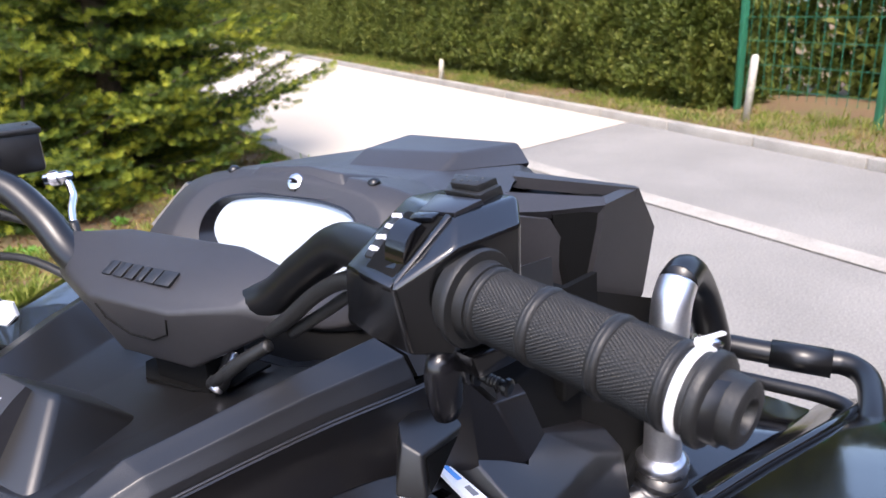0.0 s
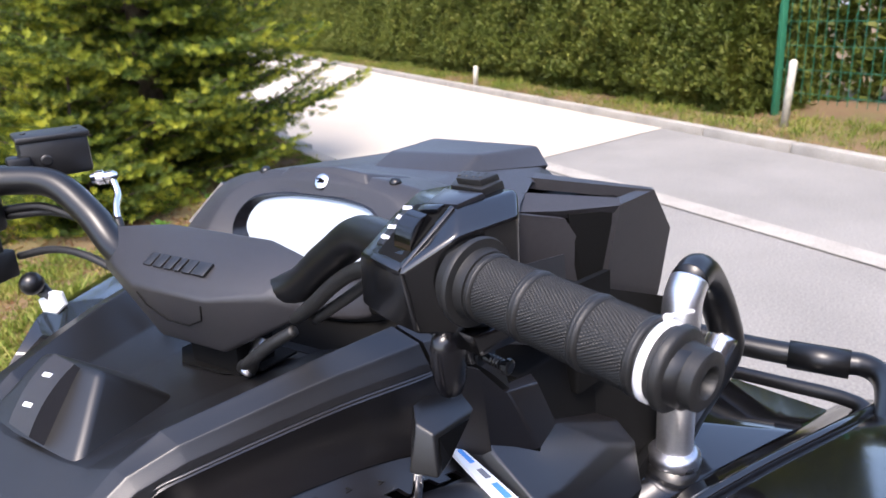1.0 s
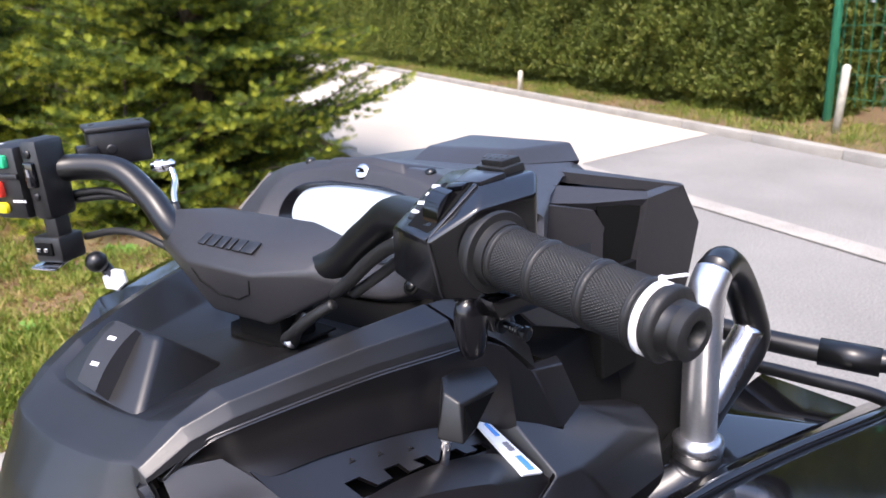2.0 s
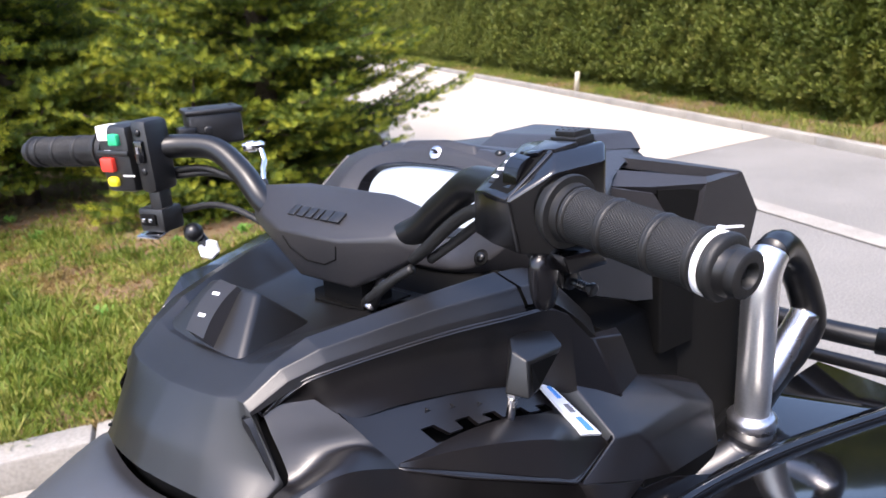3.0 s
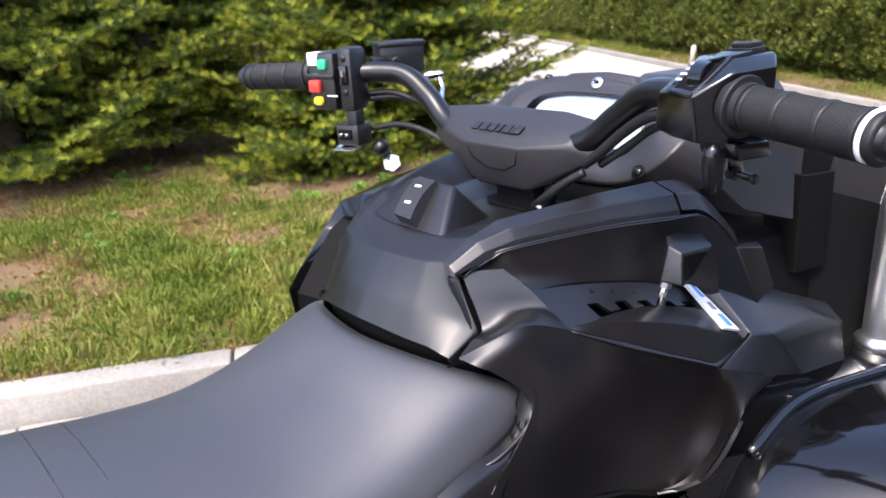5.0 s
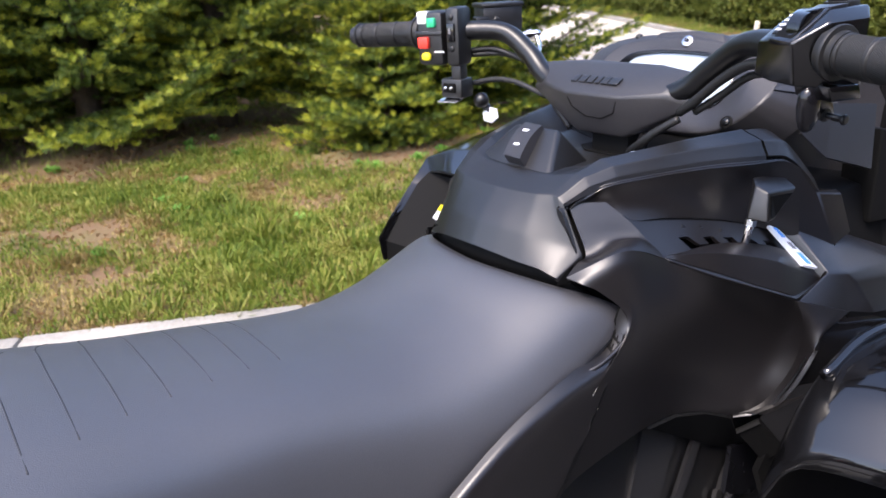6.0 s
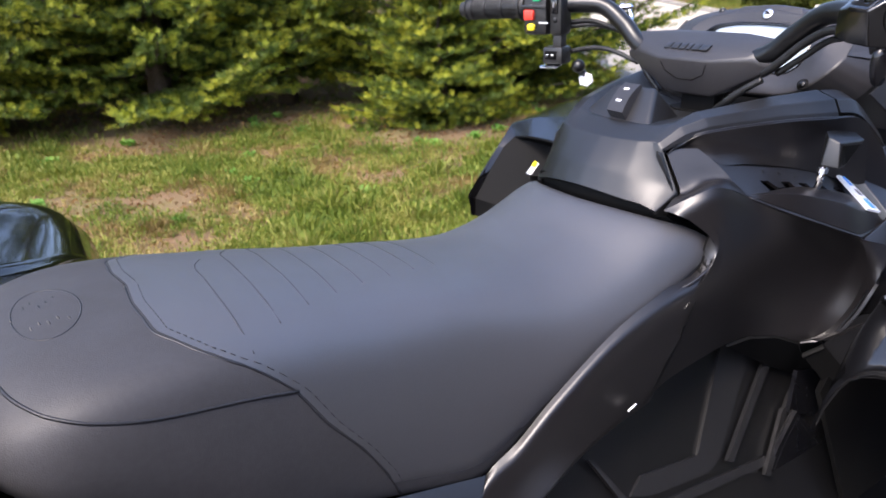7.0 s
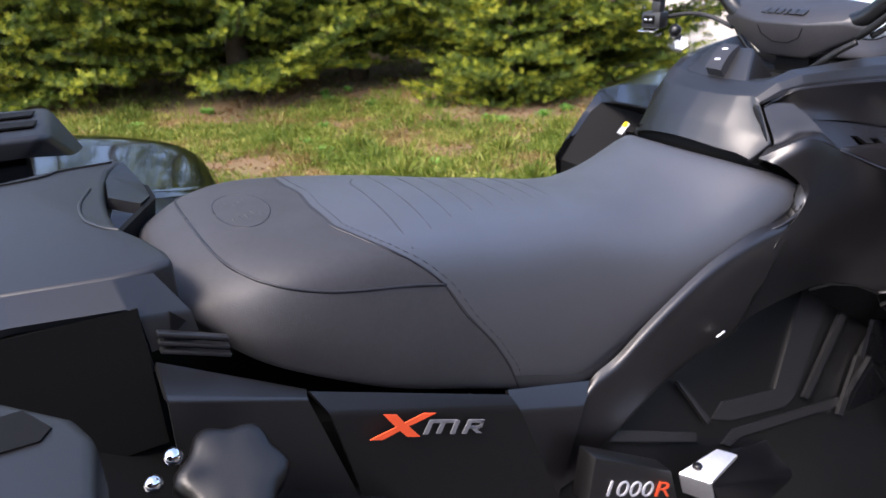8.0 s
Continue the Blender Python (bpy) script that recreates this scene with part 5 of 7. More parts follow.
# ---- front cowl with its raised radiator housing
COWL = [(0.300, 0.19, 1.118), (0.385, 0.20, 1.128), (0.46, 0.17, 1.120), (0.315, 0.055, 1.142), (0.40, 0.06, 1.140), (0.50, 0.075, 1.136),
        (0.315, -0.055, 1.142), (0.40, -0.06, 1.138), (0.50, -0.105, 1.128), (0.300, -0.17, 1.118), (0.37, -0.14, 1.118), (0.44, -0.12, 1.122),
        (0.26, 0.215, 1.08), (0.26, -0.19, 1.08), (0.56, 0.18, 1.08), (0.58, 0.0, 1.09), (0.56, -0.12, 1.08)]
polys("front_cowl", COWL, [(0, 1, 4, 3), (1, 2, 5, 4), (3, 4, 7, 6), (4, 5, 8, 7), (6, 7, 10, 9), (7, 8, 11, 10), (12, 1, 0), (9, 10, 13), (2, 14, 15, 5), (5, 15, 16, 8), (8, 16, 11)], M_COWL, atv, "angular matte black front cowl", 0.006, 0.01)
polys("cowl_ridge", [(0.385, 0.05, 1.140), (0.395, -0.06, 1.138), (0.420, 0.05, 1.151), (0.430, -0.065, 1.151), (0.52, 0.055, 1.147), (0.53, -0.085, 1.142), (0.50, 0.080, 1.133), (0.50, -0.112, 1.127)],
      [(0, 1, 3, 2), (2, 3, 5, 4), (0, 2, 4, 6), (1, 7, 5, 3)], M_COWL, atv, "", 0.005, 0.006)


def side_block(s):
    """The shroud on one flank of the radiator housing: a tall facetted duct, black sheets shading its slot and top."""
    top = empty("radiator_shroud")
    top.parent = atv
    y = lambda v: v * s
    polys("outer_face", [(0.445, y(0.215), 1.104), (0.527, y(0.226), 1.101), (0.546, y(0.240), 1.054), (0.515, y(0.238), 0.985), (0.430, y(0.205), 0.93), (0.432, y(0.205), 1.02),
                         (0.52, y(0.20), 0.90)], [(0, 1, 2, 3, 5), (5, 3, 6, 4)], M_COWL, top, "", 0.005, 0.008)
    polys("rear_ridge", [(0.350, y(0.085), 1.126), (0.375, y(0.095), 1.127), (0.462, y(0.208), 1.107), (0.445, y(0.215), 1.104), (0.405, y(0.168), 1.104), (0.345, y(0.11), 1.113)], [(0, 1, 2, 3, 4, 5)], M_COWL, top, "", 0.002, 0.01)
    polys("front_ridge", [(0.43, y(0.09), 1.130), (0.46, y(0.10), 1.128), (0.540, y(0.220), 1.100), (0.520, y(0.226), 1.103)], [(0, 1, 2, 3)], M_COWL, top, "", 0.002, 0.012)
    polys("end_ridge", [(0.448, y(0.2155), 1.1045), (0.527, y(0.226), 1.1015), (0.530, y(0.214), 1.1025), (0.455, y(0.203), 1.1065)], [(0, 1, 2, 3)], M_COWL, top, "", 0.0, 0.012)
    # near-black sheets put shade into the top recess and the slot
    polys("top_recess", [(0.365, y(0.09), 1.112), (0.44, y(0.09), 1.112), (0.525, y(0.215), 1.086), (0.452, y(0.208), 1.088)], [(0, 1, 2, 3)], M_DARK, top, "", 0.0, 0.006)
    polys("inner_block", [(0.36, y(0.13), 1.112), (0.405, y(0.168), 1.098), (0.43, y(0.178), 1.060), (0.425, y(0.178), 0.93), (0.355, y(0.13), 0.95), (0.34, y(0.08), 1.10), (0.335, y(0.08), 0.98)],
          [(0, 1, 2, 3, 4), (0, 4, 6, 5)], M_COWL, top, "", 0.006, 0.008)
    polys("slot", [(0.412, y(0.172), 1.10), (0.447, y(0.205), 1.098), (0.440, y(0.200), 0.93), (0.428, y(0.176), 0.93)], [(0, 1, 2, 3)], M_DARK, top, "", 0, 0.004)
    polys("cross_rib", [(0.420, y(0.176), 1.005), (0.440, y(0.202), 1.000), (0.436, y(0.202), 0.975), (0.420, y(0.176), 0.98)], [(0, 1, 2, 3)], M_COWL, top, "", 0, 0.006)
    return top


side_block(-1)
side_block(1)
part("radiator_core", box_bm((0.10, 0.40, 0.22), (0.49, 0, 0.99)), M_DARK, atv, bevel=0.01)
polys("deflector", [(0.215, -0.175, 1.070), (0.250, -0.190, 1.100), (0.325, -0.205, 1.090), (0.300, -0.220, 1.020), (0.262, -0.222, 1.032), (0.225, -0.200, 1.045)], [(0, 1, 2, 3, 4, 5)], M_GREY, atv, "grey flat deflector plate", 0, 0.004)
# three near-black sheets added to fill the dark space behind the shroud
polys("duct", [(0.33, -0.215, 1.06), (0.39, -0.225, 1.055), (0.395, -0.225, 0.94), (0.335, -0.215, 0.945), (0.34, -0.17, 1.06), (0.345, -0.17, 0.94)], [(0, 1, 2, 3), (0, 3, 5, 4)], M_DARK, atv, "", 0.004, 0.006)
polys("inner_dark_fill", [(0.25, -0.195, 1.0), (0.42, -0.20, 0.98), (0.43, -0.225, 0.86), (0.29, -0.205, 0.93), (0.26, -0.05, 1.01), (0.42, -0.05, 1.0)], [(0, 1, 2, 3), (0, 4, 5, 1)], M_DARK, atv, "", 0.004, 0.006)
polys("side_dark_fill", [(0.40, -0.19, 1.03), (0.475, -0.255, 1.0), (0.475, -0.285, 0.83), (0.36, -0.25, 0.84), (0.36, -0.19, 0.90)], [(0, 1, 2, 3, 4)], M_DARK, atv, "", 0, 0.006)

# ---- right flank: upper wall, shift gate, leg shield
WALL_T = [(-0.064, -0.0868, 1.0310), (-0.050, -0.0920, 1.0410), (-0.036, -0.1000, 1.0490), (-0.018, -0.1115, 1.053), (0.030, -0.130, 1.055), (0.080, -0.149, 1.0555), (0.130, -0.168, 1.053), (0.166, -0.182, 1.051), (0.188, -0.190, 1.039), (0.218, -0.201, 1.006), (0.250, -0.212, 1.000)]
WALL_B = [(-0.0635, -0.0850, 1.0270), (-0.048, -0.0900, 1.0260), (-0.030, -0.1000, 1.0220), (-0.013, -0.1200, 1.0110), (0.028, -0.1288, 1.0060), (0.060, -0.1345, 1.0000), (0.110, -0.1452, 0.9890), (0.158, -0.1610, 0.9740), (0.200, -0.192, 0.956), (0.241, -0.217, 0.942), (0.272, -0.219, 0.950)]
rows = [[Vector(a).lerp(Vector(b), t) + Vector((0, (0.006 if k < 7 else 0) * math.sin(math.pi * t), 0)) for t in (0, 0.12, 0.4, 0.7, 0.93, 1)] for k, (a, b) in enumerate(zip(WALL_T, WALL_B))]
shell("side_panel", smooth_rows(rows[:9], 3, 3), 0.004, M_SIDE, atv, "charcoal satin side panel round the gear gate")
part("panel_lip", tube_bm([Vector(p) + Vector((0, -0.001, -0.0005)) for p in WALL_T[:8]], 0.0013, 8), M_SIDE, atv, smooth=True)
polys("step_block", [WALL_T[8], WALL_T[9], WALL_T[10], WALL_B[8], WALL_B[9], WALL_B[10], (0.262, -0.200, 1.000), (0.225, -0.190, 1.004)], [(0, 1, 4, 3), (1, 2, 5, 4), (1, 7, 6, 2)], M_SIDE, atv, "", 0.003, 0.005)
# flat near-black sheet as the shade inside the step
polys("step_recess", [(0.218, -0.199, 1.004), (0.248, -0.210, 0.999), (0.255, -0.196, 1.000), (0.226, -0.188, 1.005)], [(0, 1, 2, 3)], M_DARK, atv, "", 0, 0.002)
# another added dark strip, shade for the groove above the side panel
part("gap_shade", net_bm([spline([Vector(p) + Vector((0, 0.009, 0.000)) for p in WALL_T[:8]], 3), spline([Vector(p) + Vector((0.002, 0.007, -0.014)) for p in WALL_T[:8]], 3)]), M_DARK, atv, smooth=True)
# flat facet that turns the side panel round to the saddle, folded over into the leg shield
FOLD_LINE = [(-0.1019, -0.1170, 0.9749), (-0.0861, -0.1350, 0.9887), (-0.0655, -0.1500, 0.9995), (-0.0415, -0.1560, 0.9967), (-0.0050, -0.1606, 0.9793)]


def across(a, b):
    return [Vector(a).lerp(Vector(b), t) for t in (0, 0.25, 0.5, 0.75, 1)]


CORNER = [
    [(-0.0637, -0.0860, 1.0305), (-0.0568, -0.0897, 1.0322), (-0.0498, -0.0933, 1.0336), (-0.0410, -0.0995, 1.0335), (-0.0320, -0.1057, 1.0329)],
    across((-0.0649, -0.0943, 1.0170), (-0.0205, -0.1245, 1.0160)),
    across((-0.0658, -0.1050, 1.0002), (-0.0135, -0.1395, 1.0005)),
    [(-0.0690, -0.1130, 0.9872), (-0.0618, -0.1210, 0.9893), (-0.0457, -0.1330, 0.9991), (-0.0291, -0.1425, 1.0023), (-0.0104, -0.1470, 0.9927)],
    [(-0.0824, -0.1135, 0.9834), (-0.0807, -0.1300, 0.9898), (-0.0591, -0.1445, 1.0010), (-0.0360, -0.1515, 0.9991), (-0.0091, -0.1540, 0.9880)],
    FOLD_LINE]
CORNER = [[Vector(p) for p in r] for r in CORNER]
shell("corner_piece", smooth_rows(CORNER, 4, 4), 0.004, M_SIDE, atv, "bevelled corner of the side panel beside the saddle")
# near-black skin behind the facet's edge, shade for its groove
part("corner_shade", net_bm([[r[0] + Vector((-0.012, 0.003, -0.006)) for r in CORNER], [r[0] + Vector((0.012, 0.004, -0.010)) for r in CORNER]]), M_DARK, atv)
DN = ((Vector((0.178, -0.171, 0.965)) - Vector((0.003, -0.163, 0.976))).cross(Vector((0.136, -0.241, 0.900)) - Vector((0.003, -0.163, 0.976)))).normalized()
if DN.z < 0:
    DN = -DN


def on_deck(x, y, lift=0.0):
    p0 = Vector((0.003, -0.163, 0.976))
    z = p0.z - (DN.x * (x - p0.x) + DN.y * (y - p0.y)) / DN.z
    return Vector((x, y, z)) + DN * lift


DECK = [(-0.020, -0.117), (0.010, -0.119), (0.034, -0.1235), (0.060, -0.131), (0.112, -0.148), (0.167, -0.1660), (0.199, -0.188), (0.199, -0.2255), (0.137, -0.2295), (0.094, -0.2095), (0.046, -0.187), (-0.005, -0.1605)]
GATE = [(0.033, -0.1488), (0.0465, -0.1507), (0.0553, -0.1601), (0.0695, -0.1622), (0.0675, -0.1555), (0.0823, -0.1581), (0.0859, -0.1654), (0.1011, -0.1677), (0.0953, -0.1617), (0.1094, -0.1644), (0.1132, -0.1706), (0.1267, -0.1735),
        (0.125, -0.1693), (0.1378, -0.1723), (0.1427, -0.1781), (0.1552, -0.1811), (0.1528, -0.1766), (0.1652, -0.1798), (0.169, -0.1860), (0.1389, -0.1800), (0.1126, -0.1735), (0.0859, -0.1684), (0.0595, -0.1645), (0.0384, -0.1606)]


def plate_with_hole(name, outer, hole, material, parent, label):
    """A flat plate with a real opening, on the deck's plane."""
    bm = bmesh.new()
    edges = []
    for loop in (outer, hole):
        vs = [bm.verts.new(on_deck(x, y)) for x, y in loop]
        edges += [bm.edges.new((vs[i], vs[(i + 1) % len(vs)])) for i in range(len(vs))]
    bmesh.ops.triangle_fill(bm, use_beauty=True, edges=edges, normal=DN)
    geo = bmesh.ops.extrude_face_region(bm, geom=bm.faces[:])
    bmesh.ops.translate(bm, verts=[v for v in geo["geom"] if isinstance(v, bmesh.types.BMVert)], vec=-DN * 0.004)
    bmesh.ops.recalc_face_normals(bm, faces=bm.faces)
    return part(name, bm, material, parent, label)


deck = plate_with_hole("gate_deck", DECK, GATE, M_SIDE, atv, "gear gate deck with a notched slot")
polys("slot_well", [on_deck(x, y, -0.022) for x, y in ((0.02, -0.135), (0.18, -0.165), (0.18, -0.20), (0.02, -0.175))], [(0, 1, 2, 3)], M_DARK, deck, "", 0, 0.002)
ARC = spline([(-0.0019, -0.1580, 0), (0.0233, -0.1610, 0), (0.0495, -0.1627, 0), (0.0760, -0.1662, 0), (0.1109, -0.1728, 0), (0.1476, -0.1834, 0), (0.1709, -0.1940, 0), (0.1858, -0.2054, 0), (0.1960, -0.2152, 0), (0.1985, -0.2243, 0)], 3)
FOLD = spline([(-0.0019, -0.1582, 0), (0.0162, -0.1637, 0), (0.0354, -0.1692, 0), (0.0538, -0.1754, 0), (0.0806, -0.1832, 0), (0.1078, -0.1921, 0), (0.1316, -0.2009, 0), (0.1558, -0.2086, 0), (0.1757, -0.2161, 0), (0.1980, -0.2249, 0)], 3)
EDGE = spline([(-0.0042, -0.1594, 0), (0.0144, -0.1683, 0), (0.0335, -0.1773, 0), (0.0530, -0.1864, 0), (0.0749, -0.1974, 0), (0.0976, -0.2086, 0), (0.1196, -0.2186, 0), (0.1368, -0.2263, 0), (0.1629, -0.2265, 0), (0.1978, -0.2258, 0)], 3)
swell = []
for k, (a, b, c) in enumerate(zip(ARC, FOLD, EDGE)):
    t = k / (len(ARC) - 1)
    h = 0.016 * min(1, 3 * t) * min(1, 3 * (1 - t)) + 0.0008
    mid, off = a.lerp(b, 0.5), b.lerp(c, 0.10)
    swell.append([on_deck(a.x, a.y, -0.002), on_deck(a.x, a.y, h * 0.36), on_deck(*a.lerp(b, 0.08).xy, h * 0.44), on_deck(mid.x, mid.y, h * 0.74), on_deck(b.x, b.y, h), on_deck(off.x, off.y, h * 0.93), on_deck(c.x, c.y, 0.001), on_deck(c.x, c.y, -0.004)])
sw = part("deck_swell", net_bm(swell), M_SIDE, deck, smooth=True)
sw.data.set_sharp_from_angle(angle=radians(35))
part("deck_rim", tube_bm([on_deck(-0.007, -0.158, -0.002), on_deck(0.002, -0.1640, 0.0), on_deck(0.046, -0.1873, 0.0002), on_deck(0.094, -0.2097, 0.0002), on_deck(0.1345, -0.2288, 0.0002), on_deck(0.1395, -0.2290, 0.0002), on_deck(0.168, -0.2272, 0.0002), on_deck(0.197, -0.2250, 0.0002), on_deck(0.199, -0.205, 0.0002)], 0.0015, 8, smooth_path=False), M_SIDE, deck, smooth=True)
for x, y in ((0.050, -0.1425), (0.074, -0.1485), (0.100, -0.1565)):
    part("gear_mark", box_bm((0.006, 0.0012, 0.0006), on_deck(x, y, 0.0003), (0, 12, 0)), M_GREY, deck)
    part("gear_mark", box_bm((0.0012, 0.006, 0.0006), on_deck(x, y + 0.002, 0.0003), (0, 12, 0)), M_GREY, deck)
ST = [(0.1664, -0.1712, 0.9704), (0.1776, -0.1735, 0.9679), (0.1856, -0.2227, 0.9284), (0.1655, -0.2155, 0.9357)]
stick = slab("warning_sticker", [Vector(p) + DN * 0.003 for p in ST][::-1], 0.0012, 0.002, M_WHITE, deck, "white sticker with blue bars", 0.0)
sv = [Vector(p) for p in ST]
sn = (sv[1] - sv[0]).cross(sv[3] - sv[0]).normalized()
sn = sn if sn.z > 0 else -sn
for t0, t1, mtl in ((0.06, 0.30, M_BLUE), (0.42, 0.58, M_GREYPRINT), (0.68, 0.94, M_BLUE)):
    q = [sv[0].lerp(sv[3], t0).lerp(sv[1].lerp(sv[2], t0), 0.42), sv[0].lerp(sv[3], t0).lerp(sv[1].lerp(sv[2], t0), 0.74), sv[0].lerp(sv[3], t1).lerp(sv[1].lerp(sv[2], t1), 0.74), sv[0].lerp(sv[3], t1).lerp(sv[1].lerp(sv[2], t1), 0.42)]
    polys("print_bar", [p + sn * 0.0052 for p in q], [(0, 1, 2, 3)], mtl, stick, "", 0, 0.0008)
# gear lever
shift = empty("gear_lever")
shift.parent = atv
part("shaft", tube_bm([(0.112, -0.178, 0.966), (0.118, -0.181, 1.000)], 0.0042, 10), M_CHROME, shift, smooth=True)
part("nut", lathe_bm([(0, 0.006), (0.006, 0.006)], (0.116, -0.180, 0.988), (0.17, -0.08, 1), 6), M_METAL, shift)
kp = [(0.1198, -0.1756, 1.0402), (0.1411, -0.1724, 1.0357), (0.1627, -0.1893, 1.0336), (0.1518, -0.2078, 1.0276), (0.1059, -0.2013, 1.0311), (0.1056, -0.1868, 1.0359),
      (0.0943, -0.1867, 1.0024), (0.0999, -0.2074, 1.0009), (0.1215, -0.2026, 0.9984), (0.1178, -0.1790, 0.9946)]
kf = [(0, 1, 2, 3, 4, 5), (5, 4, 7, 6), (4, 3, 8, 7), (0, 5, 6, 9), (2, 1, 9, 8), (3, 2, 8), (1, 0, 9), (6, 7, 8, 9)]
knob = solid("knob", kp, kf, M_PLASTIC, shift, "faceted black gear knob", 0.0022, segs=3)
kc = [Vector(kp[q]) for q in (4, 3, 8, 7)]
km = sum(kc, Vector()) / 4
kn = (kc[1] - kc[0]).cross(kc[3] - kc[0]).normalized()
kn = kn if kn.y < 0 else -kn
# recess drawn as a near-black sheet just proud of the knob
polys("knob_recess", [km + (q - km) * 0.72 + kn * 0.0006 for q in kc], [(0, 1, 2, 3)], M_DARK, knob, "", 0, 0.0004)

# shelf ahead of the gate
SHELF = {"deck_top": on_deck(0.178, -0.174, -0.001), "deck_end": on_deck(0.2005, -0.2262, -0.001), "deck_corner": on_deck(0.1385, -0.2312, -0.001),
         "foot": (0.197, -0.187, 0.9675), "notch": (0.2386, -0.2185, 0.9412), "ridge_start": (0.2868, -0.211, 0.9401), "ridge_far": (0.3678, -0.243, 0.9052), "ridge_end": (0.3602, -0.261, 0.8918),
         "crease_start": (0.1935, -0.2335, 0.9268), "crease": (0.2198, -0.243, 0.9208), "crease_end": (0.3167, -0.251, 0.9111), "fold": (0.229, -0.2515, 0.9085), "fold_end": (0.3511, -0.265, 0.8905),
         "rim_end": (0.3455, -0.276, 0.852), "rim": (0.252, -0.266, 0.868), "rim_start": (0.212, -0.256, 0.880), "tip": (0.405, -0.240, 0.855), "inner": (0.380, -0.195, 0.900), "inner_start": (0.305, -0.175, 0.930)}
SHELF_FACES = (("deck_top", "foot", "crease_start", "deck_end"), ("foot", "notch", "crease", "crease_start"), ("notch", "ridge_start", "crease_end", "crease"), ("ridge_start", "ridge_end", "crease_end"),
               ("ridge_start", "ridge_far", "ridge_end"), ("crease", "crease_end", "fold_end", "fold"), ("crease_end", "ridge_end", "fold_end"), ("fold", "fold_end", "rim_end", "rim"), ("crease", "fold", "rim", "rim_start"),
               ("crease_start", "crease", "rim_start", "deck_corner"), ("deck_end", "crease_start", "deck_corner"), ("ridge_far", "tip", "rim_end", "fold_end", "ridge_end"), ("ridge_start", "inner_start", "inner", "ridge_far"))
# near-black fill added for the dark space below the shelf
polys("shelf_dark_fill", [SHELF["rim_start"], SHELF["rim"], SHELF["rim_end"], SHELF["tip"], (0.405, -0.250, 0.78), (0.335, -0.262, 0.78), (0.245, -0.252, 0.79), (0.205, -0.245, 0.80)], [(0, 1, 6, 7), (1, 2, 5, 6), (2, 3, 4, 5)], M_DARK, atv, "", 0, 0.004)
corner_of = {k: n for n, k in enumerate(SHELF)}
polys("front_shelf", list(SHELF.values()), [tuple(corner_of[k] for k in f) for f in SHELF_FACES], M_SIDE, atv, "moulded charcoal shelf ahead of the gear gate", 0.003, 0.004)

# leg shield sweeping back under the saddle
def row7(p):
    """Seven points evenly spread along a row."""
    q = spline([Vector(v) for v in p], 6)
    return [q[round(k * (len(q) - 1) / 6)] for k in range(7)]


LEG = [[Vector(p) for p in r] for r in (
    [on_deck(0.1375, -0.2312, -0.001), (0.149, -0.2345, 0.880), (0.158, -0.230, 0.840), (0.155, -0.222, 0.807), (0.143, -0.212, 0.780), (0.127, -0.201, 0.764), (0.107, -0.186, 0.756)],
    [on_deck(0.121, -0.2240, -0.001), (0.146, -0.217, 0.873), (0.155, -0.207, 0.836), (0.144, -0.198, 0.809), (0.122, -0.190, 0.789), (0.097, -0.182, 0.777), (0.068, -0.174, 0.774)],
    [on_deck(0.077, -0.2032, -0.001), (0.101, -0.194, 0.903), (0.109, -0.186, 0.869), (0.099, -0.179, 0.840), (0.080, -0.173, 0.813), (0.055, -0.168, 0.796), (0.027, -0.163, 0.783)],
    [on_deck(0.030, -0.1806, -0.001), (0.037, -0.178, 0.932), (0.037, -0.174, 0.901), (0.025, -0.170, 0.871), (0.009, -0.167, 0.843), (-0.002, -0.164, 0.812), (-0.015, -0.160, 0.786)],
    [FOLD_LINE[4], (-0.008, -0.166, 0.960), (-0.014, -0.168, 0.925), (-0.028, -0.168, 0.892), (-0.046, -0.168, 0.860), (-0.062, -0.166, 0.826), (-0.073, -0.160, 0.784)],
    [FOLD_LINE[3], (-0.0480, -0.1605, 0.9800), (-0.0398, -0.1655, 0.9450), (-0.048, -0.168, 0.899), (-0.078, -0.169, 0.869), (-0.107, -0.167, 0.836), (-0.126, -0.160, 0.779)],
    [FOLD_LINE[2], (-0.0700, -0.1550, 0.9820), (-0.0505, -0.1632, 0.9470), (-0.059, -0.167, 0.910), (-0.095, -0.170, 0.880), (-0.128, -0.168, 0.841), (-0.150, -0.160, 0.772)],
    [FOLD_LINE[1], (-0.0850, -0.1465, 0.9770), (-0.0585, -0.1620, 0.9490), (-0.0615, -0.1672, 0.921), (-0.104, -0.170, 0.888), (-0.142, -0.169, 0.845), (-0.162, -0.160, 0.769)],
    [FOLD_LINE[0], (-0.0970, -0.1380, 0.9715), (-0.0640, -0.1590, 0.9490), (-0.0615, -0.1660, 0.9250), (-0.108, -0.170, 0.890), (-0.148, -0.170, 0.848), (-0.168, -0.160, 0.767)])]
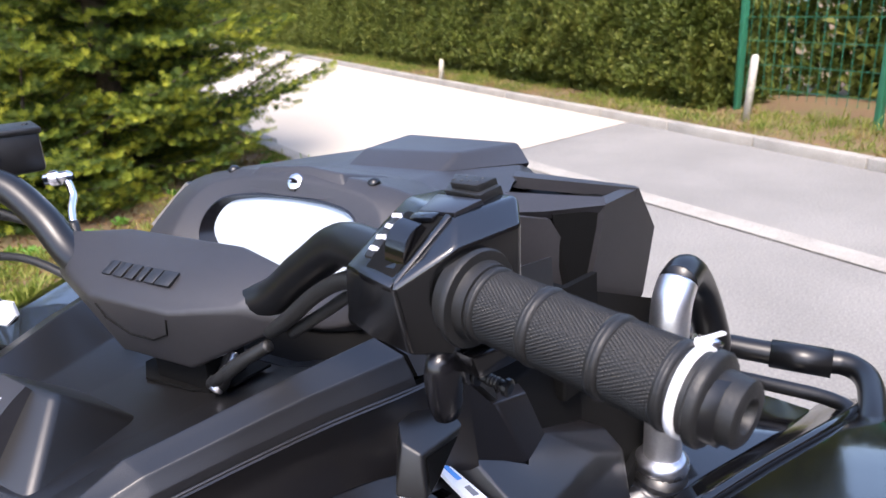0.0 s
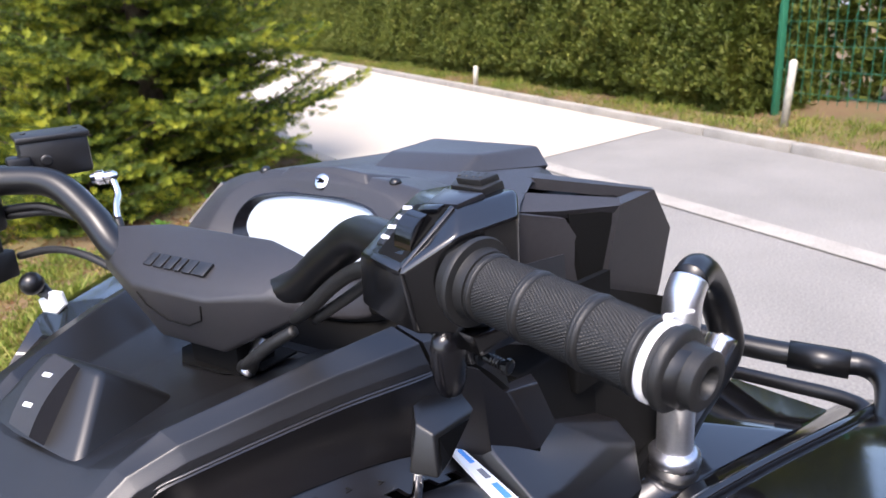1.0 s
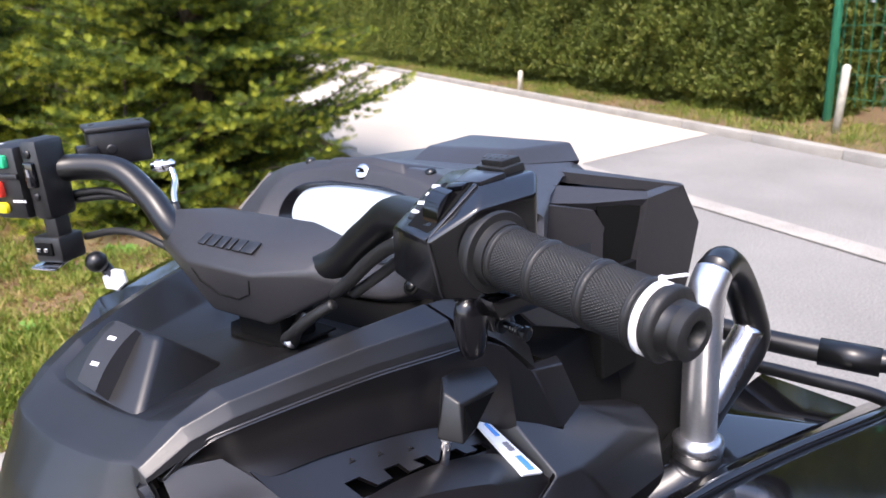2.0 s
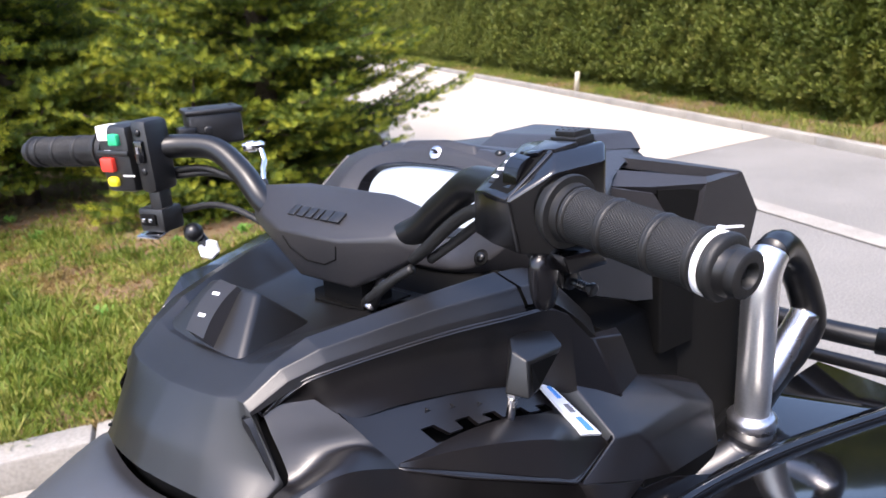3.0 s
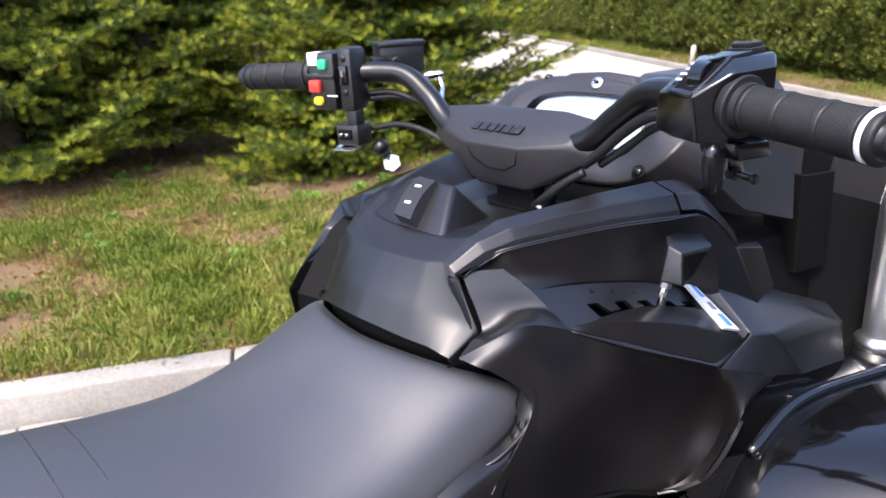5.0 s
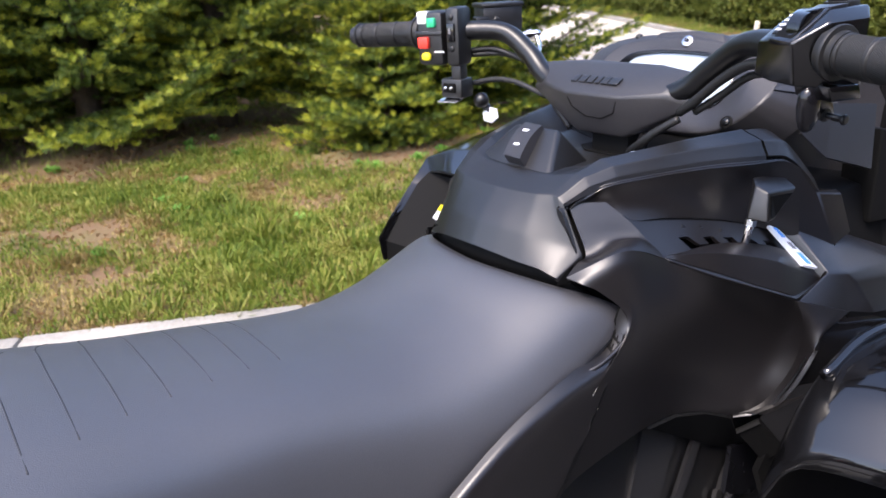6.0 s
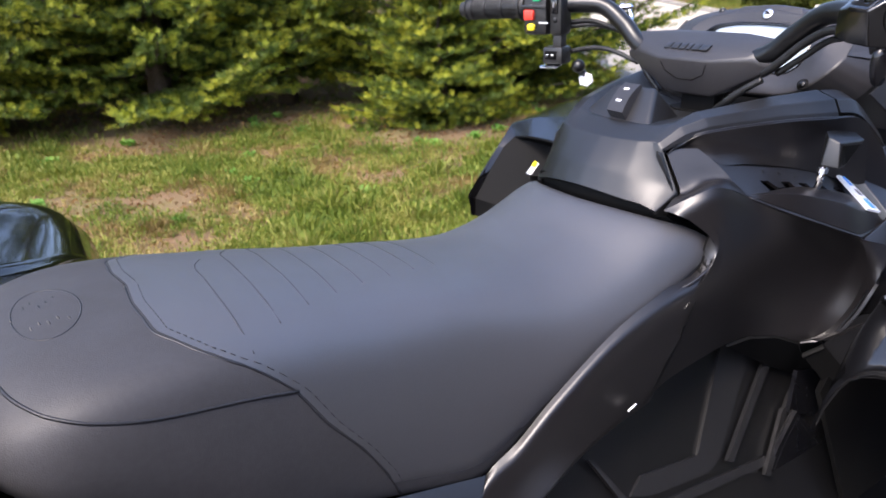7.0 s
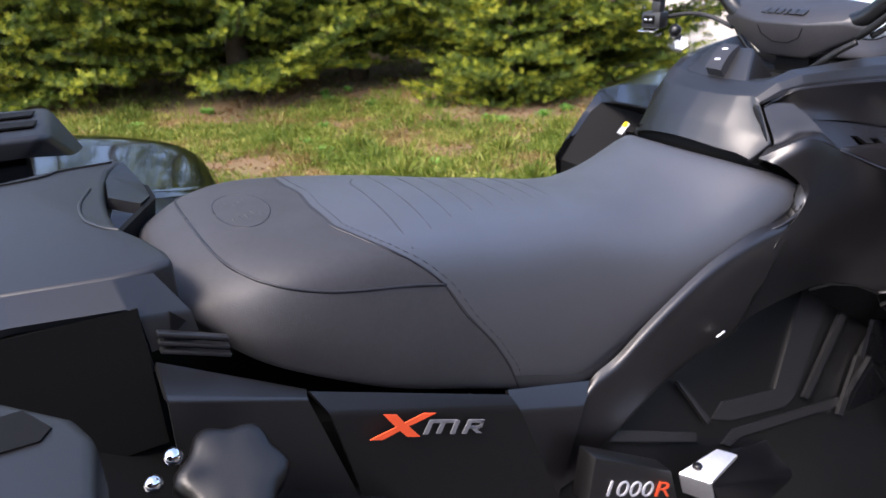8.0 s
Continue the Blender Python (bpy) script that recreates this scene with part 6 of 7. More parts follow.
TAIL = [row7(LEG[8][2:])] + [row7(r) for r in (
    [(-0.078, -0.148, 0.906), (-0.090, -0.168, 0.897), (-0.110, -0.1695, 0.868), (-0.130, -0.1702, 0.830), (-0.160, -0.1690, 0.785), (-0.1695, -0.167, 0.768)],
    [(-0.150, -0.157, 0.898), (-0.162, -0.170, 0.885), (-0.180, -0.1705, 0.855), (-0.200, -0.1712, 0.815), (-0.225, -0.1705, 0.775), (-0.235, -0.168, 0.758)],
    [(-0.225, -0.157, 0.874), (-0.238, -0.1670, 0.862), (-0.255, -0.1710, 0.832), (-0.268, -0.1715, 0.795), (-0.288, -0.1705, 0.752), (-0.296, -0.168, 0.736)],
    [(-0.311, -0.157, 0.828), (-0.324, -0.1670, 0.815), (-0.336, -0.1710, 0.785), (-0.344, -0.1715, 0.750), (-0.354, -0.1705, 0.712), (-0.360, -0.168, 0.698)],
    [(-0.361, -0.157, 0.795), (-0.376, -0.1670, 0.780), (-0.388, -0.1710, 0.748), (-0.394, -0.1715, 0.715), (-0.400, -0.1705, 0.682), (-0.404, -0.168, 0.668)],
    [(-0.402, -0.157, 0.774), (-0.420, -0.1670, 0.755), (-0.432, -0.1710, 0.715), (-0.438, -0.1715, 0.675), (-0.444, -0.1705, 0.640), (-0.447, -0.168, 0.625)],
    [(-0.440, -0.157, 0.715), (-0.452, -0.1670, 0.690), (-0.460, -0.1710, 0.650), (-0.464, -0.1715, 0.610), (-0.470, -0.1705, 0.580), (-0.472, -0.168, 0.565)])]


PHANTOM = [LEG[8][k] * 2 - LEG[7][k] for k in (0, 1)] + [TAIL[1][k].lerp(TAIL[1][k + 1], t) if t else TAIL[1][k] for k, t in ((0, 0), (1, 0.5), (3, 0), (4, 0.5), (6, 0))]
LEG_NET = relax(smooth_rows([*LEG, PHANTOM], 4, 4), 6, 8)[:-4]
TAIL_ALL = smooth_rows([row7(LEG_NET[-5][8:]), row7(LEG_NET[-1][8:]), *TAIL[1:]], 4, 4)
TAIL_NET = TAIL_ALL[4:]
for side, flip in ((-1, lambda p: p), (1, mirror)):
    shield = part("leg_shield", net_bm([[flip(p) for p in (r if side < 0 else r[8:])] for r in LEG_NET]), M_SIDE, atv, "charcoal leg shield ahead of the saddle", smooth=True)
    part("shield_arm", net_bm([[flip(p) for p in r] for r in TAIL_NET]), M_SIDE, shield, "charcoal arm sweeping back beneath the saddle", smooth=True)
part("shield_backing", net_bm([[p + Vector((0, 0.0022, 0)) for p in r] for r in TAIL_ALL[:9]]), M_DARK, atv, smooth=True)
part("shield_lip", tube_bm([(-0.0600, -0.1620, 0.9290), (-0.0615, -0.1638, 0.9230), (-0.0703, -0.1650, 0.9140), (-0.0854, -0.1656, 0.9065), (-0.1080, -0.1635, 0.8985), (-0.126, -0.156, 0.8930)], 0.0022, 10), M_SIDE, atv, "rounded lip of the leg shield round the saddle's nose", smooth=True)
# rounded outer edge ahead of the shield, and the dark flange below it
BORDER = [(0.212, -0.256, 0.880), (0.164, -0.253, 0.870), (0.147, -0.247, 0.841), (0.137, -0.239, 0.811), (0.126, -0.228, 0.783), (0.121, -0.213, 0.756), (0.106, -0.195, 0.740)]
shell("shield_border", smooth_rows([[Vector(a), Vector(a).lerp(Vector(b), 0.25) + Vector((0, -0.003, 0)), Vector(a).lerp(Vector(b), 0.75) + Vector((0, -0.003, 0)), Vector(b)] for a, b in zip(LEG[0], [Vector(a).lerp(Vector(b), f) for a, b, f in zip(LEG[0], BORDER, (1, 1, 1, 1, 0.85, 0.5, 0.12))])], 3, 3), 0.004, M_SIDE, atv)
FLANGE = [(-0.015, -0.158, 0.784), (0.002, -0.150, 0.773), (0.087, -0.155, 0.717), (0.157, -0.165, 0.677), (0.195, -0.180, 0.668), (0.187, -0.200, 0.701)]
polys("shield_underside", [*FLANGE, LEG[0][6], LEG[1][6], LEG[2][6], BORDER[6], BORDER[5]], [(0, 1, 8), (1, 2, 7, 8), (2, 3, 6, 7), (3, 4, 9, 6), (4, 5, 10, 9)], M_DARK, atv, "", 0, 0.004)
polys("shield_tail", [(-0.402, -0.158, 0.776), (-0.515, -0.158, 0.806), (-0.520, -0.176, 0.790), (-0.425, -0.176, 0.758), (-0.462, -0.178, 0.640), (-0.440, -0.172, 0.700)], [(0, 1, 2, 3), (3, 2, 4, 5)], M_SIDE, atv, "", 0.004, 0.005)
polys("shield_tail", [mirror(p) for p in [(-0.402, -0.158, 0.776), (-0.515, -0.158, 0.806), (-0.520, -0.176, 0.790), (-0.425, -0.176, 0.758), (-0.462, -0.178, 0.640), (-0.440, -0.172, 0.700)]], [(0, 1, 2, 3), (3, 2, 4, 5)], M_SIDE, atv, "", 0.004, 0.005)

# ---- body behind and below the saddle
part("chassis_tub", box_bm((0.62, 0.25, 0.28), (-0.22, 0, 0.72), (0, 0, 0)), M_DARK, atv, bevel=0.02)
part("chassis_tub", box_bm((0.50, 0.26, 0.36), (0.30, 0, 0.78)), M_DARK, atv, bevel=0.02)
part("chassis_tub", box_bm((0.60, 0.28, 0.22), (-0.74, 0, 0.73), (0, 18, 0)), M_DARK, atv, bevel=0.02)


def badge_panel(s):
    y = lambda v: v * s
    pan = polys("badge_panel", [(-0.730, y(0.172), 0.893), (-0.527, y(0.178), 0.816), (-0.520, y(0.186), 0.802), (-0.462, y(0.190), 0.648), (-0.560, y(0.190), 0.62), (-0.690, y(0.186), 0.745), (-0.718, y(0.184), 0.872)],
                [(0, 1, 2, 6), (6, 2, 3, 4, 5)], M_LOWER, atv, "black side panel with an orange and grey mark", 0.004, 0.005)
    return pan


bp = badge_panel(-1)
badge_panel(1)


def on_badge(a, b):
    """a runs 0..1 forward along the mark, b 0..1 up it, on the right badge panel."""
    return MARK0 + MARK_A * a + MARK_B * b


MARK0, MARK_A, MARK_B = Vector((-0.6870, -0.1905, 0.8360)), Vector((0.1200, 0, -0.0480)), Vector((0.0030, 0, 0.0280))


def stroke(name, pts, material, parent, proud=0.0):
    polys(name, [on_badge(a, b) - Vector((0, proud, 0)) for a, b in pts], [tuple(range(len(pts)))], material, parent, "", 0, 0.0012)


stroke("orange_stroke", [(0.0, 0.0), (0.10, 0.0), (0.30, 0.48), (0.54, 1.0), (0.44, 1.0), (0.22, 0.5)], M_ORANGE, bp)
stroke("orange_stroke", [(0.10, 0.95), (0.21, 0.95), (0.30, 0.55), (0.41, 0.12), (0.30, 0.12), (0.21, 0.45)], M_ORANGE, bp, 0.0006)
for pts in ([(0.44, 0.18), (0.48, 0.18), (0.53, 0.72), (0.49, 0.72)], [(0.49, 0.60), (0.74, 0.60), (0.75, 0.72), (0.50, 0.72)], [(0.56, 0.18), (0.60, 0.18), (0.64, 0.62), (0.60, 0.62)], [(0.68, 0.18), (0.72, 0.18), (0.76, 0.70), (0.72, 0.70)],
            [(0.79, 0.18), (0.83, 0.18), (0.88, 0.72), (0.84, 0.72)], [(0.84, 0.60), (0.99, 0.60), (1.0, 0.72), (0.85, 0.72)], [(0.82, 0.36), (0.96, 0.36), (0.97, 0.47), (0.83, 0.47)], [(0.95, 0.40), (0.98, 0.40), (1.0, 0.70), (0.97, 0.70)], [(0.93, 0.18), (0.98, 0.18), (0.92, 0.38), (0.87, 0.38)]):
    stroke("grey_stroke", pts, M_GREYPRINT, bp)
polys("rear_flank", [(-0.842, -0.158, 0.954), (-0.729, -0.160, 0.888), (-0.736, -0.184, 0.895), (-0.842, -0.184, 0.935), (-0.699, -0.186, 0.77), (-0.845, -0.186, 0.80)], [(0, 1, 2, 3), (3, 2, 4, 5)], M_PLASTIC, atv, "", 0.004, 0.005)
for k in range(3):
    part("vent_rib", box_bm((0.055, 0.008, 0.0035), (-0.812, -0.160, 0.954 + 0.0075 * k), (0, 22, 0)), M_GREY, atv, bevel=0.001)

# foot well with raised ribs
FW0, FWX, FWZ = Vector((-0.20, -0.150, 0.70)), Vector((1, 0.0, 0)), Vector((0, 0.42, 0.9)).normalized()


def on_foot(a, b, lift=0.0):
    return FW0 + FWX * a + FWZ * b + Vector((0, -0.9, 0.42)) * lift


foot = polys("foot_well", [on_foot(-0.30, -0.30), on_foot(0.50, -0.30), on_foot(0.50, 0.12), on_foot(-0.30, 0.12)], [(0, 1, 2, 3)], M_BAR, atv, "dark grey foot well with raised ribs", 0, 0.005)


def foot_rib(pts):
    polys("rib", [on_foot(a, b, 0.004) for a, b in pts], [tuple(range(len(pts)))], M_GREY, foot, "", 0, 0.006)


foot_rib([(0.229, 0.070), (0.279, 0.037), (0.155, -0.074), (0.133, -0.082), (0.029, -0.066), (-0.002, -0.053), (0.022, -0.038), (0.122, -0.053)])
foot_rib([(0.300, 0.022), (0.311, 0.014), (0.175, -0.084), (0.165, -0.078)])
foot_rib([(0.003, -0.089), (0.015, -0.097), (0.036, -0.091), (0.240, -0.117), (0.243, -0.105), (0.029, -0.078)])
foot_rib([(-0.051, 0.014), (-0.044, 0.010), (-0.012, -0.050), (-0.020, -0.053)])
foot_rib([(-0.176, -0.020), (-0.165, -0.010), (-0.042, -0.057), (-0.044, -0.068)])
foot_rib([(0.371, -0.021), (0.330, -0.062), (0.303, -0.060), (0.318, -0.048)])
foot_rib([(0.309, -0.063), (0.235, -0.130), (0.226, -0.124), (0.299, -0.058)])
# footrest bracket with its lettered block
tag = prism("name_block", [(-0.4430, 0.7270), (-0.3210, 0.6530), (-0.2990, 0.5850), (-0.4510, 0.6620)], -0.219, -0.190, M_PLASTIC, atv, "black block lettered 1000R", 0.004)


def lettering(name, body, at, along, up, material, parent):
    """Words laid out from a point, filling the two given directions."""
    cu = bpy.data.curves.new(name, "FONT")
    cu.body, cu.size, cu.extrude, cu.offset = body, 1.0, 0.02, -0.006
    tmp = bpy.data.objects.new(name, cu)
    scene.collection.objects.link(tmp)
    bpy.context.view_layer.update()
    me = bpy.data.meshes.new_from_object(tmp.evaluated_get(bpy.context.evaluated_depsgraph_get()))
    bpy.data.objects.remove(tmp)
    w, h = max(v.co.x for v in me.vertices), max(v.co.y for v in me.vertices)
    for v in me.vertices:
        v.co = Vector(at) + Vector(along) * (v.co.x / w) + Vector(up) * (v.co.y / h) + Vector((0, -0.03 * v.co.z, 0))
    me.materials.clear()
    me.materials.append(material)
    ob = new(name, me)
    ob.parent = parent
    return ob


lettering("lettering", "1000", (-0.4340, -0.2200, 0.6710), (0.0790, 0, -0.0390), (0.0065, 0, 0.0185), M_PALEPRINT, tag)
lettering("lettering", "R", (-0.3526, -0.2200, 0.6308), (0.0290, 0, -0.0140), (0.0065, 0, 0.0185), M_ORANGE, tag)
for k in range(5):
    part("printed_mark", box_bm((0.012, 0.001, 0.005), (-0.428 + 0.018 * k, -0.2205, 0.661 - 0.0088 * k), (0, 26, 0)), M_GREYPRINT, tag)
polys("guard_plate", [(-0.305, -0.215, 0.640), (-0.287, -0.248, 0.640), (-0.230, -0.238, 0.650), (-0.242, -0.217, 0.650), (-0.300, -0.220, 0.612), (-0.278, -0.250, 0.606)], [(0, 1, 2, 3), (0, 4, 5, 1)], M_ALLOY, atv, "bare metal guard plate", 0.003, 0.006)
part("plate_bolt", lathe_bm([(0, 0.006), (0.003, 0.006), (0.005, 0.004)], (-0.281, -0.222, 0.643), (-0.1, -0.1, 1), 12), M_BAR, atv, smooth=True)
polys("gearbox_cover", [(-0.227, -0.228, 0.645), (-0.085, -0.190, 0.585), (-0.020, -0.205, 0.530), (-0.0100, -0.2140, 0.5090), (-0.0280, -0.2200, 0.4940), (-0.0940, -0.2260, 0.4880), (-0.2400, -0.2380, 0.5630), (-0.283, -0.2480, 0.634), (-0.138, -0.2320, 0.568)], [(0, 1, 8, 7), (1, 2, 8), (2, 3, 8), (3, 4, 8), (4, 5, 8), (5, 6, 8), (6, 7, 8)], M_SATIN, atv, "", 0.004, 0.015)
# added white tube in place of bright ground showing through a gap
part("clip_and_gap_spot", tube_bm([(-0.2190, -0.1790, 0.7835), (-0.2060, -0.1790, 0.7877)], 0.0012, 8), M_WHITE, atv, "white tube standing for bright ground seen through a gap", smooth=True)
# mud guard ahead of the foot well
guard = polys("mud_guard", [(0.093, -0.200, 0.661), (0.059, -0.200, 0.615), (0.039, -0.200, 0.568), (0.029, -0.200, 0.420), (0.320, -0.215, 0.400), (0.250, -0.205, 0.495)], [tuple(range(6))], M_SATIN, atv, "black mud guard panel ahead of the foot well", 0, 0.006)
polys("guard_edge", [(0.093, -0.201, 0.661), (0.059, -0.201, 0.615), (0.039, -0.201, 0.568), (0.029, -0.201, 0.420), (0.041, -0.2065, 0.420), (0.051, -0.2065, 0.566), (0.070, -0.2065, 0.612), (0.097, -0.2065, 0.648)], [(0, 1, 6, 7), (1, 2, 5, 6), (2, 3, 4, 5)], M_GREY, guard, "", 0.001, 0.004)
polys("guard_edge", [(0.093, -0.2015, 0.661), (0.097, -0.2070, 0.648), (0.240, -0.2110, 0.492), (0.250, -0.2060, 0.497)], [(0, 1, 2, 3)], M_GREY, guard, "", 0, 0.004)
polys("guard_post", [(0.120, -0.185, 0.704), (0.189, -0.190, 0.690), (0.210, -0.192, 0.590), (0.105, -0.190, 0.645)], [(0, 1, 2, 3)], M_SATIN, atv, "", 0, 0.006)
TRIM_OUT = [(0.300, -0.285, 0.846), (0.222, -0.280, 0.835), (0.196, -0.272, 0.806), (0.178, -0.262, 0.776), (0.160, -0.250, 0.744), (0.150, -0.235, 0.715), (0.140, -0.215, 0.690)]
shell("dark_trim", [[Vector(a) + Vector((0.003, 0.004, -0.004)), Vector(a).lerp(Vector(b), 0.5) + Vector((0, 0.003, 0)), Vector(b)] for a, b in zip(BORDER[:6], TRIM_OUT[:6])], 0.004, M_GLOSS, atv)
polys("trim_end", [BORDER[5], TRIM_OUT[5], TRIM_OUT[6], BORDER[6]], [(0, 1, 2, 3)], M_DARK, atv, "", 0, 0.003)
# added near-black panel keeps the space by the fender dark
polys("lower_dark_fill", [(0.16, -0.225, 0.76), (0.22, -0.262, 0.84), (0.36, -0.268, 0.86), (0.56, -0.27, 0.86), (0.56, -0.30, 0.55), (0.16, -0.262, 0.50), (0.13, -0.215, 0.68)], [tuple(range(7))], M_DARK, atv, "", 0, 0.008)
# ---- fenders
FEN = [
    [(0.045, -0.250, 0.68), (0.030, -0.270, 0.74), (0.035, -0.300, 0.785), (0.045, -0.38, 0.80), (0.065, -0.47, 0.795), (0.100, -0.545, 0.775), (0.105, -0.56, 0.72)],
    [(0.110, -0.252, 0.77), (0.095, -0.268, 0.82), (0.095, -0.290, 0.852), (0.105, -0.37, 0.872), (0.120, -0.46, 0.875), (0.150, -0.560, 0.862), (0.155, -0.575, 0.80)],
    [(0.200, -0.256, 0.82), (0.190, -0.270, 0.850), (0.190, -0.290, 0.870), (0.195, -0.37, 0.893), (0.205, -0.46, 0.905), (0.220, -0.575, 0.910), (0.222, -0.60, 0.86)],
    [(0.310, -0.272, 0.83), (0.300, -0.300, 0.850), (0.300, -0.322, 0.868), (0.305, -0.39, 0.888), (0.310, -0.48, 0.905), (0.320, -0.590, 0.908), (0.322, -0.62, 0.86)],
    [(0.420, -0.32, 0.835), (0.410, -0.35, 0.850), (0.410, -0.372, 0.866), (0.410, -0.43, 0.882), (0.412, -0.51, 0.893), (0.420, -0.60, 0.892), (0.422, -0.63, 0.84)],
    [(0.540, -0.38, 0.83), (0.530, -0.41, 0.845), (0.530, -0.43, 0.858), (0.530, -0.475, 0.868), (0.530, -0.54, 0.872), (0.535, -0.61, 0.862), (0.536, -0.64, 0.80)],
    [(0.680, -0.42, 0.80), (0.680, -0.44, 0.812), (0.680, -0.465, 0.82), (0.680, -0.50, 0.825), (0.680, -0.555, 0.822), (0.680, -0.61, 0.80), (0.68, -0.63, 0.75)],
]
fr = part("front_fender", thick(net_bm(smooth_rows([[Vector(p) for p in r] for r in FEN], 4, 4)), 0.005), M_GLOSS, atv, "gloss black front fender", smooth=True)
LO_RIM = [(0.104, 0.5443, 0.7473), (0.0976, 0.5439, 0.7938), (0.1296, 0.552, 0.8234), (0.2017, 0.5702, 0.878), (0.2520, 0.5840, 0.9140), (0.275, 0.543, 0.930), (0.303, 0.500, 0.934), (0.33, 0.40, 0.938)]
LI_RIM = [(0.117, 0.5420, 0.7453), (0.1175, 0.5420, 0.7828), (0.165, 0.5500, 0.832), (0.2120, 0.5600, 0.8730), (0.235, 0.5500, 0.8960), (0.230, 0.500, 0.9050), (0.225, 0.460, 0.908), (0.22, 0.38, 0.91)]
LB_RIM = [(x + 0.05, y - 0.10, z - 0.02) for x, y, z in LI_RIM]
LF_RIM = [(x + 0.16, y + 0.01 + 0.03 * (z > 0.85), z + 0.01 * (z > 0.8)) for x, y, z in LO_RIM]
k = len(LO_RIM)
left = polys("front_fender", [*LO_RIM, *LI_RIM, *LF_RIM], [(i, i + 1, k + i + 1, k + i) for i in range(k - 1)] + [(i, 2 * k + i, 2 * k + i + 1, i + 1) for i in range(k - 1)], M_GLOSS, atv, "gloss black front fender with a broad rim", 0.003, 0.004)
polys("fender_liner", [*LI_RIM, *LB_RIM], [(i, i + 1, k + i + 1, k + i) for i in range(k - 1)], M_DARK, left, "", 0, 0.004)
polys("fender_liner", LB_RIM, [tuple(range(k))], M_DARK, left, "", 0, 0.004)
part("fender_shell", thick(net_bm(smooth_rows([[Vector(mirror(p)) + Vector((0.1, 0, 0)) for p in r] for r in FEN[2:]], 4, 4)), 0.005), M_GLOSS, left, smooth=True)
part("fender_lip", tube_bm([(0.10, -0.284, 0.856), (0.19, -0.289, 0.873), (0.30, -0.322, 0.871), (0.41, -0.373, 0.869), (0.53, -0.432, 0.861), (0.66, -0.47, 0.828)], 0.006, 8), M_GLOSS, fr, smooth=True)
polys("fender_valley", [(0.205, -0.255, 0.83), (0.36, -0.262, 0.845), (0.50, -0.28, 0.84), (0.66, -0.30, 0.82), (0.66, -0.43, 0.80), (0.54, -0.385, 0.835), (0.42, -0.325, 0.838), (0.31, -0.277, 0.833)], [(0, 1, 6, 7), (1, 2, 5, 6), (2, 3, 4, 5)], M_GLOSS, fr, "", 0.006, 0.005)
lab = slab("warning_label", [(0.045, -0.43, 0.800), (0.075, -0.43, 0.836), (0.085, -0.505, 0.832), (0.058, -0.505, 0.795)], 0.004, 0.004, M_WHITE, fr, "white and orange warning label", 0.0)
slab("orange_band", [(0.062, -0.43, 0.821), (0.073, -0.43, 0.834), (0.083, -0.505, 0.830), (0.073, -0.505, 0.818)], 0.006, 0.002, M_ORANGE, lab, "", 0.0)
tab = slab("warning_label", [(0.042, 0.284, 0.906), (0.058, 0.280, 0.924), (0.064, 0.292, 0.921), (0.049, 0.297, 0.902)], 0.002, 0.004, M_WHITE, atv, "white and yellow warning label", 0.0)
slab("yellow_band", [(0.051, 0.2818, 0.9165), (0.058, 0.280, 0.924), (0.064, 0.292, 0.921), (0.058, 0.2938, 0.9135)], 0.003, 0.002, M_YELLOW, tab, "", 0.0)
REAR = [
    [(-0.600, 0.600, 0.772), (-0.605, 0.665, 0.832), (-0.615, 0.690, 0.857), (-0.630, 0.700, 0.832)],
    [(-0.640, 0.500, 0.862), (-0.650, 0.600, 0.907), (-0.660, 0.660, 0.917), (-0.665, 0.700, 0.892)],
    [(-0.720, 0.380, 0.912), (-0.730, 0.520, 0.937), (-0.735, 0.630, 0.952), (-0.740, 0.690, 0.927)],
    [(-0.830, 0.300, 0.952), (-0.835, 0.460, 0.967), (-0.840, 0.600, 0.980), (-0.840, 0.680, 0.957)],
    [(-0.960, 0.280, 0.972), (-0.960, 0.440, 0.982), (-0.960, 0.580, 0.990), (-0.960, 0.670, 0.967)],
    [(-1.150, 0.280, 0.962), (-1.150, 0.440, 0.972), (-1.150, 0.580, 0.972), (-1.150, 0.670, 0.942)],
]
part("rear_fender", thick(net_bm(smooth_rows([[Vector(p) for p in r] for r in REAR], 4, 4)), 0.005), M_GLOSS, atv, "gloss black rear fender", smooth=True)
part("fender_inner", thick(net_bm(smooth_rows([[Vector(r[0]), Vector(r[0]).lerp(Vector(q), 0.5) + Vector((0, 0, -0.015)), Vector(q)] for r, q in zip(REAR, ((-0.55, 0.19, 0.70), (-0.60, 0.17, 0.79), (-0.69, 0.15, 0.86), (-0.80, 0.135, 0.895), (-0.96, 0.13, 0.91), (-1.15, 0.13, 0.91)))], 3, 3)), 0.004), M_SATIN, atv, smooth=True)
part("rear_fender", thick(net_bm(smooth_rows([[Vector((p[0] - 0.16, -p[1], p[2] - 0.11)) for p in r] for r in REAR], 4, 4)), 0.005), M_PLASTIC, atv, "black rear fender", smooth=True)

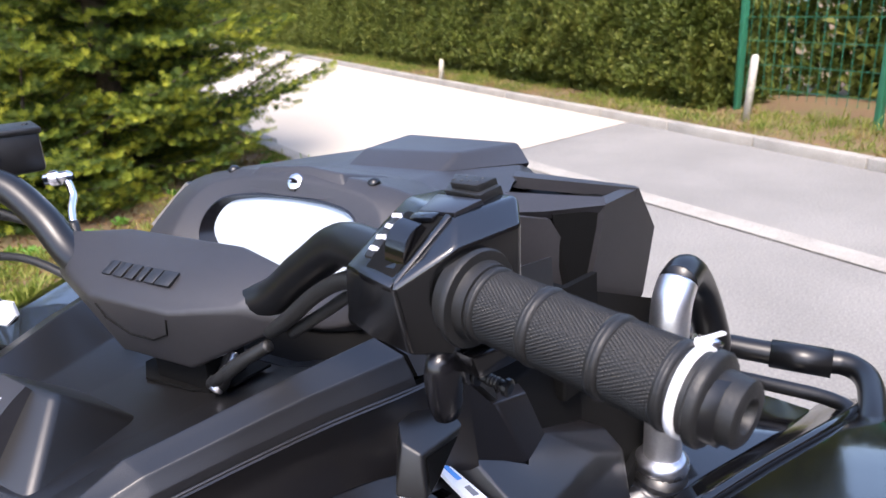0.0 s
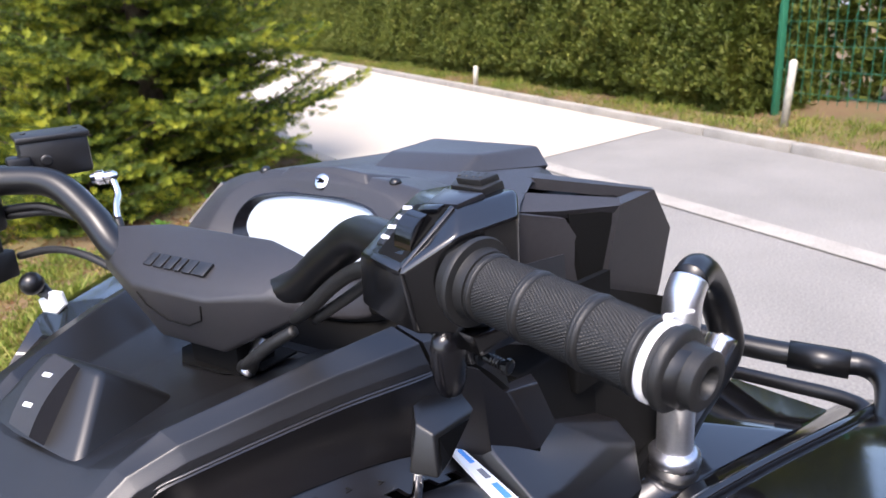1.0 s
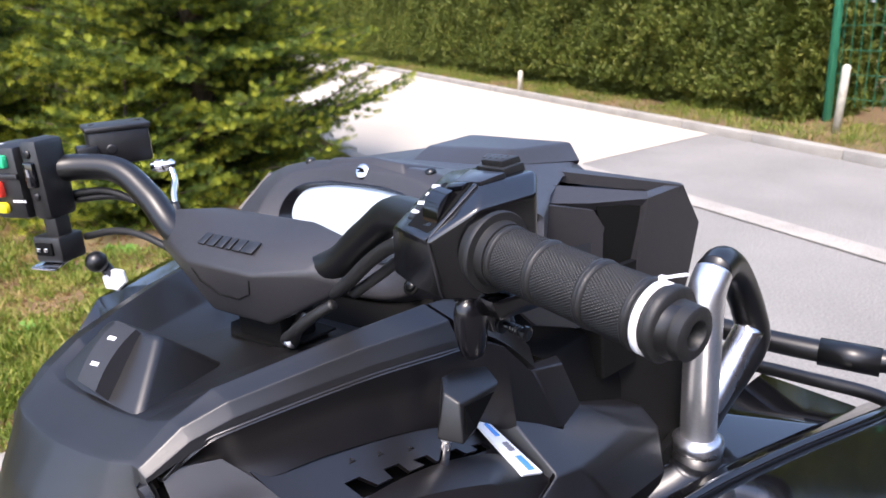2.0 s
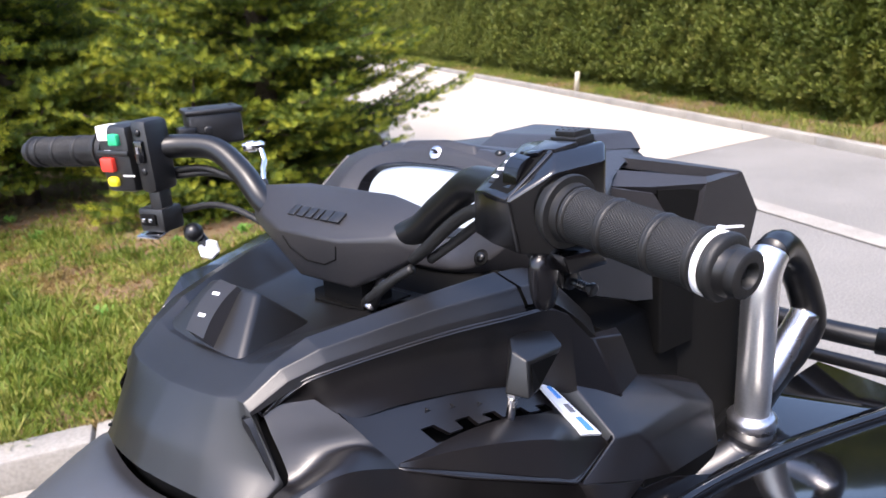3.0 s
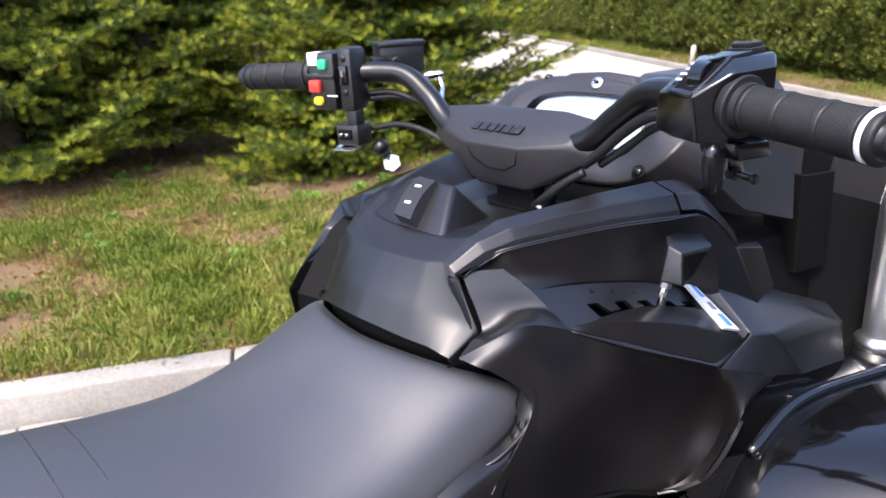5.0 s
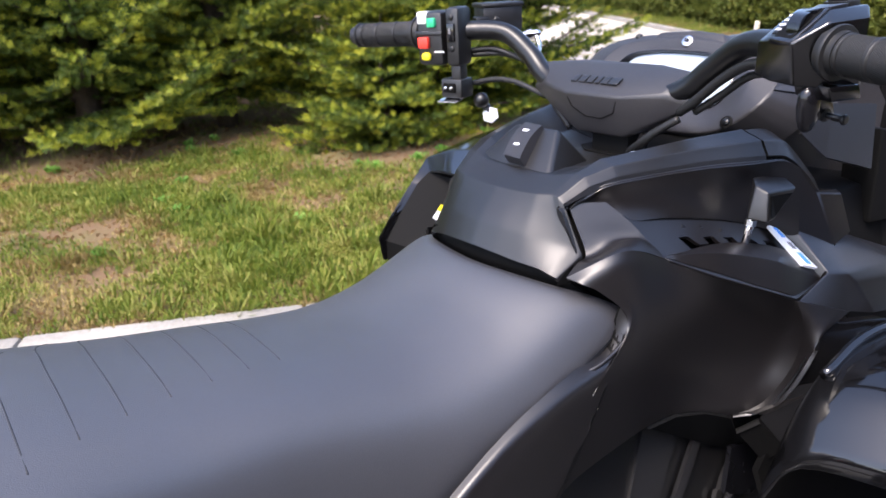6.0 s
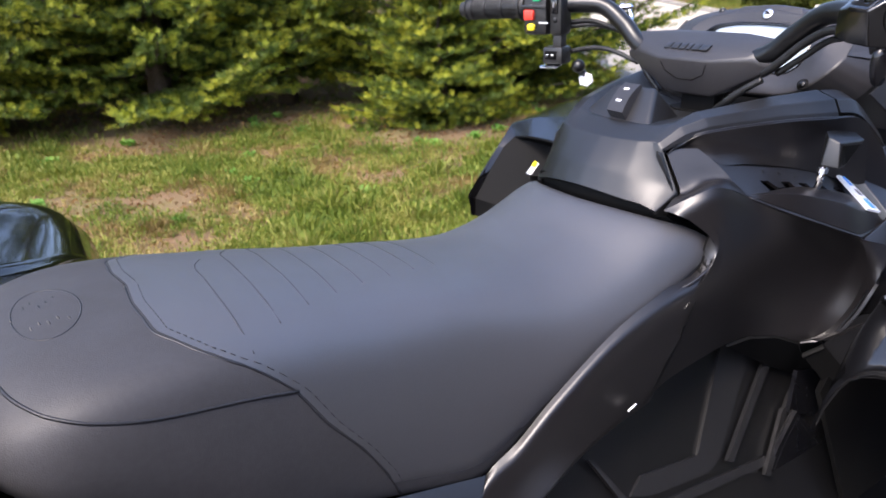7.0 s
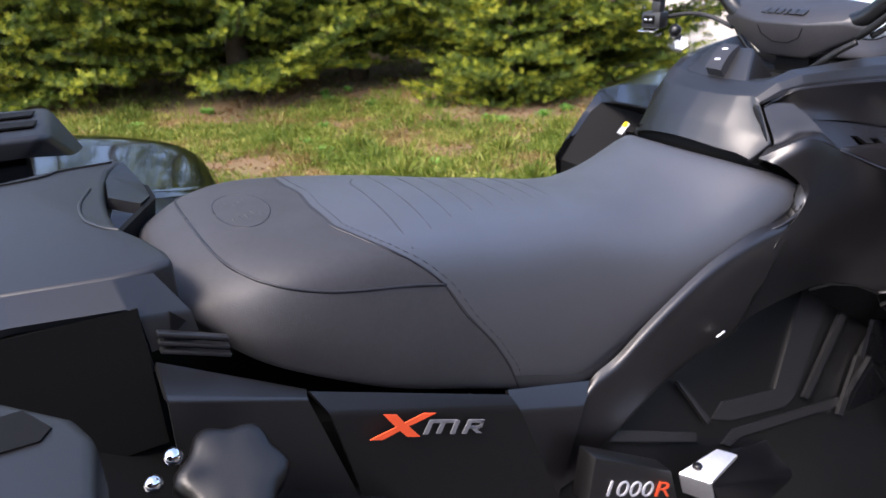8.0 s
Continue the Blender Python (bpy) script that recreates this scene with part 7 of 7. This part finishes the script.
# ---- rear rack
rack = empty("rear_rack")
rack.parent = atv
rack["label"] = "moulded grey-black plastic rear rack"
prism("rack_plate", [(-1.25, 0.215), (-0.929, 0.212), (-0.866, 0.232), (-0.812, 0.233), (-0.803, 0.226), (-0.823, 0.190), (-0.833, 0.140), (-0.839, 0.083), (-0.841, 0.030), (-0.839, -0.006), (-0.833, -0.030), (-0.822, -0.060), (-0.812, -0.100), (-0.811, -0.122), (-0.830, -0.130), (-0.856, -0.133), (-0.931, -0.118), (-1.25, -0.10)],
      0.978, 1.020, M_GREY, rack, "grey-black rack deck with a scooped front edge", 0.006, "z", 3)
polys("deck_lip", [(-0.803, 0.226, 1.018), (-0.790, 0.190, 0.998), (-0.792, 0.120, 1.002), (-0.806, 0.085, 1.006), (-0.834, 0.100, 1.014), (-0.824, 0.186, 1.014)], [(0, 1, 5), (1, 2, 5), (2, 3, 4), (2, 4, 5)], M_PLASTIC, rack, "", 0.002, 0.012)
polys("lip_curtain", [(-0.790, 0.190, 0.996), (-0.792, 0.120, 1.000), (-0.806, 0.085, 1.003), (-0.838, 0.030, 1.000), (-0.806, 0.200, 0.955), (-0.806, 0.120, 0.930), (-0.815, 0.085, 0.915), (-0.840, 0.030, 0.910)], [(0, 1, 5, 4), (1, 2, 6, 5), (2, 3, 7, 6)], M_DARK, rack, "", 0.004, 0.006)
part("deck_groove", tube_bm([(-1.24, 0.196, 1.0205), (-0.929, 0.196, 1.0205), (-0.868, 0.216, 1.0205), (-0.815, 0.218, 1.0205)], 0.0016, 6), M_DARK, rack, smooth=True)
part("scoop_line", tube_bm([(-0.848, 0.120, 1.0205), (-0.862, 0.070, 1.0205), (-0.862, 0.020, 1.0205), (-0.850, -0.012, 1.0205), (-0.838, -0.026, 1.0195)], 0.0018, 6), M_GREY, rack, smooth=True)
polys("side_skirt", [(-1.25, -0.105, 1.019), (-0.931, -0.119, 1.019), (-0.856, -0.134, 1.019), (-0.828, -0.130, 1.015), (-1.25, -0.155, 1.012), (-0.929, -0.156, 1.010), (-0.852, -0.156, 1.002), (-0.846, -0.156, 0.992), (-0.808, -0.148, 0.984), (-0.806, -0.152, 0.966), (-0.843, -0.156, 0.962)],
      [(0, 1, 5, 4), (1, 2, 6, 5), (2, 3, 7, 6), (3, 8, 7), (7, 8, 9, 10)], M_GREY, rack, "", 0.003, 0.006)
# notch and side opening get their shade from near-black sheets
polys("skirt_notch", [(-0.824, -0.1535, 0.990), (-0.814, -0.1525, 0.979), (-0.828, -0.1550, 0.969)], [(0, 1, 2)], M_DARK, rack, "", 0, 0.006)
part("opening_rim", tube_bm([(-1.25, -0.154, 0.998), (-0.932, -0.154, 0.999), (-0.868, -0.154, 0.992), (-0.853, -0.154, 0.986), (-0.847, -0.154, 0.974), (-0.846, -0.154, 0.945)], 0.0022, 8), M_GREY, rack, smooth=True)
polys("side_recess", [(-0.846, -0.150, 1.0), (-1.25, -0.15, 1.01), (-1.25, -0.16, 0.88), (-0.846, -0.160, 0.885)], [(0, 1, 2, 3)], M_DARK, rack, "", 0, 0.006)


rail = polys("side_rail", [(-0.872, 0.310, 1.045), (-0.862, 0.500, 1.045), (-1.25, 0.520, 1.055), (-1.25, 0.300, 1.055), (-0.846, 0.375, 1.000), (-0.832, 0.425, 0.998), (-0.900, 0.312, 1.020), (-1.25, 0.305, 1.030)],
             [(0, 1, 2, 3), (0, 4, 5, 1), (0, 3, 7, 6), (0, 6, 4)], M_GREY, rack, "", 0.008, 0.008)
# rail slots are near-black sheets laid on top, shade without openings
for x0, x1 in ((-0.885, -0.955), (-1.0, -1.08), (-1.12, -1.20)):
    polys("rail_slot", [(x0, 0.355, 1.0478), (x0 + 0.006, 0.390, 1.0478), (x1 + 0.006, 0.390, 1.0500), (x1, 0.355, 1.0500)], [(0, 1, 2, 3)], M_DARK, rail, "", 0, 0.002)
    polys("rail_slot", [(x0, 0.430, 1.0478), (x0 + 0.006, 0.465, 1.0478), (x1 + 0.006, 0.465, 1.0500), (x1, 0.430, 1.0500)], [(0, 1, 2, 3)], M_DARK, rail, "", 0, 0.002)
# near-black box added for the dark gap under the rail
part("rail_gap_shade", box_bm((0.34, 0.16, 0.05), (-1.07, 0.41, 0.985)), M_DARK, rack, bevel=0.01)
near = prism("side_rail", [(-1.25, -0.290), (-0.924, -0.326), (-0.895, -0.360), (-0.888, -0.382), (-0.892, -0.426), (-0.895, -0.520), (-1.25, -0.530)], 1.018, 1.050, M_GREY, rack, "", 0.006, "z", 3)
polys("rail_slot", [(-1.06, -0.345, 1.0502), (-0.915, -0.345, 1.0502), (-0.904, -0.367, 1.0502), (-0.909, -0.375, 1.0502), (-1.06, -0.372, 1.0502)], [(0, 1, 2, 3, 4)], M_DARK, near, "", 0, 0.001)
# same added dark box below the near rail
part("rail_gap_shade", box_bm((0.34, 0.16, 0.09), (-1.09, -0.43, 0.975)), M_DARK, rack, bevel=0.01)
# white colour stands for the bright reflection on this shiny strip
part("bright_strip", box_bm((0.05, 0.012, 0.008), (-0.79, 0.170, 0.953), (20, 0, 8)), M_WHITE, rack, "shiny strip with its bright reflection painted white", bevel=0.002)
for k in range(3):
    part("hinge_rib", box_bm((0.05, 0.006, 0.006), (-0.80, 0.165, 0.940 - 0.010 * k), (0, 0, 8)), M_GREY, rack, bevel=0.001)
# lobed filler cap and small fittings on the rear flank
lob = [(0.0375 + 0.0032 * math.cos(6 * a)) for a in np.linspace(0, 2 * math.pi, 57)[:-1]]
cap_c, cap_ax = Vector((-0.815, -0.245, 0.895)), Vector((0.05, -0.55, 0.85)).normalized()
cu, cv = cap_ax.orthogonal().normalized(), cap_ax.cross(cap_ax.orthogonal().normalized())
part("filler_cap", loft_bm([[cap_c + cap_ax * h + (cu * math.cos(a) + cv * math.sin(a)) * r * k for r, a in zip(lob, np.linspace(0, 2 * math.pi, 57)[:-1])] for h, k in ((-0.02, 1.0), (0.004, 1.0), (0.009, 0.92), (0.011, 0.75), (0.011, 0.3))], close=True, caps=True), M_LOWER, atv, "lobed grey-black filler cap", smooth=True)
for p, ax in (((-0.853, -0.25, 0.931), (0.3, -0.7, 0.5)), ((-0.868, -0.25, 0.916), (0.2, -0.8, 0.4))):
    part("clip_and_gap_spot", lathe_bm([(0, 0.006), (0.006, 0.0065), (0.009, 0.004), (0.010, 0.001)], p, ax, 12), M_CHROME, atv, smooth=True)
polys("rear_tray", [(-0.80, -0.16, 0.86), (-0.66, -0.19, 0.75), (-0.70, -0.40, 0.72), (-0.90, -0.40, 0.86), (-0.90, -0.16, 0.90)], [(0, 1, 2, 3, 4)], M_DARK, atv, "", 0, 0.01)

# ---- roll hoop, bumper tubes
hoop = empty("guard_hoop")
hoop.parent = atv
part("upright", tube_bm([(0.408, -0.290, 0.856), (0.406, -0.290, 0.94), (0.405, -0.290, 0.996), (0.410, -0.290, 1.026), (0.425, -0.291, 1.041)], 0.0185, 20), M_STEEL, hoop, "brushed metal tube", smooth=True)
part("collar", lathe_bm([(0, 0.026), (0.006, 0.027), (0.012, 0.026), (0.016, 0.022), (0.017, 0.0185)], (0.408, -0.290, 0.848), (0, 0, 1), 24), M_METAL, hoop, smooth=True)
part("foot", lathe_bm([(0, 0.034), (0.05, 0.027)], (0.408, -0.288, 0.80), (0, 0, 1), 20), M_BAR, hoop, smooth=True)
part("loop", tube_bm([(0.424, -0.291, 1.0405), (0.455, -0.293, 1.041), (0.490, -0.298, 1.014), (0.512, -0.308, 0.970), (0.515, -0.314, 0.935), (0.498, -0.304, 0.905), (0.462, -0.292, 0.882), (0.42, -0.285, 0.862)], 0.0182, 16), M_BAR, hoop, smooth=True)
part("strut", tube_bm([(0.51, -0.312, 0.950), (0.485, -0.300, 0.915), (0.44, -0.288, 0.878)], 0.0165, 14), M_METAL, hoop, smooth=True)
bump = empty("front_bumper")
bump.parent = atv
part("tube", tube_bm([(0.72, -0.10, 0.86), (0.70, -0.28, 0.852), (0.70, -0.40, 0.85), (0.705, -0.445, 0.85), (0.68, -0.47, 0.845), (0.60, -0.475, 0.84), (0.50, -0.47, 0.82)], 0.015, 14), M_BAR, bump, smooth=True)
part("sleeve", tube_bm([(0.698, -0.36, 0.8505), (0.70, -0.43, 0.850)], 0.0185, 14), M_BAR, bump, smooth=True)
part("tube", tube_bm([(0.66, -0.28, 0.83), (0.645, -0.36, 0.835), (0.632, -0.43, 0.838), (0.61, -0.455, 0.835), (0.55, -0.455, 0.82)], 0.009, 10), M_BAR, bump, smooth=True)
part("tube", tube_bm([(0.72, 0.10, 0.86), (0.70, 0.28, 0.852), (0.70, 0.40, 0.85), (0.66, 0.46, 0.845), (0.55, 0.47, 0.83)], 0.015, 14), M_BAR, bump, smooth=True)

# ---- wheels
for x, y in ((0.62, -0.46), (0.62, 0.46), (-1.0, -0.46), (-1.0, 0.46)):
    w = part("wheel", lathe_bm([(-0.12, 0.19), (-0.125, 0.27), (-0.11, 0.335), (-0.07, 0.352), (0.07, 0.352), (0.11, 0.335), (0.125, 0.27), (0.12, 0.19)], (x, y, 0.352), (0, 1, 0), 36), M_RUBBER, atv, "black rubber mud tyre", smooth=True)
    part("rim", lathe_bm([(-0.10, 0.185), (-0.04, 0.17), (-0.03, 0.05), (0.03, 0.05), (0.04, 0.17), (0.10, 0.185)], (x, y, 0.352), (0, 1, 0), 28), M_BAR, w, smooth=True)
    part("axle", tube_bm([(x, y * 0.2, 0.45), (x, y, 0.352)], 0.03, 10), M_BAR, atv, smooth=True)
part("frame_rail", tube_bm([(0.62, 0, 0.5), (0.0, 0, 0.5), (-1.0, 0, 0.5)], 0.06, 10), M_BAR, atv, smooth=True)
